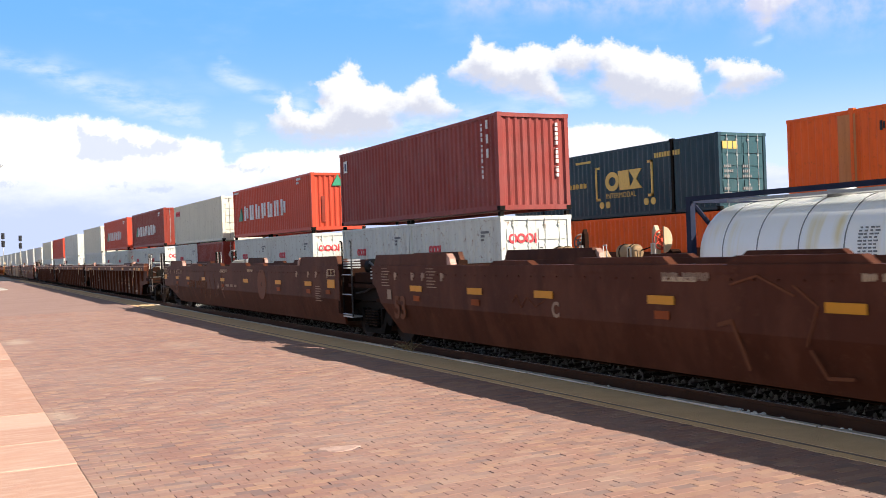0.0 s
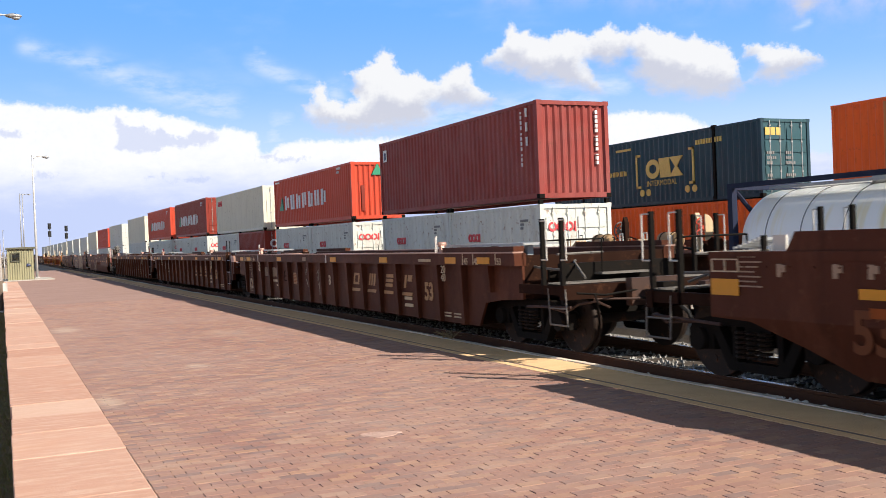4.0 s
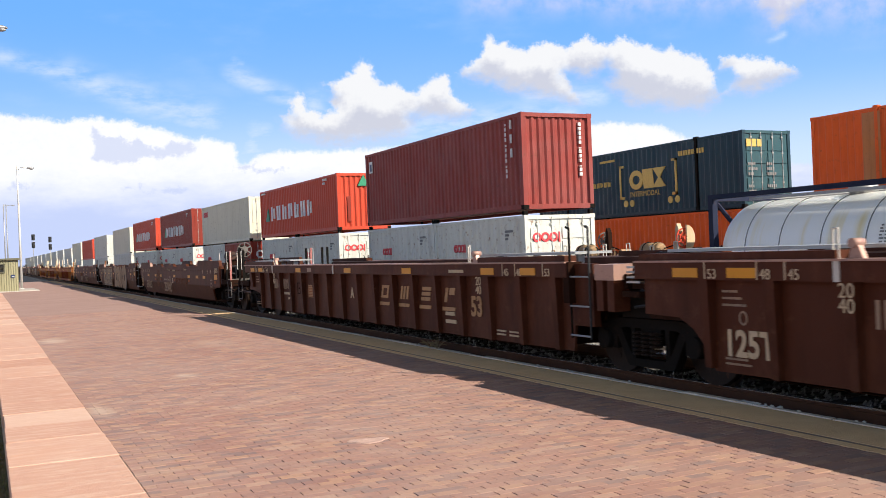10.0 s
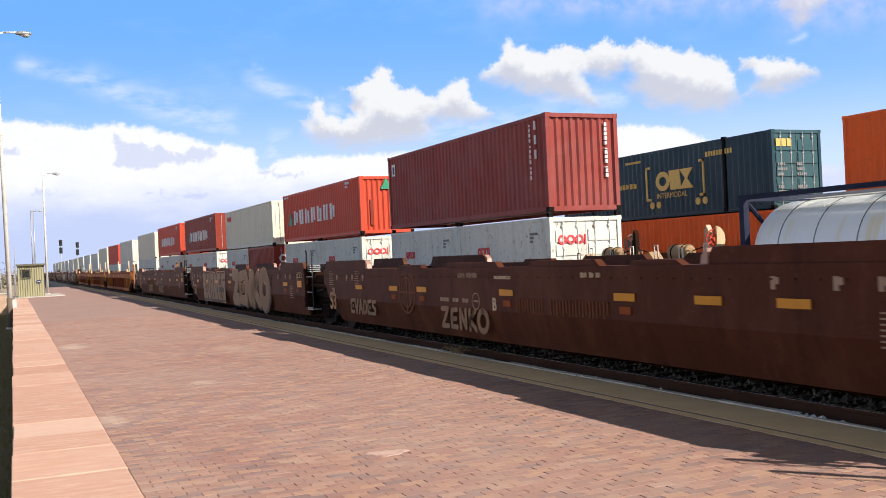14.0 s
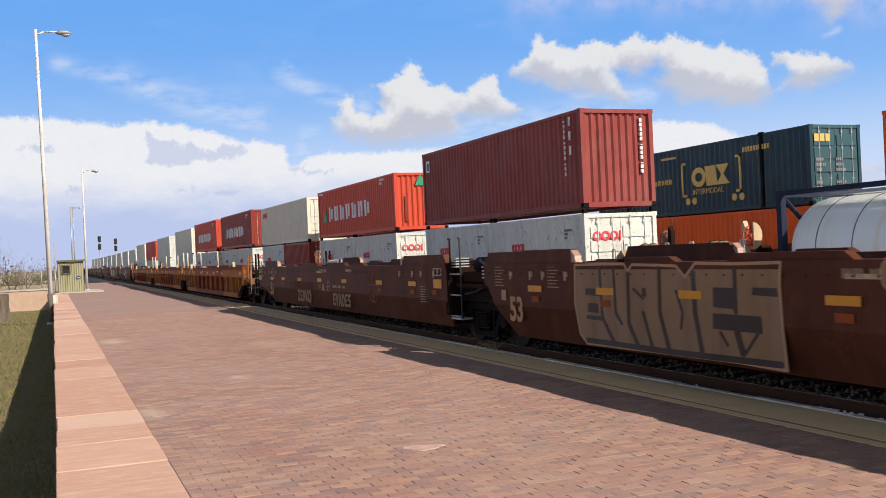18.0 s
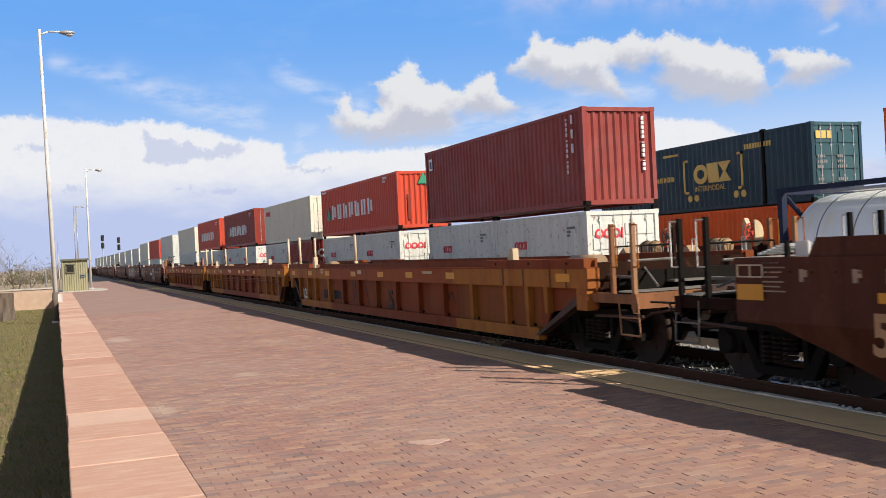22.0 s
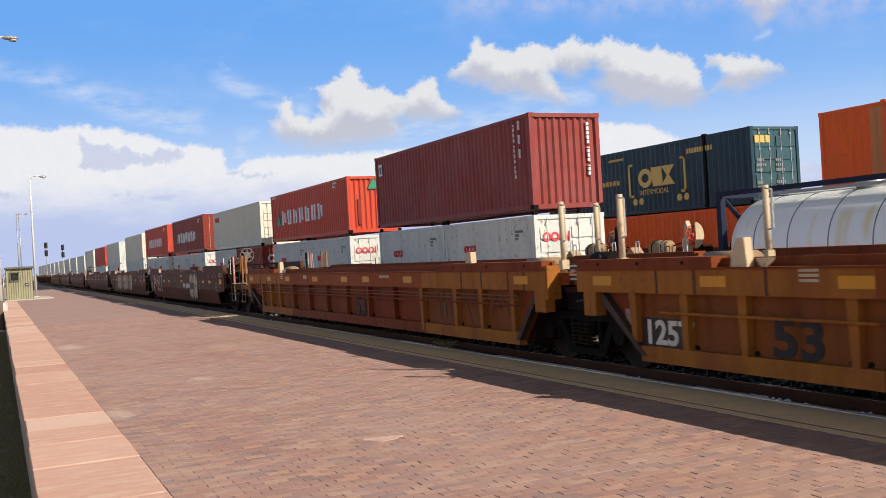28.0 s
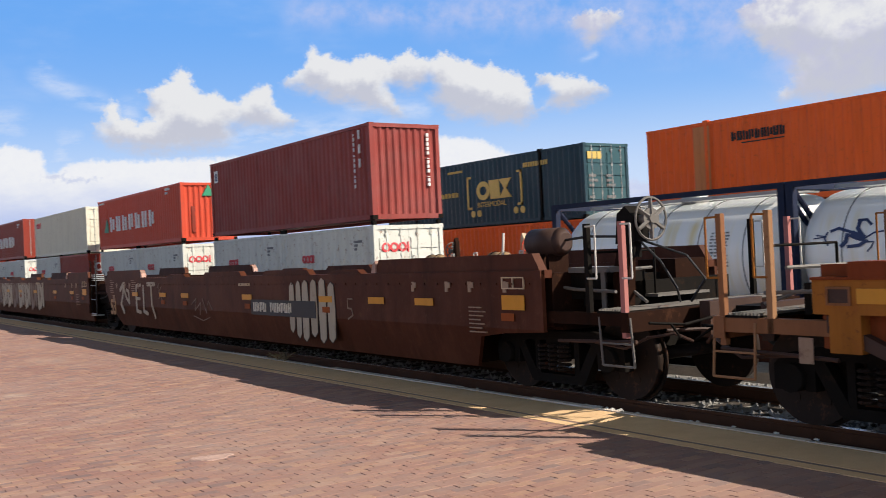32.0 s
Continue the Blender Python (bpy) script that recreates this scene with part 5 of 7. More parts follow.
                bm.faces.new(vo)
                for q in range(4):
                    bm.faces.new((vo[q], vo[(q + 1) % 4], vi[(q + 1) % 4], vi[q]))
                part("rib", bm, M["ochre" if style == "ochre" and (y < a + 4.6 or y > b - 4.6) else chord if style != "ochre" else "rust_red"], t)
                if style == "ochre" and zl == BOT:
                    for q in (-.12, .12):
                        bm = B()
                        tube(bm, (s * (HW - .1), y + q * .9, BOT + .17), (s * (HW - .14), y + q * .9, BOT + .17), .026, 8)
                        part("bolt", bm, M["steel_dark"], t)
        # yellow reflectors
        if s == -1:
            xf = -HW - .013
            if style == "smooth":
                for yy, low in {"coup": ((4.37, 0), (5.62, 0), (7.18, 1), (10.28, 1), (13.6, 1), (15.04, 1), (17.1, 0)), "art": ((2.38, 1), (4.55, 1), (7.4, 0), (9.85, 1), (12.2, 0), (14.4 if back == "coup" else 14.07, 1), (16.1, 1))}[front]:
                    if yy > b - .3:
                        continue
                    plate("reflector", xf, yy - .44, yy, 1.02, 1.115, M["yellow"], t)
                    if low:
                        plate("reflector", xf, yy - .35, yy - .11, .86, .95, M["chord_ochre"], t, "dull orange reflector")
                if back != "coup":
                    plate("reflector", xf, b - .87, b - .7, .86, 1.03, M["letter_dim"], t, "small pale reflector")
                plate("reflector", xf, a + .5, a + .74, .87, .96, M["chord_ochre"], t, "dull orange reflector")
                lm = M["letter"]
                for yy in (a + .7, a + 1.4, a + 1.9, a + 2.7, b - 1.0, b - 1.7, b - 2.1, b - 2.8):
                    strokes(t, -HW - .002, yy, 1.2, .1, [(0, .6, 0, 1.3), (.6, 1.1, .5, 1.2)], M["letter_dim"], "stencil_mark")
                for yy in (a + 1.1, b - .75, b - 2.6):
                    strokes(t, -HW - .002, yy + .3, .86 if yy < a + 2 else 1.24, .026, [(0, 9 + (q * 7) % 5, q * 1.9, q * 1.9 + .6) for q in range(-3, 4)], M["letter_dim"], "stencil_mark")
                for yy in ([a + .3] if front == "coup" else [a + .22]) + ([b - .46] if back == "coup" else []):
                    plate("reflector", xf, yy, yy + .42, 1.0, 1.17, M["yellow"], t, "large yellow end reflector")
                    bm = B()
                    for z0, z1, y0_, y1_ in ((1.26, 1.4, yy, yy + .015), (1.26, 1.4, yy + .40, yy + .415), (1.385, 1.4, yy, yy + .41), (1.26, 1.275, yy, yy + .41), (1.27, 1.39, yy + .2, yy + .215)):
                        box(bm, -HW - .018, -HW, y0_, y1_, z0 - .02, z1 - .02)
                    part("card_frame", bm, lm, t, "pale outline frame")
                strokes(t, -HW - .002, L * .5, 1.27, .05, [(k * .9, k * .9 + .6, 0, 1) for k in range(12)], lm, "stencil_mark")
            else:
                z0_, z1_ = (TOP - .165, TOP - .06) if style == "ribbed" else (TOP - .31, TOP - .19)
                back_spots = (b - 1.12, b - 2.0, b - 5.6) if style == "ribbed" else (b - .82, b - 2.95, b - 4.9, b - 7.4, b - 9.6)
                for yy in back_spots + ((a + .8, a + 2.03, a + 5.2, a + 8.4) if style == "ribbed" else (a + .5, a + 4.9, a + 7.2)):
                    plate("reflector", -HW - .003, yy, yy + .42, z0_, z1_, M["yellow"], t)
                if style == "ribbed":
                    for e, d in ((b, -1), (a, 1)):
                        for txt, q in (("53", 1.24), ("48", 2.02), ("45", 2.4)):
                            yq = e + d * (q if d < 0 else q - .65)
                            lettering(txt, .15, M["letter"], t, side_pose(-HW - .004, yq - .03, TOP - .175))
                            boxes("tick_mark", [(-HW - .005, -HW + .01, yq, yq + .018, TOP - .18, TOP + .015)], M["letter"], t)
                        yq = e + d * (3.02 if d < 0 else 2.67)
                        lettering("20", .19, M["letter"], t, side_pose(-HW + .005, yq, 1.12))
                        lettering("40", .19, M["letter"], t, side_pose(-HW + .005, yq, .98))
                else:
                    strokes(t, -HW - .001, b - 4.0, TOP - .25, .05, [(0, 5, r * 1.0, r * 1.0 + .6) for r in range(3)], M["letter"], "stencil_mark")
                lm = M["letter" if style == "ribbed" else "black_letter"]
                strokes(t, -HW - .001, a + 3.6 + 3 * (style == "ochre"), TOP - .14 - .08 * (style == "ochre"), .05, [(k * .9, k * .9 + .6, 0, 1) for k in range(12)], M["letter"], "stencil_mark")
                plate("placard", -HW - .002, L * .6, L * .6 + .3, TOP - .15 - .1 * (style == "ochre"), TOP - .06 - .1 * (style == "ochre"), M["letter" if style == "ochre" else "letter_dim"], t)
    # inside of the well
    f0, f1 = a + (1.7 if front == "coup" else .7), b - cutb - .12
    # solid floor added so sun does not pass through the open well
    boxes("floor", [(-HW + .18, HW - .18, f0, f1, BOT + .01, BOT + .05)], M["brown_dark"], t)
    # end floors widened and upright plates added to stop sun leaking below
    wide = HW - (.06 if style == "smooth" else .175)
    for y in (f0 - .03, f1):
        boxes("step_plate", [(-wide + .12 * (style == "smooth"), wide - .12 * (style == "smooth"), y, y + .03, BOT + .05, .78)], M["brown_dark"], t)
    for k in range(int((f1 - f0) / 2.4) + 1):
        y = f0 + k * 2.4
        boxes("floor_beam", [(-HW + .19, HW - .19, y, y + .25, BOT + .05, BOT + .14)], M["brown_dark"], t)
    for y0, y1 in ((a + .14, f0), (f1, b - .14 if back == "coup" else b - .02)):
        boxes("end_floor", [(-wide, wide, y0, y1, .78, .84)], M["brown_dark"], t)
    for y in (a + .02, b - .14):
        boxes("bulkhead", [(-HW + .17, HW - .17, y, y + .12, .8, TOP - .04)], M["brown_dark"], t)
        # end deck over the truck
    axles = []
    for end, kind, y, s in (("f", front, 0, 1), ("b", back, L, -1)):
        if kind == "coup":
            brake_end(t, s, y, style, wheel=end == "f" and style == "smooth")
            axles += truck(t, y + s * 2.0)
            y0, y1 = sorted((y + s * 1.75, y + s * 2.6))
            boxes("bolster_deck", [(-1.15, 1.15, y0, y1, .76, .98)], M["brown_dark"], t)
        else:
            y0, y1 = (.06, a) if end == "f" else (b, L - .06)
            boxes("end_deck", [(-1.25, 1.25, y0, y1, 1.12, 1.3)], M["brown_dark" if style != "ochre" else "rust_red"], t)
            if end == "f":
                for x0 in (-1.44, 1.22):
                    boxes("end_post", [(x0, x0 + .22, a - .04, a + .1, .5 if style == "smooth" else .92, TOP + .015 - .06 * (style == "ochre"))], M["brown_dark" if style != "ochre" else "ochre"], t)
                l0, l1 = (a - .47, a - .02) if style == "ribbed" else (a - .58, a - .1)
                for yy in (l0, l1) if style != "ochre" else ():
                    bm = B()
                    pipe(bm, [(-1.4, yy, .46), (-1.4, yy, TOP + .46), (-1.4, yy + .07, TOP + .48)], .017, 6)
                    part("ladder_post", bm, M["black" if yy == l0 else "steel_dark"], t)
                for q in range(3 if style != "ochre" else 0):
                    bm = B()
                    tube(bm, (-1.41, l0, .5 + q * .385), (-1.41, l1, .5 + q * .385), .014, 6)
                    part("rung", bm, M["pole_grey"], t)
                if style == "smooth":
                    boxes("sill_step", [(-1.42, -1.2, l0, l1, .44, .47)], M["grey_steel"], t, "pale steel sill step")
                    bm = B()
                    for q in range(4):
                        box(bm, -1.37, -1.1, a - .3, a - .02, TOP - .06 + q * .05, TOP - .035 + q * .05)
                    part("grating_step", bm, M["grey_steel"], t, "bright grated steps")
                if style == "ribbed":
                    boxes("ladder_plate", [(-1.34, -1.24, .66, a, .62, TOP - .01)], M["brown"], t, "recessed brown plate behind the ladder")
                    for yy in (.12, .36):
                        boxes("bracket", [(-1.4, -1.16, yy, yy + .14, .84, TOP - .16)], M["brown"], t)
                    boxes("bracket_plate", [(-1.41, -1.12, .10, .52, TOP - .22, TOP - .02)], M["worn_glint"], t, "pale bracket plate, sunlit tone in its colour")
                    boxes("joint_box", [(-.75, .75, -.45, .35, 1.12, TOP - .02)], M["worn_glint"], t, "pale faded box over the joint")
            else:
                axles += truck(t, L + JOINT[style][4])
                yt = L + JOINT[style][4]
                # casting widened and a plate added to block sun through the joint
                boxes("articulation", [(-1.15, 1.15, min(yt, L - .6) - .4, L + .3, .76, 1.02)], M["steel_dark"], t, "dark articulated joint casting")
                boxes("joint_cover", [(-1.38, 1.38, b + .03, L - .02, 1.03, 1.1)], M["brown_dark"], t)
                bm = B()
                tube(bm, (-1.0, L - .75, 1.42), (-1.0, L - .3, 1.42), .15, 14)
                part("air_reservoir", bm, M["steel_dark"], t, "small dark air reservoir")
                bm = B()
                pipe(bm, [(-1.25, b + .05, 1.32), (-1.15, L - .6, 1.5), (-.9, L - .2, 1.55), (-.7, L + .1, 1.35)], .022, 6)
                part("brake_hose", bm, M["black"], t)
                bm = B()
                pipe(bm, [(-1.3, b + .1, 1.12), (-1.2, L - .5, .95), (-1.25, L - .1, .9)], .02, 6)
                part("brake_hose", bm, M["black"], t, "black brake hose over the joint")
                bm = B()
                for q in range(4):
                    box(bm, -1.36, -1.1, b + .04, b + .3, 1.2 + q * .06, 1.225 + q * .06)
                part("grating_step", bm, M["grey_steel"], t, "bright grated steps")
    if style == "ribbed":
        for w0, w1 in ((a + .15, a + 2.9), (b - 3.9, b - .3)):
            bm = B()
            box(bm, -1.2, -.6, w0, w1, TOP + .11, TOP + .145)
            for y in (w0 + .15, w0 + 1.3, w1 - .3):
                box(bm, -1.05, -.95, y, y + .08, TOP - .1, TOP + .11)
            part("walkway", bm, M["grey_steel"], t, "grey running board")
        for y in (a + 2.62, b - 3.3) if style == "ribbed" else ():
            bm = B()
            prism(bm, [(y, TOP + .022), (y + .16, TOP + .022), (y + .13, TOP + .12), (y + .05, TOP + .14)], "x", -HW + .03, -HW + .09)
            tube(bm, (-HW - .0, y + .1, TOP + .16), (-HW + .14, y + .1, TOP + .16), .045, 10)
            part("container_guide", bm, M["worn_glint"], t, "pale worn container locking guide")
            bm = B()
            pipe(bm, [(-HW + .06, y + .3, TOP + .02), (-HW + .06, y + .3, TOP + .3), (-HW + .06, y + .36, TOP + .3), (-HW + .06, y + .36, TOP + .02)], .011, 6)
            part("grab_iron", bm, M["white_rail"], t)
    if style == "ochre":
        for y, x in ([(a - .33, -1.36), (a + .4, -.3)] if front != "coup" else []) + ([(b - .82, -1.3), (b - 1.8, .2)] if back != "coup" else []):
            bm = B()
            tube(bm, (x + .035, y, TOP - .15), (x + .035, y, TOP + .84), .04, 10)
            box(bm, x - .02, x + .09, y - .05, y + .05, TOP - .1, TOP + .03)
            part("post", bm, M["pale_pipe"], t, "pale tan pipe post")
            bm = B()
            pipe(bm, [(x, y - .03, TOP + .8), (x, y - .14, TOP + .78), (x, y - .14, TOP + .3), (x, y - .03, TOP + .28)], .012, 6)
            part("grab_iron", bm, M["white_rail"], t)
        for y0_, s in ((a + .15, 1), (b - .78, -1)):
            bm = B()
            e = b - 3.82 if s < 0 and back == "coup" else y0_ + s * 2.35
            prism(bm, [(e - .13, TOP - .1), (e + .12, TOP - .1), (e + .1, TOP + .05), (e + .02, TOP + .21), (e - .1, TOP + .21)], "x", -HW + .02, -HW + .12)
            prism(bm, [(e + s * .33, TOP - .1), (e + s * .39, TOP - .1), (e + s * .46, TOP - .01), (e + s * .26, TOP - .01)], "x", -HW + .02, -HW + .1)
            part("container_guide", bm, M["pale_pipe"], t, "pale tan container locking guide")
            bm = B()
            tube(bm, (-.6, y0_ + s * .9, TOP - .08), (-.6, y0_ + s * 1.7, TOP - .08), .14, 14)
            part("air_reservoir", bm, M["tan_gear"], t)
            boxes("valve_box", [(-.2, .1, min(y0_ + s * 1.9, y0_ + s * 2.2), max(y0_ + s * 1.9, y0_ + s * 2.2), TOP - .25, TOP - .03)], M["brown_dark"], t)
            boxes("end_shelf", [(-1.3, 1.3, min(y0_ - s * .1, y0_ + s * 3.0), max(y0_ - s * .1, y0_ + s * 3.0), TOP - .30, TOP - .24)], M["dark_brown"], t)
    return t, axles


LENGTHS = {"smooth": (20.9, 19.2, 19.85), "ribbed": (20.9, 19.02, 20.46), "ochre": (20.8, 18.5, 20.2)}
LABELS = {"smooth": "empty dark brown well car with smooth plate sides", "ribbed": "empty dark brown well car with ribbed sides", "ochre": "empty rusty ochre well car with ribbed sides"}
protos = {}
for style in ("smooth", "ribbed", "ochre"):
    for k, (f, b) in enumerate((("coup", "art"), ("art", "art"), ("art", "coup"))):
        protos[style, k] = well_car(style, LENGTHS[style][k], f, b, LABELS[style])[0]
# (style, which unit of its car, where its -Y end lies at the start, along the near track)
UNITS = [("smooth", 1, -0.9), ("smooth", 2, 18.3),
         ("ribbed", 0, 39.0), ("ribbed", 1, 59.9), ("ribbed", 2, 78.92),
         ("smooth", 0, 99.4), ("smooth", 1, 120.3), ("smooth", 2, 139.5),
         ("ochre", 0, 159.2), ("ochre", 1, 180.0), ("ochre", 2, 198.5),
         ("smooth", 0, 218.78), ("smooth", 1, 239.68), ("smooth", 2, 258.9),
         ("smooth", 0, 278.8), ("smooth", 1, 299.7), ("smooth", 2, 318.9),
         ("ribbed", 0, 338.9), ("ribbed", 1, 359.8), ("ribbed", 2, 378.82)]


def travelled(t):
    """Metres that the passing train has gone after t seconds."""
    early = .11 * math.cos(t) ** 2 + .66 * math.exp(-((t - .52) / .36) ** 2) if t < 1.57 else 0.0
    return 7.05 * t - 0.013 * t * t + early


used, train = set(), []
for style, k, s in UNITS:
    at = NEAR @ pose(XC, s, RAIL)
    if (style, k) in used:
        u = copy_thing(protos[style, k], at)
    else:
        used.add((style, k))
        u = protos[style, k]
        u.matrix_basis = at
    train.append((u, s))

# standing cars of the yard trains under their loads
for y, x, z in [(-1.8, BX + 1.22, -1.04)] + [(y, bend(y) + 1.22, -.28) for y in (20.6, 36.2, 51.0, 66.5, 81.2, 96.5)] + [(y, bend(y) + 1.22, -.5) for y in (115.0, 130.2, 145.5)] + [(y, CX + 1.29, -.16) for y in (7.3, 26.5)]:
    u = copy_thing(protos["smooth", 1], pose(x, y, z))
    u["group"], u["label"] = "standing yard cars", "brown well car standing loaded in the yard"
    for o in list(u.children_recursive):
        if o.name.startswith(("stencil", "reflector", "rivet_row")):
            bpy.data.objects.remove(o)

# marks that set single units apart
FACE = -HW - .004


def number_mark(u, y, z, n, size, mat="letter_dim", x=None, skip=()):
    strokes(u, x or FACE, y, z, size, [q for k in range(n) if k not in skip for q in ((k * .75, k * .75 + .17, 0, 1), (k * .75 + .36, k * .75 + .53, .1 * (k % 3), 1 - .1 * (k % 2)))], M[mat], "number_mark")


# plain slanted shapes, one set a panel
BLOCKS = [[(0, .9, 0, .13), (0, .9, .49, .62), (0, .2, .13, .49), (.7, .9, .13, .49)],
          [(0, .22, 0, .62), (.34, .56, .0, .62), (.7, .92, 0, .62)],
          [(0, .95, .46, .62), (0, .95, .23, .39), (0, .95, 0, .16)],
          [(0, .26, 0, .62), (.4, .9, .32, .62)]]


def slanted_marks(u, y, z, n, size, gap, x=None, kind=0):
    for k in range(n):
        bm = B()
        y0 = y - k * gap
        for (p0, p1, q0, q1) in BLOCKS[kind] + [(-.1, 1.15, -.36, -.2)]:
            prism(bm, [(y0 - p0 * size - q0 * .35 * size, z + q0 * size), (y0 - p1 * size - q0 * .35 * size, z + q0 * size), (y0 - p1 * size - q1 * .35 * size, z + q1 * size), (y0 - p0 * size - q1 * .35 * size, z + q1 * size)], "x", (x or FACE) - .004, (x or FACE) + .004)
        part("lettering_mark", bm, M["tan_letter"], u, "tan slanted carrier mark")


def bubble(u, y, z, size, mat, shapes, outline=True, x=None):
    """Fat rounded graffiti strokes, a part for each letter; shapes are polylines in units of size, u towards -Y."""
    face = FACE if x is None else x
    for grow, mname, lift in ((.1, "graffiti_line", .004), (0, mat, .009)) if outline else ((0, mat, .006),):
        for pts, w in shapes:
            bm = B()
            for (u0, v0), (u1, v1) in zip(pts, pts[1:]):
                dx, dy = u1 - u0, v1 - v0
                n = math.hypot(dx, dy) or 1
                px, py = -dy / n * (w + grow) / 2, dx / n * (w + grow) / 2
                prism(bm, [(y - (u0 + px) * size, z + (v0 + py) * size), (y - (u1 + px) * size, z + (v1 + py) * size), (y - (u1 - px) * size, z + (v1 - py) * size), (y - (u0 - px) * size, z + (v0 - py) * size)], "x", face - lift, face + .002)
            for (u0, v0) in pts:
                tube(bm, (face - lift - .0005, y - u0 * size, z + v0 * size), (face + .002, y - u0 * size, z + v0 * size), (w + grow) / 2 * size, 12)
            part("graffiti" if not grow else "graffiti_outline", bm, M[mname], u)


Z_SHAPE = ([(0, .95), (.7, .95), (.05, .1), (.75, .1)], .26)
E_SHAPE = ([(.75, .95), (.15, .9), (.1, .5), (.6, .5), (.1, .5), (.12, .1), (.75, .08)], .24)
N_SHAPE = ([(.1, .05), (.1, .95), (.7, .1), (.72, .95)], .25)
K_SHAPE = ([(.1, .95), (.12, .05), (.12, .5), (.75, .95), (.12, .5), (.8, .05)], .25)
V_SHAPE = ([(.05, .95), (.4, .05), (.75, .95)], .25)
A_SHAPE = ([(.05, .05), (.4, .95), (.75, .05), (.6, .38), (.25, .38)], .24)
D_SHAPE = ([(.12, .95), (.12, .05), (.6, .15), (.75, .5), (.6, .85), (.12, .95)], .24)
S_SHAPE = ([(.75, .92), (.2, .9), (.15, .6), (.7, .4), (.65, .1), (.1, .08)], .24)
O_SHAPE = ([(.5 + .5 * math.sin(k * .5236), .5 + .48 * math.cos(k * .5236)) for k in range(13)], .28)


def shift(shape, d, k=1.0):
    return ([(p[0] * k + d, p[1]) for p in shape[0]], shape[1])


def text_on(u, text, y, z, size, mat="letter", x=None, wide=.92):
    lettering(text, size, M[mat], u, side_pose(x if x else FACE - .004, y, z), squeeze=wide, heavy=.03)


PANEL = -HW + .125
for n, (u, s) in enumerate(train):
    style, k, _ = UNITS[n]
    if style == "smooth":
        if n != 11:
            number_mark(u, {5: 11.79, 6: 9.63, 1: 9.86}.get(n, 9.6), 1.28, 11, .09, skip=(4,))
            number_mark(u, {5: 7.94, 6: 6.6}.get(n, 7.0), 1.3, 9, .07, "letter", skip=(3, 6))
            if n in (1, 5, 7):
                number_mark(u, {1: 14.04, 5: 9.75, 7: 12.82}[n], .78, 15, .22, "emblem", skip=(5,))
                circ = B()
                round_o(circ, FACE + .006, {1: 9.66, 5: 11.14, 7: 8.75}[n], .91, .14, .14, .018)
                box(circ, FACE - .006, FACE + .003, {1: 9.58, 5: 11.06, 7: 8.67}[n], {1: 9.74, 5: 11.22, 7: 8.83}[n], .895, .925)
                part("round_mark", circ, M["letter_dim"], u, "small round stencil mark")
                strokes(u, FACE, {1: 9.3, 5: 12.55, 7: 8.3}[n], .88, .065, [(q * 2.0, q * 2.0 + 1.5, 0, 1) for q in range(9) if q not in (3, 6)], M["letter_dim"], "stencil_mark")
        if n in (0, 1, 5, 7):
            text_on(u, {0: "C", 5: "B"}.get(n, "A"), {0: 11.8, 1: 10.26, 5: 10.55, 7: 9.37}[n], .79, .27, "letter" if n in (5, 7) else "letter_dim")
        if n == 12:
            # wide washed-out piece with a blue-grey rim
            for q in range(8):
                y0 = 14.2 - q * 1.05
                bubble(u, y0, .5, .8, "graffiti_pale" if q % 3 else "graffiti_faint", [([(.1, .95), (.2, .1)], .34), ([(.5, .9), (.75, .55), (.5, .15)], .3), ([(.95, 1.0), (1.0, .2)], .26)], False)
            continue
        if n > 11:
            continue
        text_on(u, "53", {0: 19.02, 1: 16.8, 2: 16.2}[k], .55, .53, "tan_letter" if n > 3 else "emblem")
        if n == 1:
            ring_bm = B()
            for q in range(16):
                a0, a1 = 2 * math.pi * q / 16, 2 * math.pi * (q + 1) / 16
                prism(ring_bm, [(5.74 + r * math.cos(a), 1.0 + r * math.sin(a)) for r, a in ((.38, a0), (.38, a1), (.05, a1), (.05, a0))], "x", FACE - .002, FACE + .003)
            part("emblem", ring_bm, M["emblem"], u, "faded round emblem")
        if n == 1:
            bubble(u, 12.6, .4, .8, "emblem", [([(0, .9), (.3, .3), (.5, 1.0)], 0.023), ([(.9, 1.1), (1.0, .1)], 0.027), ([(1.6, .9), (1.9, .5), (1.7, .1)], 0.032), ([(2.4, 1.0), (2.6, .2), (3.0, .3)], 0.027), ([(3.6, 1.1), (3.5, .5), (3.9, .2)], 0.032)], False)
        if n == 5:
            bubble(u, 12.5, .43, .34, "graffiti", [shift(q, d * 1.05) for d, q in enumerate((Z_SHAPE, E_SHAPE, N_SHAPE, K_SHAPE, O_SHAPE))], False)
            bubble(u, 17.5, .5, .3, "graffiti", [shift(q, d * .92, .95) for d, q in enumerate((E_SHAPE, V_SHAPE, A_SHAPE, D_SHAPE, E_SHAPE, S_SHAPE))], False)
        if n == 7:
            bubble(u, 12.25, .44, .3, "graffiti", [shift(q, d * 1.05) for d, q in enumerate((Z_SHAPE, E_SHAPE, N_SHAPE, K_SHAPE, O_SHAPE))], False)
            bubble(u, 8.3, .43, .3, "graffiti", [shift(q, d * .92, .95) for d, q in enumerate((E_SHAPE, V_SHAPE, A_SHAPE, D_SHAPE, E_SHAPE, S_SHAPE))], False)
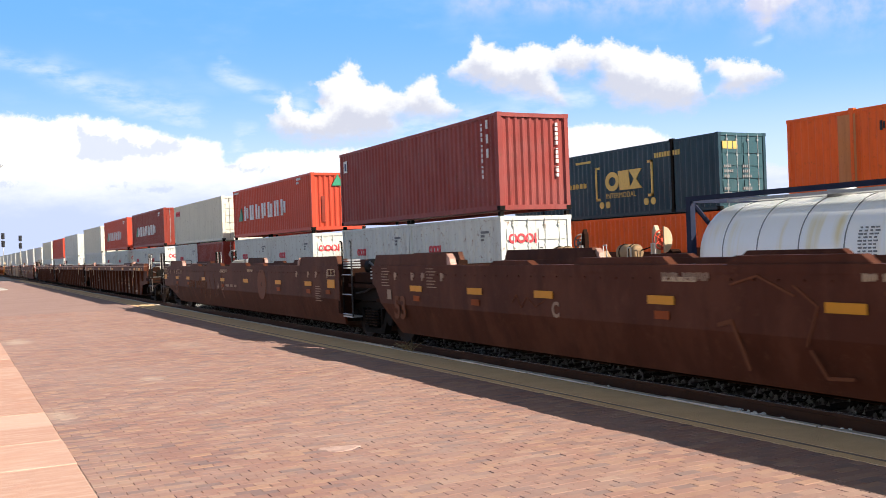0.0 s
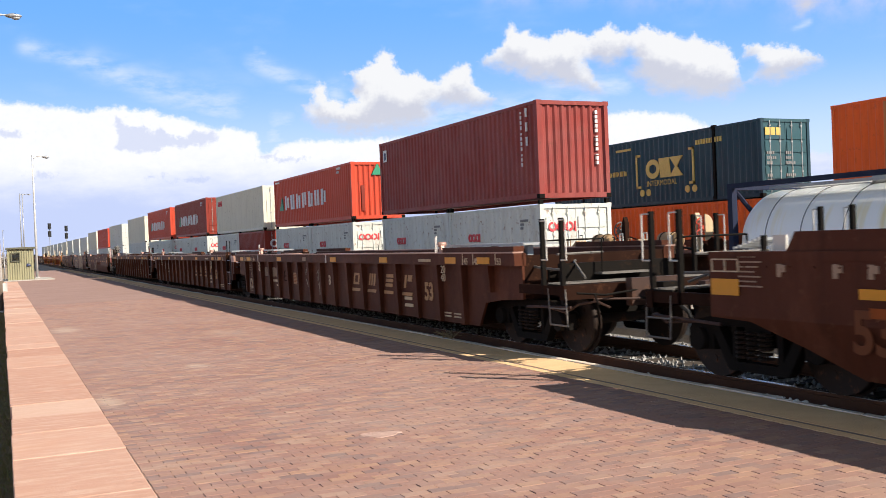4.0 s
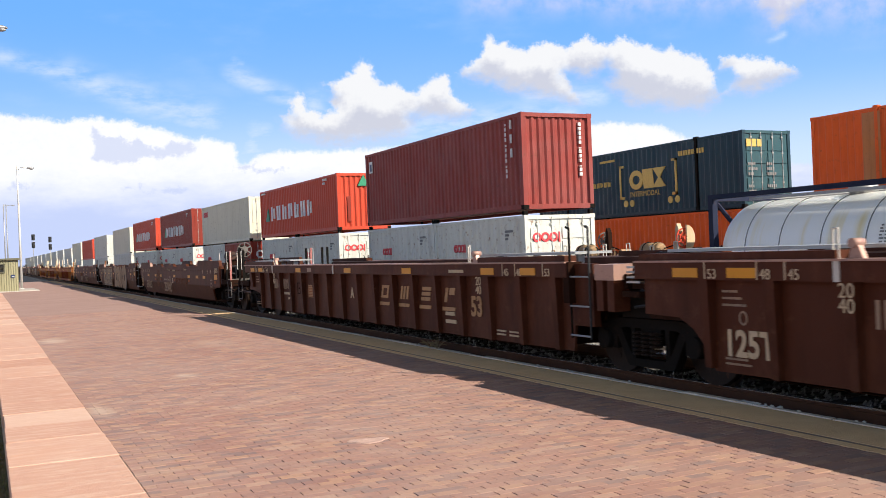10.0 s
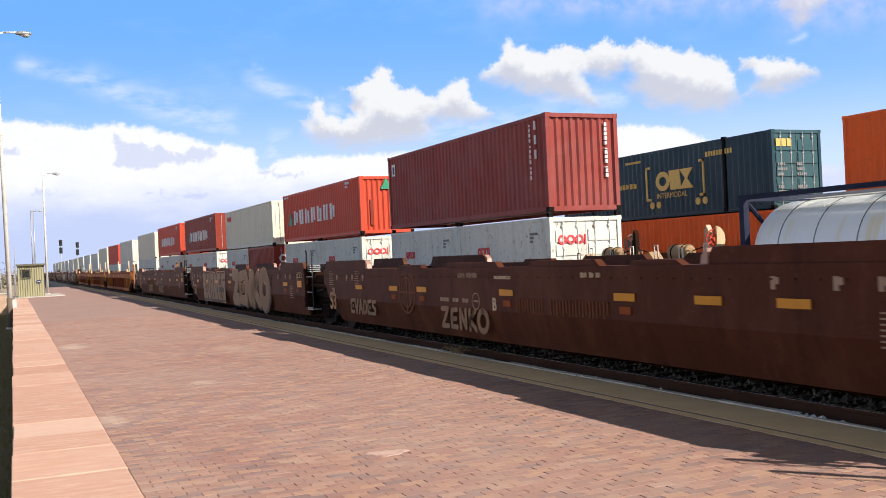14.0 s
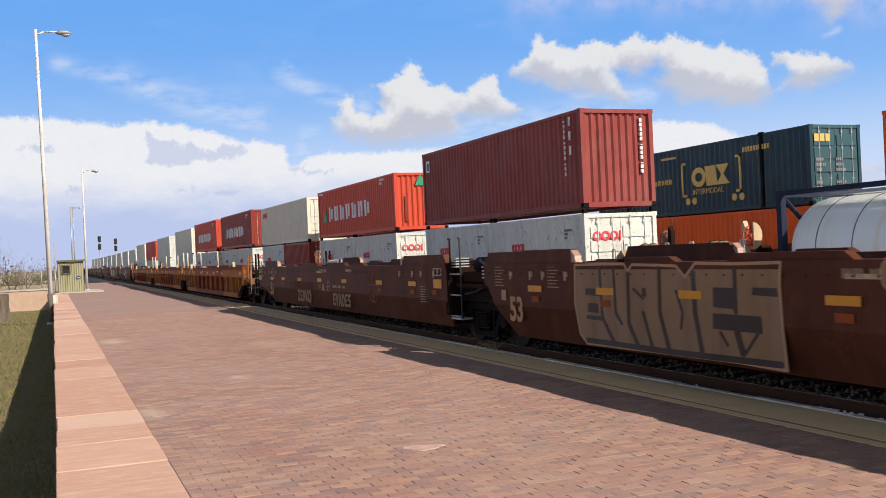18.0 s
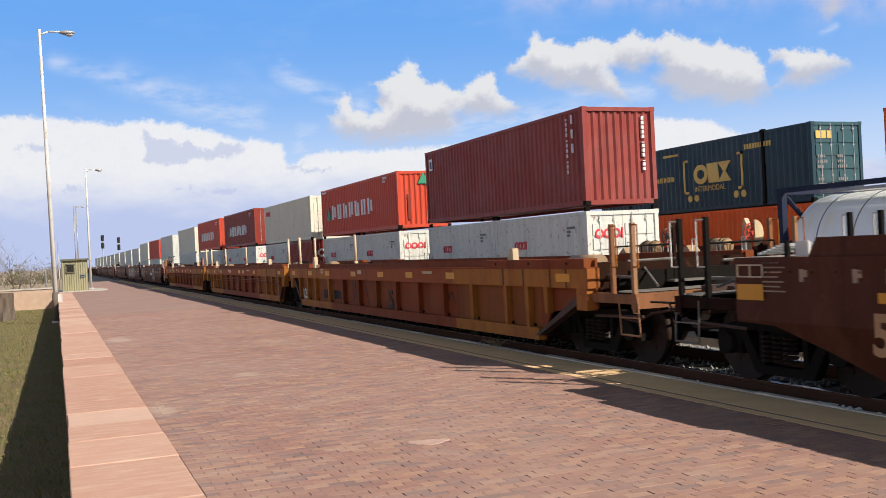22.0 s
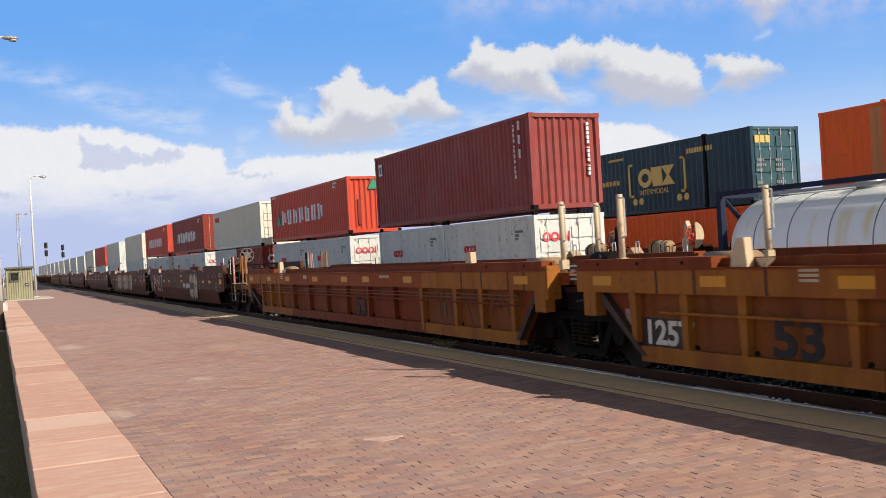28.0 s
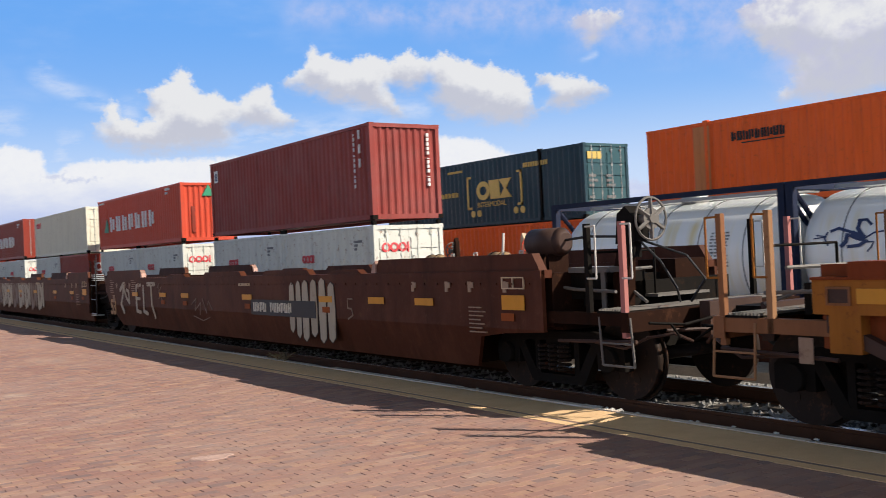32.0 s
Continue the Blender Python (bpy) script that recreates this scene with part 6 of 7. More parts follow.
        if n == 0:
            bubble(u, 8.75, .35, .9, "emblem", [([(0, .55), (.2, .6), (.45, .1)], .05), ([(.2, 1.0), (.6, 1.1), (1.1, .9)], .025), ([(1.3, .35), (1.5, .1), (1.8, .12)], .035), ([(1.1, 1.0), (1.4, .8), (1.25, .4)], .025), ([(2.2, .95), (2.5, 1.05), (2.3, .5), (2.5, .1)], .04)], False)
            bubble(u, 12.8, .75, .3, "emblem", [([(0, .6), (.4, 1.0), (.8, .4), (1.3, .9), (2.0, .5), (2.8, .8)], .025)], False)
        if n == 11:
            # worn piece at the far end: a hooked curl, two blocky letters, drips
            bubble(u, 18.2, .58, .78, "graffiti_pale", [([(.1, .75), (.55, .98), (.35, .55), (.15, .3), (.45, .05)], .13), ([(.5, .8), (.75, .5), (1.05, .35), (1.0, .7), (.8, .75)], .1)], False)
            bubble(u, 16.85, .60, .72, "graffiti_pale", [([(.1, .9), (.05, .5), (.1, .1), (.5, .06)], .12), ([(.1, .5), (.45, .5)], .1), ([(.1, .93), (.55, .95)], .1), ([(.85, .92), (.85, .1), (1.25, .03)], .12), ([(1.3, .98), (2.0, .98)], .14), ([(1.65, .95), (1.7, .3), (2.0, -.06)], .12)], False)
            bubble(u, 15.2, .8, .35, "graffiti_faint", [([(0, 1.2), (.4, 1.5), (.3, .9), (.8, 1.3)], .05), ([(.2, .5), (.7, .7), (1.0, .3)], .05)], False)
            bubble(u, 13.0, .65, .4, "graffiti_faint", [([(0, .6), (.7, .9), (.5, .3), (1.3, .7), (1.2, .1)], .06), ([(1.6, .9), (2.1, .2), (2.4, .8), (2.9, .4)], .05), ([(.3, 0), (1.6, -.2), (2.6, 0)], .04)], False)
            # tall fat fingers side by side
            for q, (y0, z0, z1, w) in enumerate(((8.18, .50, 1.33, .17), (7.93, .42, 1.36, .16), (7.68, .38, 1.37, .2), (7.38, .46, 1.38, .2), (7.08, .38, 1.40, .2), (6.78, .40, 1.33, .2))):
                top, low = [(-w * .45, z1 - .07), (0, z1), (w * .45, z1 - .05)], [(w * .62, .9), (w * .5, z0 + .08), (0, z0), (-w * .5, z0 + .06), (-w * .62, .9)]
                for grow, mname, lift in ((1.18, "graffiti_line", .004), (1.0, "graffiti_pale", .009)):
                    bm = B()
                    prism(bm, [(y0 - a * grow, .88 + (z - .88) * (1 + (grow - 1) * .18)) for a, z in top + low], "x", FACE - lift, FACE + .002)
                    part("graffiti" if grow == 1 else "graffiti_outline", bm, M[mname], u)
            plate("number_panel", FACE - .013, 7.3, 9.86, .76, 1.03, M["black"], u, "black number panel")
            strokes(u, FACE - .021, 9.74, .82, .165, [q for k in (0, 1, 2, 3, 5, 6, 7, 8, 9, 10) for q in ((k * .88, k * .88 + .22, 0, 1), (k * .88 + .45, k * .88 + .64, .1 * (k % 3), 1 - .12 * (k % 2)), (k * .88 + .22, k * .88 + .45, .42 * (k % 3), .42 * (k % 3) + .16))], M["white_letter"], "number_mark")
            bubble(u, 6.32, .78, .3, "graffiti_faint", [([(.7, 1.0), (.2, 1.0), (.2, .55), (.6, .5), (.7, .2), (.2, .0)], .08)], False)
        if n in (5, 7):
            em, ey = B(), 14.13 if n == 5 else 4.8
            for q in range(20):
                a0, a1 = 2 * math.pi * q / 20, 2 * math.pi * (q + 1) / 20
                for r0, r1 in ((.41, .37), (.3, .27)):
                    prism(em, [(ey + r * math.cos(a), 1.0 + r * math.sin(a)) for r, a in ((r0, a0), (r0, a1), (r1, a1), (r1, a0))], "x", FACE - .002, FACE + .003)
            box(em, FACE - .0025, FACE + .003, ey - .4, ey + .4, .98, 1.02)
            box(em, FACE - .0022, FACE + .003, ey - .03, ey + .03, .6, 1.4)
            part("emblem", em, M["emblem"], u, "faded round emblem")
        if n == 6:
            fat = [(p, w * f) for (p, w), f in ((shift(Z_SHAPE, .12, 1.1), 1.4), (shift(E_SHAPE, 1.15, 1.0), 1.2), (shift(N_SHAPE, 2.05, 1.1), 1.4), (shift(K_SHAPE, 3.1, 1.25), 1.4), (shift(O_SHAPE, 4.3, 1.0), 1.5))]
            bubble(u, 8.98, .37, .93, "graffiti_line", [(p, w * 1.12) for p, w in fat], False)
            bubble(u, 9.1, .43, .93, "graffiti_edge", [(p, w + .05) for p, w in fat], False, FACE - .005)
            bubble(u, 9.1, .43, .93, "graffiti", fat, False, FACE - .01)
            # block piece: one pale field cut into letters by dark strokes and blocks
            rim = [(14.63, 1.42), (14.0, 1.43), (13.36, 1.43), (13.28, 1.34), (13.17, 1.42), (12.56, 1.41), (12.23, 1.40), (12.07, 1.27), (11.86, 1.43), (11.2, 1.42), (10.45, 1.43), (10.48, 1.24), (10.46, .73), (10.42, .34), (11.2, .36), (14.36, .34), (14.55, .46), (14.67, .89)]
            bm = B()
            prism(bm, rim, "x", FACE - .006, FACE + .002)
            part("graffiti", bm, M["graffiti"], u, "tan block graffiti")
            bubble(u, 0, 0, 1, "graffiti_edge", [([(-y, z) for y, z in rim + rim[:1]], .035)], False, FACE - .003)
            bubble(u, -.25, 0, 1, "graffiti_line", [([(-y, z) for y, z in p], w) for p, w in (
                ([(14.22, 1.38), (14.19, .71), (13.92, .40)], .055), ([(13.87, 1.38), (13.85, .79), (13.72, .66)], .05), ([(13.53, 1.30), (13.55, .67), (13.36, .40)], .065), ([(13.41, 1.11), (13.2, 1.0)], .035), ([(13.21, .82), (13.04, .40)], .055),
                ([(12.83, 1.37), (12.85, .84), (12.69, .40)], .065), ([(12.5, 1.1), (12.39, .86), (12.43, .67)], .04), ([(12.16, 1.32), (12.15, .87), (12.05, .43)], .075), ([(11.42, 1.38), (11.43, .9)], .055), ([(11.42, .68), (11.34, .47)], .09),
                ([(11.29, .47), (11.09, .68)], .035), ([(11.7, .66), (11.59, .53)], .035), ([(14.6, .385), (12.6, .375), (10.75, .39)], .07))], False, FACE - .006)
            for y0, y1, z0, z1 in ((13.98, 14.36, 1.0, 1.1), (14.04, 14.31, .77, .9), (13.95, 14.35, .67, .73), (12.88, 12.97, 1.02, 1.13), (11.2, 11.56, .93, 1.16), (10.77, 11.58, .69, .87), (10.51, 10.9, 1.08, 1.17)):
                bm = B()
                prism(bm, [(y0, z0), (y1, z0 + .01), (y1 - .01, z1), (y0 + .01, z1)], "x", FACE - .012, FACE - .004)
                part("graffiti_block", bm, M["graffiti_line"], u)
            bubble(u, 3.85, .4, .14, "emblem", [([(.3 + .4 * (q % 2), 7 - q), (.8, 6.6 - q), (.4, 6.3 - q)], .18) for q in range(7)], False)
    elif style == "ribbed":
        L = LENGTHS["ribbed"][k]
        a, b = (1.75 if k == 0 else 1.12), L - (1.75 if k == 2 else .4)
        last = L - (1.57 if k < 2 else 2.35)

        def pc(j):
            """Middle of the panel j, counted from the far end."""
            return last - .49 - .977 * j
        x = PANEL - .006
        if k < 2:
            text_on(u, "125T", pc(0) + .30, .46, .385, x=x)
            ringm = B()
            round_o(ringm, PANEL + .004, pc(0), .86, .06, .075, .016)
            part("round_mark", ringm, M["letter_dim"], u)
        strokes(u, PANEL, pc(0) + .3, .98, .04, [(q * 1.5, q * 1.5 + 1.1, r * 1.8, r * 1.8 + .6) for r in range(3) for q in range(6 - r)], M["letter_dim"], "stencil_mark")
        strokes(u, PANEL, pc(0) + .28, .36, .03, [(q * 1.6, q * 1.6 + 1.2, r * 1.8, r * 1.8 + .7) for r in range(2) for q in range(8 - r)], M["letter_dim"], "stencil_mark")
        number_mark(u, pc(2) + .28, .84, 3, .26, "letter_dim", PANEL)
        number_mark(u, pc(3) + .38, .84, 5, .26, "letter_dim", PANEL)
        strokes(u, PANEL, pc(3) + .35, .7, .06, [(0, 2, 0, 1), (2.6, 4.6, 0, 1), (5.2, 10, 0, 1), (6, 10, -2, -1.2)], M["letter"], "stencil_mark")
        bm = B()
        for z0, z1, y0, y1 in ((.74, .76, -.13, .13), (1.0, 1.02, -.13, .13), (.74, 1.02, -.13, -.11), (.74, 1.02, .11, .13), (.86, .9, -.03, .03)):
            box(bm, PANEL - .006, PANEL + .01, pc(4) + y0, pc(4) + y1, z0, z1)
        part("square_mark", bm, M["brown_dark"], u)
        plate("placard", PANEL, pc(5) - .2, pc(5) + .2, .68, .98, M["tan_letter"], u, "tan worn placard with fine lines")
        strokes(u, PANEL - .006, pc(5) + .18, .7, .04, [(0, 9, r * .95, r * .95 + .3) for r in range(7)], M["chord_ochre"], "stencil_mark", t=.004)
        text_on(u, {2: "B", 3: "C"}.get(n, "A"), pc(8) + .1, .75, .31, x=x)
        for q in range(4):
            slanted_marks(u, pc(10 + q) + .30, .8, 1, .40, 1.0, PANEL, q)
        strokes(u, PANEL, pc(13) + .25, .45, .05, [(0, 8, 0, 1.2), (0, 7, 2.6, 3.8)], M["letter"], "stencil_mark")
        text_on(u, "53", pc(14) + .26, .62, .44, "tan_letter", x)
        strokes(u, PANEL, pc(15) + .38, .36, .03, [(0, 9, r * 1.8, r * 1.8 + .8) for r in range(2)] + [(13, 22, r * 1.8, r * 1.8 + .8) for r in range(2)], M["letter"], "stencil_mark")
        for yy in (b - 3.06, L * .52):
            boxes("chord_plate", [(-HW - .01, -HW + .02, yy, yy + .07, TOP - .19, TOP + .02)], M["white_rail"], u, "pale chord plate")
        if k == 0:
            bubble(u, 13.0, .5, .3, "graffiti_pale", [([(0, 1.5), (.3, 2.1), (.5, 1.3), (.9, 1.5), (.8, .9), (1.3, .7)], .06), ([(.9, .9), (1.3, .2), (1.5, .7), (1.0, .6)], .06), ([(.1, 1.1), (.5, .5)], .05)], False, PANEL)
            bubble(u, 12.05, .45, .3, "graffiti_pale", [([(0, 1.8), (.6, 2.2), (.2, 1.2), (.9, 1.8), (.5, .6), (1.2, 1.5), (.9, .2), (1.5, 1.1)], .06), ([(.1, 1.5), (1.5, 1.6), (.3, .9), (1.4, .8)], .05), ([(.7, 2.2), (.6, .1)], .05)], False, PANEL)
    else:
        if n > 10:
            continue
        L = LENGTHS["ochre"][k]
        x = PANEL - .006
        if k < 2:
            plate("number_panel", PANEL - .002, L - 2.56, L - 1.7, .40, .75, M["graffiti_line"], u, "dark panel behind the load limit")
            text_on(u, "125T", L - 1.74, .44, .40, "white_letter", x - .006, 1.12)
        text_on(u, "53", {0: 10.84, 1: 14.6, 2: 8.89}[k], .43, .56, "black_letter", x, 1.3)
        if k == 0:
            number_mark(u, L - 4.24, .5, 4, .24, "black_letter", PANEL)
            number_mark(u, L - 5.3, .5, 4, .24, "black_letter", PANEL)
        plate("placard", PANEL, L - 1.5, L - 1.36, .62, .84, M["letter_dim"], u, "small worn placard")

        def pc(j):
            return L - 3.4 - j * 1.43
        bubble(u, {0: pc(7), 1: pc(9), 2: 2.3}[k], .62, .3, "graffiti_line", [([(0, 0), (.5, 1.0), (.9, .4), (1.4, .9), (2.0, .1)], .07)], False, PANEL)
        bubble(u, {0: pc(3) + .6, 1: pc(6), 2: 4.4}[k], .45, .3, "graffiti_line", [([(0, 2.2), (.4, .2), (.9, 1.9), (1.2, .3), (.4, .1)], .07), ([(1.6, 1.9), (1.9, .2), (2.6, .3)], .08), ([(3.0, 1.6), (5.0, 1.7)], .07), ([(3.2, 1.2), (4.9, 1.25)], .07), ([(3.4, 2.3), (4.6, 0)], .07)], False, PANEL)



# ---- gear seen between the standing loads ----
def end_gear(y, s, colour, red=False):
    t = thing("car_end", "rusty brown car end with brake wheel, reservoir and handrails", "rail car end", pose(BX + 1.22, y, -0.28), group="standing car ends")
    boxes("deck", [(-1.35, 1.35, -.1, 2.6, 1.42, 1.5)], M["brown_dark"], t)
    boxes("underframe", [(-.9, .9, .0, 2.5, .7, 1.42)], M["brown_dark"], t)
    truck(t, 1.25)
    bm = B()
    for y0, y1, r0, r1 in ((1.0, 1.07, .12, .2), (1.07, 1.62, .2, .2), (1.62, 1.69, .2, .12)):
        tube(bm, (-.95, y0, 1.8), (-.95, y1, 1.8), r0, 18, r1)
    part("air_reservoir", bm, M[colour], t, "tan rusty air reservoir")
    for yy in (1.15, 1.5):
        bm = B()
        ring(bm, (-.95, yy, 1.8), "y", .205, .014, 18)
        box(bm, -.98, -.92, yy - .03, yy + .03, 1.5, 1.62)
        part("strap", bm, M["steel_dark"], t)
    bm = B()
    c = (-.9, .25 if red else .6, 2.08)
    ring(bm, c, "y", .22, .018, 24)
    ring(bm, c, "y", .12, .016, 16)
    for k in range(6):
        a = math.pi * k / 3
        tube(bm, c, (c[0] + .21 * math.sin(a), c[1], c[2] + .21 * math.cos(a)), .016, 5)
    tube(bm, (c[0], c[1] - .05, 2.08), (c[0], c[1] + .15, 2.08), .05, 10)
    part("brake_wheel", bm, M["hy_red" if red else "wheel_grey"], t, "spoked hand brake wheel")
    if red:
        bm = B()
        prism(bm, [(c[0] + .02 + .24 * math.sin(q * .393), c[2] + .3 * math.cos(q * .393)) for q in range(9)], "y", c[1] - .08, c[1] - .04)
        part("wheel_guard", bm, M["pale_pipe"], t, "cream half-round wheel guard")
    bm = B()
    prism(bm, [(.32, 1.5), (.52, 1.5), (.46, 2.3), (.4, 2.42), (.34, 2.3)], "x", -.98, -.86)
    part("brake_stand", bm, M["letter" if red else "brown_dark"], t)
    for x0, y0, y1, z1 in ((-.5, .35, .6, 1.85), (-.3, .8, 1.05, 1.7), (-1.2, 1.85, 2.1, 1.64)):
        bm = B()
        prism(bm, [(y0, 1.5), (y1, 1.5), (y1 - .04, z1 - .06), (y1 - .1, z1), (y0 + .06, z1), (y0, z1 - .06)], "x", x0, x0 + .26)
        part("valve_box", bm, M["brown_dark"], t)
    bm = B()
    prism(bm, [(1.95, 1.5), (2.5, 1.5), (2.42, 1.7), (2.2, 1.86), (2.05, 1.7)], "x", -1.25, -.95)
    part("tool_box", bm, M[colour], t)
    bm = B()
    pipe(bm, [(-1.15, .1, 1.55), (-1.1, .7, 1.64), (-.7, .95, 1.62), (-.6, 1.9, 1.6), (-.9, 2.4, 1.62)], .02, 6)
    pipe(bm, [(-.6, .4, 1.85), (-.7, .7, 1.95), (-.9, .98, 1.85)], .016, 6)
    part("brake_pipe", bm, M["steel_dark"], t)
    for y2, h in ((.0, .5), (.62, .35), (.86, .42), (1.78, .5), (2.4, .38)):
        bm = B()
        pipe(bm, [(-1.3, y2, 1.5), (-1.3, y2, 1.5 + h), (-1.3, y2 + .13, 1.5 + h), (-1.3, y2 + .13, 1.5)], .016, 6)
        part("grab_iron", bm, M["white_rail" if h > .4 else "tan_gear"], t)
    return t


end_gear(20.1, 1, "tan_gear")
end_gear(17.35, 1, "tan_gear", True)

# ---- lamps, signals, hut ----
def lamp_post(base, top, arm, r, mat, label):
    t = thing("street_lamp", label, "street lamp", pose(*base), group="platform lamps")
    h = top - base[2]
    bm = B()
    tube(bm, (0, 0, 0), (0, 0, h), r, 14, r * .52)
    part("pole", bm, M[mat], t)
    bm = B()
    tube(bm, (0, 0, 0), (0, 0, .12), r * 1.9, 12)
    part("base", bm, M[mat], t)
    bm = B()
    pipe(bm, [(0, 0, h - .3), (arm * .3, 0, h - .12), (arm * .75, 0, h - .1)], r * .35, 7)
    part("arm", bm, M[mat], t)
    bm = B()
    bmesh.ops.create_uvsphere(bm, u_segments=16, v_segments=8, radius=1, matrix=Matrix.Translation((arm * .98, 0, h - .14)) @ Matrix.Diagonal((arm * .3, arm * .13, arm * .09, 1)))
    part("lamp_head", bm, M["pole_grey"], t, "grey cobra lamp head")
    bm = B()
    bmesh.ops.create_uvsphere(bm, u_segments=14, v_segments=7, radius=1, matrix=Matrix.Translation((arm * 1.06, 0, h - .14 - arm * .07)) @ Matrix.Diagonal((arm * .16, arm * .1, arm * .08, 1)))
    part("lens", bm, M["grey_steel"], t)
    return t


p1 = lamp_post((0.84, 54.0, -1.06, 0, -.75, 0), 14.05, 1.35, .13, "pole_white", "tall lamp post with peeling white paint beside the platform")
bm = B()
box(bm, .1, .32, -.12, .12, .9, 1.5)
part("switch_box", bm, M["pole_white"], p1)
bm = B()
tube(bm, (0, 0, 0), (0, 0, 1.6), .165, 12)
part("stripped_base", bm, M["bark"], p1, "dark stripped foot of the pole")
lamp_post((3.82, 81.0, 0), 9.45, .95, .10, "pole_white", "white lamp post on a concrete pad beside the hut")
lamp_post((5.5, 150.0, -1.25), 10.6, .9, .11, "pole_grey", "far slim grey lamp post")
lamp_post((5.35, 155.0, -1.25), 10.9, .6, .12, "pole_grey", "far slim grey lamp post")
lamp_post((3.55, 190.0, -1.25), 6.5, .2, .10, "pole_grey", "far slim grey steel post")
bm = B()
box(bm, 1.4, 4.7, 75.2, 82, 0.0, .06)
solid("concrete_pad", bm, M["concrete"], "pale concrete pad under the hut and lamp", "pad", kind="structure")


def signal(x, y, top):
    t = thing("rail_signal", "black two-head rail signal on a thin mast", "signal", pose(x, y, -1.25), group="signals")
    h = top + 1.25
    bm = B()
    tube(bm, (0, 0, 0), (0, 0, h), .1, 8)
    part("mast", bm, M["pole_grey"], t)
    for z in (h - .8, h - 3.0):
        bm = B()
        box(bm, -.45, .45, -.3, -.1, z, z + 1.7)
        tube(bm, (0, -.1, z + .85), (0, .12, z + .85), .2, 10)
        part("signal_head", bm, M["black"], t)
        for q in (.35, .85, 1.35):
            bm = B()
            tube(bm, (0, -.62, z + q), (0, -.3, z + q), .19, 10)
            part("hood", bm, M["black"], t)
    return t


signal(17.75, 300, 9.9)
signal(23.3, 315, 9.5)

hut = thing("utility_hut", "small olive corrugated metal hut with a flat roof", "hut", pose(1.66, 75.9, 0.06, 0, 0, -2))
bm = B()
corrugated(bm, 1.74, 2.2, .16, .03, lambda u, v, w: (u, -w, v))
part("front_wall", bm, M["hut"], hut)
bm = B()
corrugated(bm, 2.4, 2.2, .16, .03, lambda u, v, w: (1.74 + w, u, v))
part("side_wall", bm, M["hut"], hut)
bm = B()
corrugated(bm, 2.4, 2.2, .16, .03, lambda u, v, w: (-w * -1, u, v))
part("side_wall", bm, M["hut"], hut)
boxes("rear_wall", [(0, 1.74, 2.36, 2.4, 0, 2.2)], M["hut"], hut)
boxes("roof", [(-.1, 1.84, -.14, 2.5, 2.2, 2.33)], M["hut_dark"], hut)
bm = B()
box(bm, .22, .3, -.06, .02, 1.35, 1.95)
box(bm, .78, .86, -.06, .02, 1.35, 1.95)
box(bm, .22, .86, -.06, .02, 1.9, 1.98)
box(bm, .22, .86, -.06, .02, 1.3, 1.38)
louvre = part("louvre_frame", bm, M["hut_dark"], hut)
for k in range(6):
    bm = B()
    prism(bm, [(-.05, 1.4 + k * .085), (.0, 1.44 + k * .085), (.0, 1.45 + k * .085), (-.05, 1.41 + k * .085)], "x", .3, .78)
    part("slat", bm, M["black"], louvre)
boxes("sign", [(1.24, 1.5, -.05, -.02, .95, 1.15)], M["logo_blue"], hut, "small blue sign")
boxes("sign", [(1.28, 1.46, -.056, -.05, 1.02, 1.05)], M["logo_white"], hut)
# pipes and guard beside the hut
g = thing("pipe_guard", "thin pale pipe guard rail beside the hut", "guard rail", pose(.55, 75.4, 0))
for x in (0, .45, .9):
    bm = B()
    tube(bm, (x, 0, 0), (x, 0, 1.75), .035, 8)
    part("post", bm, M["pole_grey"], g)
bm = B()
tube(bm, (0, 0, 1.7), (.9, 0, 1.7), .03, 8)
part("rail_bar", bm, M["pole_grey"], g)

# ---- garden side: end wall, stump, bare trees, shrubs ----
bm = B()
box(bm, -16, 1.1, 74.4, 74.8, -1.3, .34)
solid("wall_garden", bm, M["wall_tan"], "low tan stucco garden wall", "wall", kind="structure")
bm = B()
box(bm, -16.05, 1.15, 74.34, 74.86, .34, .44)
solid("wall_cap", bm, M["concrete"], "pale cap of the garden wall", "wall cap", kind="structure")
stump = thing("log_stump", "thick dark weathered log standing on the lawn", "stump", pose(-1.85, 60.0, -1.08))
bm = B()
rng = random.Random(2)
rings = []
for j in range(7):
    rings.append([bm.verts.new(((.56 + .05 * math.sin(3 * k + j) + rng.uniform(-.02, .02)) * math.cos(2 * math.pi * k / 20), (.56 + .05 * math.sin(3 * k + j)) * math.sin(2 * math.pi * k / 20), j * .265)) for k in range(20)])
for a, b in zip(rings, rings[1:]):
    for k in range(20):
        bm.faces.new((a[k], a[(k + 1) % 20], b[(k + 1) % 20], b[k]))
bm.faces.new(rings[-1])
part("trunk", bm, M["bark"], stump)


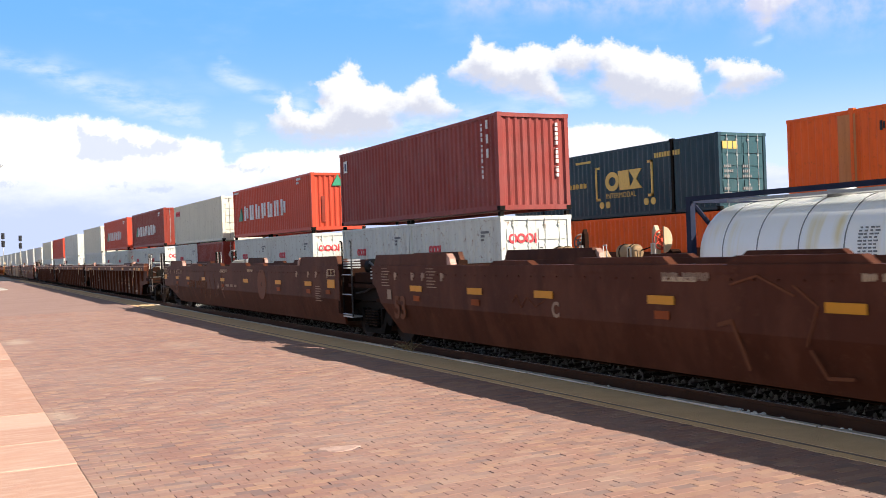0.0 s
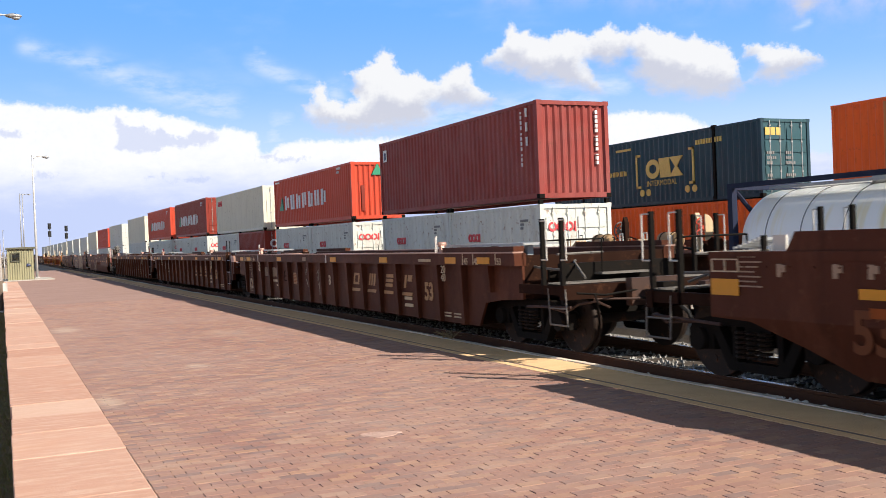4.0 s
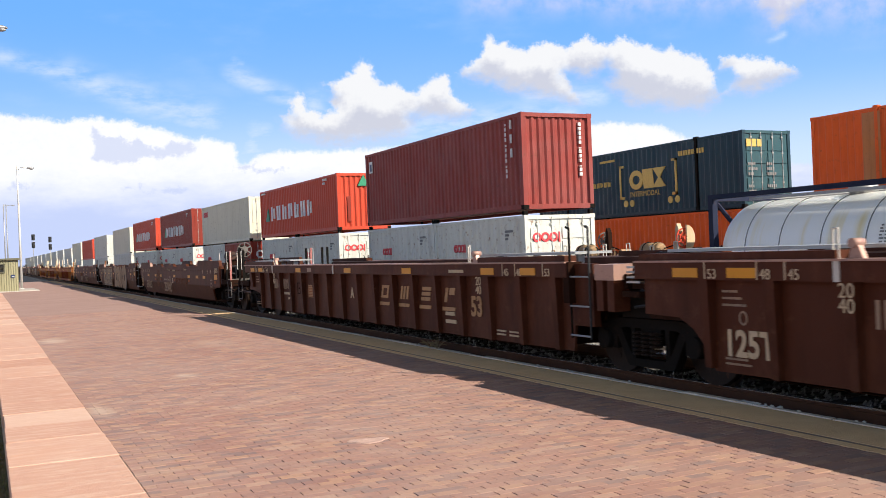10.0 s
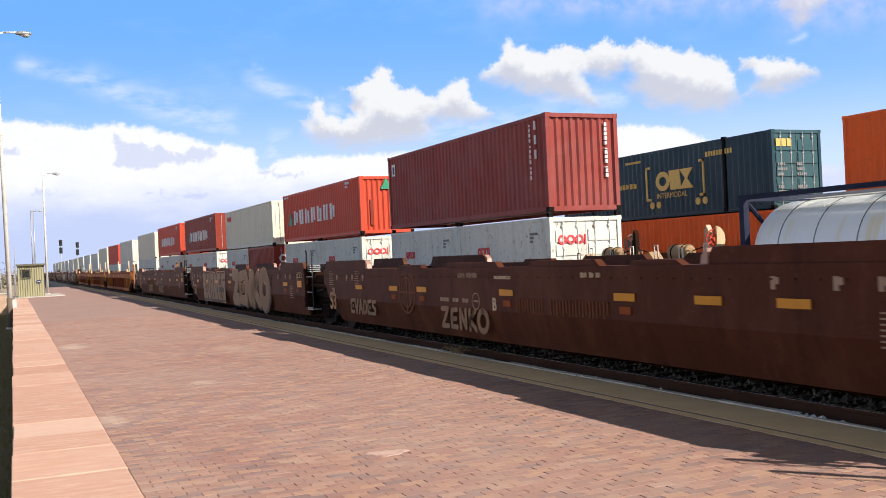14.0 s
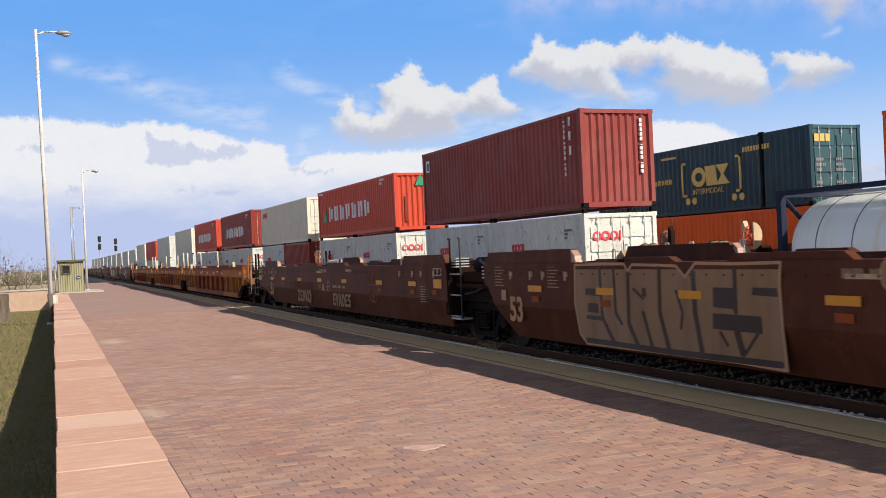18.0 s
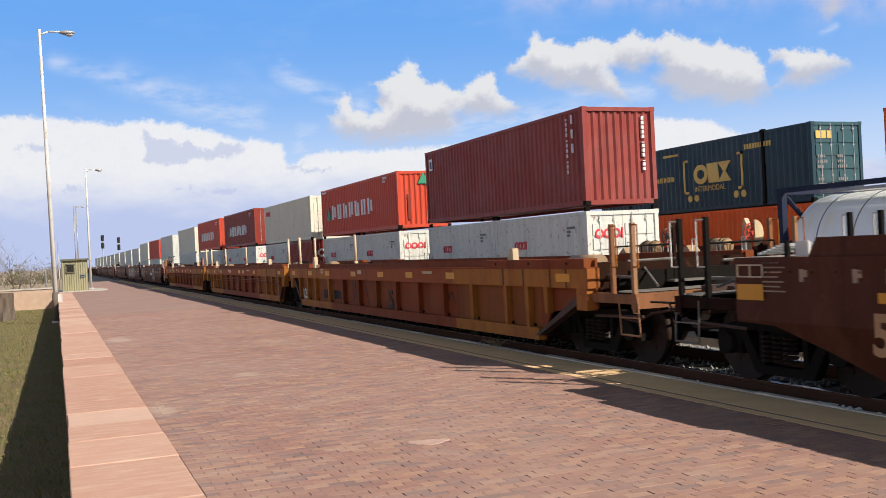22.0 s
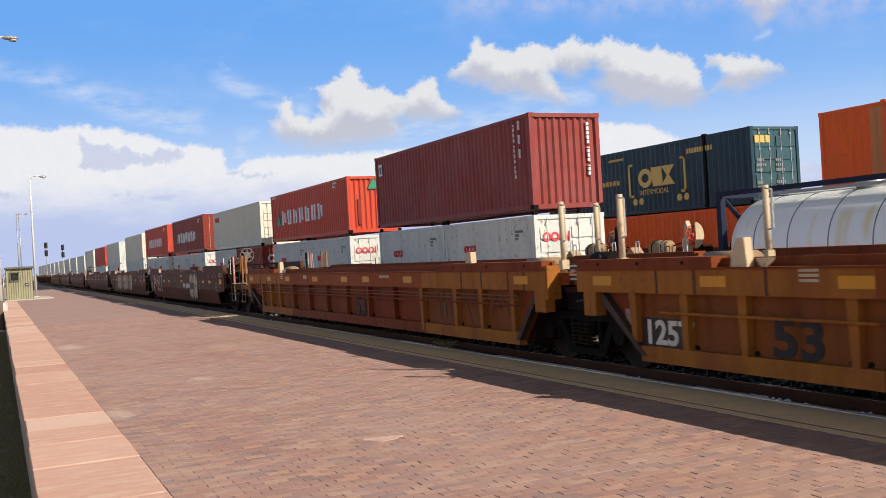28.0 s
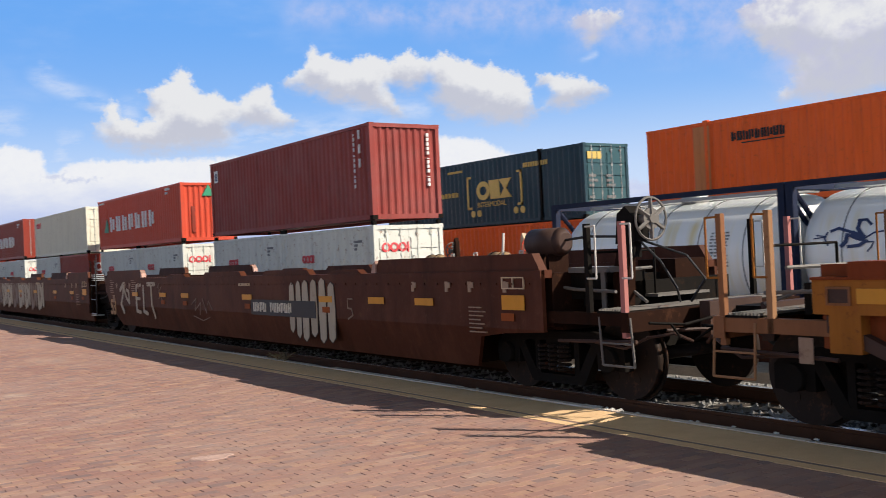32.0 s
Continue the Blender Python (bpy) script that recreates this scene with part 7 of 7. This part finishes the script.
def bare_tree(x, y, h, seed, z=-1.25):
    r = random.Random(seed)
    t = thing("bare_tree", "slender leafless tree with fine grey twigs", "tree", pose(x, y, z), group="bare trees")
    tr, cr = B(), B()

    def grow(p, d, length, rad, depth):
        n = 3
        for q in range(n):
            e = p + d * (length / n)
            tube(tr if depth < 2 else cr, p, e, rad, 6 if depth < 2 else 4, rad * .86, cap=False)
            p, rad = e, rad * .86
            d = (d + Vector((r.uniform(-.18, .18), r.uniform(-.18, .18), r.uniform(0, .12)))).normalized()
            if depth < 4 and (q > 0 or depth == 0):
                for _ in range(2 if depth else 3):
                    a = r.uniform(0, 6.28)
                    side = Vector((math.cos(a), math.sin(a), r.uniform(.35, .9))).normalized()
                    grow(p, (d * .45 + side * .7).normalized(), length * r.uniform(.45, .68), rad * .55, depth + 1)
    grow(Vector((0, 0, 0)), Vector((r.uniform(-.05, .05), 0, 1)), h * .6, h * .016, 0)
    part("trunk", tr, M["bark"], t)
    part("crown", cr, M["twig"], t, "bare fine twigs")
    return t


for k, (x, y, h) in enumerate(((-3.3, 78, 5.6), (-1.7, 88, 4.6), (-5.2, 84, 4.0), (-.6, 92, 3.4), (-8, 90, 5.0))):
    bare_tree(x, y, h, 30 + k)


def shrub(x, y, r, seed, mat, label):
    g = random.Random(seed)
    t = thing("shrub", label, "shrub", pose(x, y, -1.25), group="shrubs")
    bm = B()
    for k in range(420):
        d = Vector((g.gauss(0, .45), g.gauss(0, .45), abs(g.gauss(0, .5)))) * r
        s = r * g.uniform(.05, .1)
        q = Euler((g.uniform(0, 6), g.uniform(0, 6), g.uniform(0, 6)))
        bm.faces.new([bm.verts.new(d + Vector(p).copy() * s @ q.to_matrix() if False else d + q.to_matrix() @ (Vector(p) * s)) for p in ((-1, 0, 0), (0, -.4, 0), (1, 0, 0), (0, .4, 0))])
    part("foliage", bm, M[mat], t)
    bm = B()
    for k in range(14):
        a = g.uniform(0, 6.28)
        tube(bm, (0, 0, 0), (r * .6 * math.cos(a), r * .6 * math.sin(a), r * g.uniform(.4, .9)), r * .02, 4, r * .006)
    part("stem_tuft", bm, M["twig"], t)


rng = random.Random(77)
for k in range(16):
    shrub(rng.uniform(-14, 1.0), rng.uniform(84, 130), rng.uniform(.7, 1.6), k, rng.choice(("shrub", "dry_blade", "twig")), "dusty dry shrub beyond the garden wall")
for k in range(26):
    shrub(rng.uniform(-60, 6), rng.uniform(180, 320), rng.uniform(2.0, 4.0), 100 + k, rng.choice(("shrub", "twig")), "far dusty shrub on the dry plain")

# weeds on the platform lip
for x, y, n in ((7.16, 15.6, 26), (7.16, 15.9, 14)):
    g = random.Random(int(y * 10))
    t = thing("weed", "dry pale weed tuft at the platform lip", "weed", NEAR @ pose(x, y, 0), group="weeds")
    bm = B()
    for k in range(n):
        a, l = g.uniform(0, 6.28), g.uniform(.08, .26)
        mid = Vector((math.cos(a) * l * .35, math.sin(a) * l * .6, l * .45))
        tip = mid + Vector((math.cos(a) * l * .5, math.sin(a) * l * .7, g.uniform(-.02, .1)))
        pipe(bm, [Vector((0, 0, 0)), mid, tip], .005, 4)
    part("blade_tuft", bm, M["dry_blade"], t)

# a filled spot in the paving: one thin irregular skin of pale mortar
mortar = ground_mat("pale_pink_mortar", (0.54, 0.36, 0.30), (0.45, 0.29, 0.24), 9.0, 0.5, 0.9, 60, 0.3)
g = random.Random(6)
bm = B()
ring_v = []
for q in range(26):
    a = 2 * math.pi * q / 26
    r = 1 + .16 * math.sin(3 * a + 1) + g.uniform(-.09, .09)
    ring_v.append((3.13 + .17 * r * math.cos(a) - .03 * math.sin(a), 8.44 + .12 * r * math.sin(a)))
top = [bm.verts.new((x, y, .0075)) for x, y in ring_v]
foot = [bm.verts.new((3.13 + (x - 3.13) * 1.05, 8.44 + (y - 8.44) * 1.05, .0)) for x, y in ring_v]
bm.faces.new(top)
for q in range(26):
    bm.faces.new((foot[q], foot[(q + 1) % 26], top[(q + 1) % 26], top[q]))
solid("mortar_patch", bm, mortar, "pale pink mortar patch in the brick paving", "patch", NEAR, kind="structure")

# ---- clouds: a far dome of sky that drifts slowly ----
# outlines as (azimuth, elevation) in degrees
RAFT = [(26.7, 10.2), (27.3, 10.6), (28.1, 11.2), (28.5, 12.1), (28.8, 12.5), (29.2, 11.9), (29.8, 11.9), (30.0, 11.6), (30.9, 11.4), (32.1, 11.8), (32.8, 11.6), (33.2, 11.3), (33.9, 11.7), (34.3, 12.1), (34.8, 11.6), (35.6, 11.4),
        (36.2, 11.7), (36.6, 11.8), (37.1, 11.4), (37.9, 11.2), (38.6, 10.8), (39.1, 11.0), (39.6, 10.6), (40.6, 10.3), (41.1, 10.0), (41.5, 9.0), (41.5, 8.4), (41.8, 7.8), (40.7, 7.4), (39.2, 7.3), (38.0, 7.7), (36.7, 8.0), (36.0, 8.6),
        (35.3, 9.2), (35.7, 9.6), (35.5, 10.1), (35.1, 9.8), (34.2, 9.5), (33.5, 9.8), (33.0, 10.0), (33.3, 9.5), (33.7, 8.8), (34.0, 8.1), (32.4, 8.4), (31.0, 8.8), (30.1, 8.8), (29.3, 9.3), (28.4, 9.6), (27.4, 9.9)]
WEDGE = [(41.7, 10.1), (42.3, 10.2), (43.4, 10.0), (44.2, 10.0), (45.0, 9.6), (45.7, 9.2), (45.8, 8.8), (45.1, 8.6), (44.4, 8.3), (43.7, 8.0), (43.0, 8.1), (42.2, 8.0), (41.8, 8.1), (42.2, 8.6), (42.6, 9.0), (42.3, 9.4), (41.7, 9.5)]
TOWER = [(18.9, 9.9), (19.6, 10.1), (20.1, 10.3), (20.5, 10.5), (20.9, 11.0), (21.3, 11.2), (21.8, 10.9), (22.0, 10.2), (22.5, 9.7), (23.2, 9.9), (23.8, 9.4), (24.3, 9.2), (24.6, 9.6), (25.4, 10.1), (26.1, 10.2), (26.4, 9.9), (26.5, 9.1),
         (27.1, 8.6), (27.7, 8.1), (27.2, 7.7), (26.2, 7.6), (25.0, 7.7), (24.0, 7.8), (24.2, 7.4), (23.6, 6.8), (22.7, 6.6), (21.5, 6.5), (19.6, 6.4), (18.5, 6.5), (17.4, 6.8), (16.6, 7.3), (16.4, 8.1), (17.0, 8.3), (17.0, 9.0),
         (17.4, 9.5), (17.8, 9.3), (18.0, 8.5), (18.8, 8.2), (19.5, 8.4), (19.3, 8.8), (19.5, 9.1), (19.4, 9.5)]
SCRAP = [(43.6, 12.9), (44.6, 13.5), (46.9, 13.4), (46.9, 12.6), (46.0, 12.3), (45.4, 11.7), (44.9, 11.5), (44.5, 12.1)]
EAST = [(53.1, 12.7), (54.0, 13.2), (60.9, 14.4), (66.7, 12.3), (64.0, 8.5), (60.6, 7.5), (58.7, 7.2), (57.0, 7.1), (56.1, 7.6), (55.2, 7.4), (55.0, 8.1), (55.9, 8.4), (55.6, 9.7), (54.2, 10.4), (53.3, 11.7)]
# outside -6 to 64 the bank is unseen, added to brighten shaded -X faces
BANK = [(-181, 15), (-150, 18), (-120, 16), (-90, 19), (-60, 15), (-42, 11), (-20, 9.2), (-4.3, 8.6), (-1.5, 8.4), (1.2, 8.3), (2.4, 8.2), (3.6, 8.1), (4.6, 7.9), (5.2, 8.1), (6.5, 8.2), (7.3, 8.0), (8.0, 8.0), (8.6, 7.7), (9.4, 7.6), (10.7, 7.2), (11.6, 6.9), (12.0, 7.0), (12.9, 6.8), (13.7, 6.6),
        (14.0, 6.1), (14.0, 5.5), (14.5, 5.6), (15.1, 5.9), (16.0, 6.1), (16.9, 6.2), (18.7, 6.1), (20.1, 6.2), (21.4, 6.1), (22.6, 6.2), (25.3, 6.2), (30, 6.6), (35.6, 7.0), (38.2, 6.7), (40.0, 5.8), (43, 4.6), (48, 3.6), (60, 3.0), (90, 6), (130, 9), (181, 14), (181, -9), (-181, -9)]
HOLLOW = [(6.1, 7.6), (6.5, 7.5), (6.3, 7.2), (6.9, 7.0), (7.5, 7.1), (7.9, 6.7), (8.4, 6.9), (8.9, 6.5), (9.4, 6.4), (9.9, 6.5), (10.2, 6.8), (10.7, 6.7), (11.3, 6.8), (11.6, 6.2), (10.7, 6.0), (9.7, 5.8), (8.9, 5.9), (8.4, 5.7),
          (8.6, 5.5), (7.8, 5.5), (7.0, 5.6), (5.9, 5.8), (6.1, 6.4), (6.0, 7.2)]
# small grey scraps as (azimuth, elevation, half width, half height), and thin streaks from end to end with a width
SHADES = [(.6, 6.6, .95, .2), (15.3, 5.0, 1.15, .2), (2.5, 8.0, .3, .16), (9.9, 4.0, .95, .15), (2.0, 4.4, .6, .13), (14.3, 5.2, .5, .2), (8.2, 4.2, .5, .12)]
VEILS = [(1.6, 11.2, 4.9, 10.4, .45), (4.9, 10.4, 8.2, 9.2, .7), (8.2, 9.2, 12.2, 8.0, .9), (13.8, 10.5, 17.2, 9.0, .5), (15.2, 7.0, 13.6, 4.2, .8), (24.5, 7.3, 33, 7.6, .8), (13.9, 11.25, 14.3, 11.1, .16), (44.4, 10.7, 45.2, 11.0, .16), (17.6, 7.3, 24.6, 7.0, .55), (18.3, 8.9, 18.6, 8.0, .6), (31, 8.9, 35, 8.4, .6)]
LILAC = [(45, 12.6, 56, 11.6, 1.5), (28, 14.2, 42.0, 13.6, .8), (42, 13.6, 53, 12.9, .9), (46.5, 12.9, 50, 11.6, .7), (52, 13, 66, 14, 1.6), (36, 13.9, 47, 13.3, 1.2), (56.5, 9.5, 64, 11.0, 1.9)]


def depth_in(outline, az, el):
    """How deep a place lies inside an outline, in degrees; negative outside."""
    best = np.full(az.shape, 99.0)
    inside = np.zeros(az.shape, bool)
    for (a0, e0), (a1, e1) in zip(outline, outline[1:] + outline[:1]):
        dx, dy = a1 - a0, e1 - e0
        f = np.clip(((az - a0) * dx + (el - e0) * dy) / (dx * dx + dy * dy + 1e-9), 0, 1)
        best = np.minimum(best, np.hypot(az - a0 - f * dx, el - e0 - f * dy))
        if abs(dy) > 1e-9:
            inside ^= ((e0 > el) != (e1 > el)) & (az < a0 + (el - e0) / dy * dx)
    return np.where(inside, best, -best)


def streaks(rows, az, el):
    out = np.zeros(az.shape)
    for a0, e0, a1, e1, w in rows:
        dx, dy = a1 - a0, e1 - e0
        f = np.clip(((az - a0) * dx + (el - e0) * dy) / (dx * dx + dy * dy), 0, 1)
        d2 = (az - a0 - f * dx) ** 2 + (el - e0 - f * dy) ** 2
        out = np.maximum(out, np.exp(-d2 / (w * w)))
    return out


def heap(outlines, az, el):
    """Depth inside any of the outlines."""
    return np.maximum.reduce([np.maximum(depth_in(o, az, el), -2.0) for o in outlines])


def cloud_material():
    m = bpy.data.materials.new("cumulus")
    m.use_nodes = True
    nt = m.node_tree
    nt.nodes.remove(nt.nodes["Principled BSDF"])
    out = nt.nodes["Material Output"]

    def attribute(name, vector=False):
        n = nt.nodes.new("ShaderNodeAttribute")
        n.attribute_name = name
        return n.outputs["Vector"] if vector else n.outputs["Fac"]

    def times(a, b):
        return math_node(nt, "MULTIPLY", a, b)

    def plus(a, b):
        return math_node(nt, "ADD", a, b)
    at = attribute("sky_angle", True)
    sep = nt.nodes.new("ShaderNodeSeparateXYZ")
    link(nt, at, sep.inputs[0])
    el = sep.outputs[1]
    lump = plus(times(plus(noise_node(nt, at, 1.1, 3, 0.5), -0.5), 0.55), times(plus(noise_node(nt, at, 3.0, 8, 0.68), -0.5), 0.85))
    wisp = times(plus(noise_node(nt, at, 1.0, 7, 0.62, (.7, 1.2, 1)), -0.5), 1.5)
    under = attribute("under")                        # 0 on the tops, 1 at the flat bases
    puff = attribute("puff")
    crisp = ramp(nt, plus(puff, lump), -0.10, 0.30)
    soft = ramp(nt, plus(puff, plus(wisp, times(lump, 0.6))), -0.45, 0.75)
    a_puff = mix(nt, ramp(nt, under, 0.25, 0.85), crisp, soft)
    bank = plus(attribute("bank"), times(lump, 0.8))
    a_bank = ramp(nt, bank, -0.08, 0.30)
    hollow = ramp(nt, plus(attribute("hollow"), times(lump, 0.9)), -0.08, 0.16)
    veil = times(attribute("veil"), times(ramp(nt, noise_node(nt, at, 0.9, 6, 0.6, (.5, 1.4, 1)), 0.28, 0.72), 0.5))
    lilac = times(attribute("lilac"), ramp(nt, noise_node(nt, at, 0.6, 5, 0.6), 0.2, 0.8))
    thin = math_node(nt, "MAXIMUM", veil, times(ramp(nt, noise_node(nt, at, 0.2, 5, 0.55, (.6, 1.6, 1)), 0.5, 0.85), 0.16))
    thin = math_node(nt, "MAXIMUM", thin, times(ramp(nt, el, 9.5, 3.0), 0.42))
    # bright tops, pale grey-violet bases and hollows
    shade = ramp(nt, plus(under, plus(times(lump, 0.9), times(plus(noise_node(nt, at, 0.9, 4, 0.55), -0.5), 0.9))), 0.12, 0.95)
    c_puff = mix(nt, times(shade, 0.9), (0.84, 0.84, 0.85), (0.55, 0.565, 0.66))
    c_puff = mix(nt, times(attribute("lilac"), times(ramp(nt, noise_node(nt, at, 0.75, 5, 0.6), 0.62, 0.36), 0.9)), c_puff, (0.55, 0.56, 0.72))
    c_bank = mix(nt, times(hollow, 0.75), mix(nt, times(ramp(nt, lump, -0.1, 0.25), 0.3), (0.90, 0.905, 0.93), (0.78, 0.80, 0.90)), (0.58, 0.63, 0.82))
    low = plus(el, times(plus(noise_node(nt, at, 0.45, 5, 0.6, (.5, 1.3, 1)), -0.5), 3.4))
    c_bank = mix(nt, ramp(nt, low, 5.4, 2.2), c_bank, (0.52, 0.60, 0.87))
    sky_col = mix(nt, ramp(nt, el, 1.0, 14.5), (0.47, 0.68, 1.0), (0.16, 0.415, 0.92))
    c = mix(nt, thin, sky_col, (0.84, 0.87, 0.95))
    c = mix(nt, times(lilac, 0.72), c, (0.60, 0.63, 0.86))
    c = mix(nt, times(a_bank, 0.97), c, c_bank)
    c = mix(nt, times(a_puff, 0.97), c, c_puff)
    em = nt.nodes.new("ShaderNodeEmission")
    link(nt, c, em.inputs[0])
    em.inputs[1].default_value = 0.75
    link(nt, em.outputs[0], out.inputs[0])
    return m


azs = [-180 + 4 * k for k in range(35)] + [-40 + 2 * k for k in range(17)] + [-6 + .13 * k for k in range(539)] + [64.1 + 2 * k for k in range(14)] + [93 + 3 * k for k in range(30)]
els = [-.5 + .11 * k for k in range(150)] + [16 + k for k in range(14)]
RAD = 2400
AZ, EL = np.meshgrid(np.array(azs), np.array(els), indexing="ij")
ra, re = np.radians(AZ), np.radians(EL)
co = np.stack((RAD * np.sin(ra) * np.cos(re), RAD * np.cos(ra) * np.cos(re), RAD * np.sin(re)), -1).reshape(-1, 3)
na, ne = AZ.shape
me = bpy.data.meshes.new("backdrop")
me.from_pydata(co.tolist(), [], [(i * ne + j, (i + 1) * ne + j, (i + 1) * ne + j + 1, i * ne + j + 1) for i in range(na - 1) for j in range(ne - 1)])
PUFFS = [RAFT, WEDGE, TOWER, SCRAP, EAST]
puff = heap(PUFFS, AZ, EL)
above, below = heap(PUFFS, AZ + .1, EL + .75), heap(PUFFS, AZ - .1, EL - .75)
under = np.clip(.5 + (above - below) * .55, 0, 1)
grey = np.maximum.reduce([np.maximum(depth_in(HOLLOW, AZ, EL), -2.0)] + [(1 - np.sqrt(((AZ - a) / w) ** 2 + ((EL - e) / h) ** 2)) * h for a, e, w, h in SHADES])
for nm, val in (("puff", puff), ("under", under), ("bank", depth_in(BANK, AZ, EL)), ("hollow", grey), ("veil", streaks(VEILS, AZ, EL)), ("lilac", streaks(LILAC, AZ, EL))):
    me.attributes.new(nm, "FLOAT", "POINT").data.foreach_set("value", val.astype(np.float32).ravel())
me.attributes.new("sky_angle", "FLOAT_VECTOR", "POINT").data.foreach_set("vector", np.stack((AZ, EL, AZ * 0), -1).astype(np.float32).ravel())
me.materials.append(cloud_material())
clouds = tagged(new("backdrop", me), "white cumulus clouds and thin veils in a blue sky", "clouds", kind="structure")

# ---- paving bricks ----
bm = B()
box(bm, 0, .1974, 0, .0968, -.05, .0)
for v in bm.verts:
    if v.co.z > -.01:
        v.co.x += .002 if v.co.x < .1 else -.002
        v.co.y += .002 if v.co.y < .05 else -.002
one = mesh_of(bm, M["brick_one"], "brick")
bricks = thing("brick_paving", "worn red and brown paving bricks in running bond", "brick paving", NEAR, kind="structure")
rng = random.Random(9)
verts, faces, count = [], [], 0
BL, BW = .2, .1
for j in range(int(42.5 / BW)):
    y = -5.4 + j * BW
    for i in range(int(5.3 / BL) + 1):
        x = 1.0 + i * BL - (BL / 2 if j % 2 else 0)
        wide = .1974
        if x < .985:
            x, wide = x + BL / 2, .0974
        if x + wide > 6.315:
            wide = 6.31 - x
            if wide < .05:
                continue
        z = rng.uniform(-.0015, .003)
        jx, jy, tilt = rng.uniform(-.0025, .0025), rng.uniform(-.0025, .0025), rng.uniform(-.35, .35)
        near = 2.0 < x < 4.2 and 6.4 < y < 8.9 and count < 300
        if near:
            count += 1
            part("brick", one, None, bricks, m=pose(x + jx, y + jy, z, 0, 0, tilt))
            continue
        n = len(verts)
        c, s_ = math.cos(radians(tilt)), math.sin(radians(tilt))
        for zz, ins in ((-.01, 0), (0.0, .0018)):
            for u, w in ((ins, ins), (wide - ins, ins), (wide - ins, .0968 - ins), (ins, .0968 - ins)):
                verts.append((x + jx + u * c - w * s_, y + jy + u * s_ + w * c, z + zz))
        faces += [(n + 4, n + 5, n + 6, n + 7)] + [(n + k, n + (k + 1) % 4, n + 4 + (k + 1) % 4, n + 4 + k) for k in range(4)]
me = bpy.data.meshes.new("paving_rest")
me.from_pydata(verts, [], faces)
me.materials.append(M["brick"])
rest = new("paving_rest", me)
rest.parent = bricks
tagged(rest, kind="stuff")


# ---- what moves ----
def motions():
    for u, s in train:
        walk(u, [(t, NEAR @ pose(XC, s - travelled(t), RAIL)) for t in (0, .25, .5, .75, 1, 1.25, 1.5, 1.75, 2, 4, 8, 12, 16, 20, 24, 28, 32)])
        if s > 262:
            continue
        for o in list(u.children_recursive):
            if o.name.startswith("wheelset"):
                y = o.matrix_basis.translation.y
                walk(o, [(k / 15, pose(0, y, .455, math.degrees(travelled(k / 15) / .455))) for k in range(481)])
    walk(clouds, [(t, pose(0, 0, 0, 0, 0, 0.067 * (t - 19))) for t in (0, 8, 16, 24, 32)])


motions()
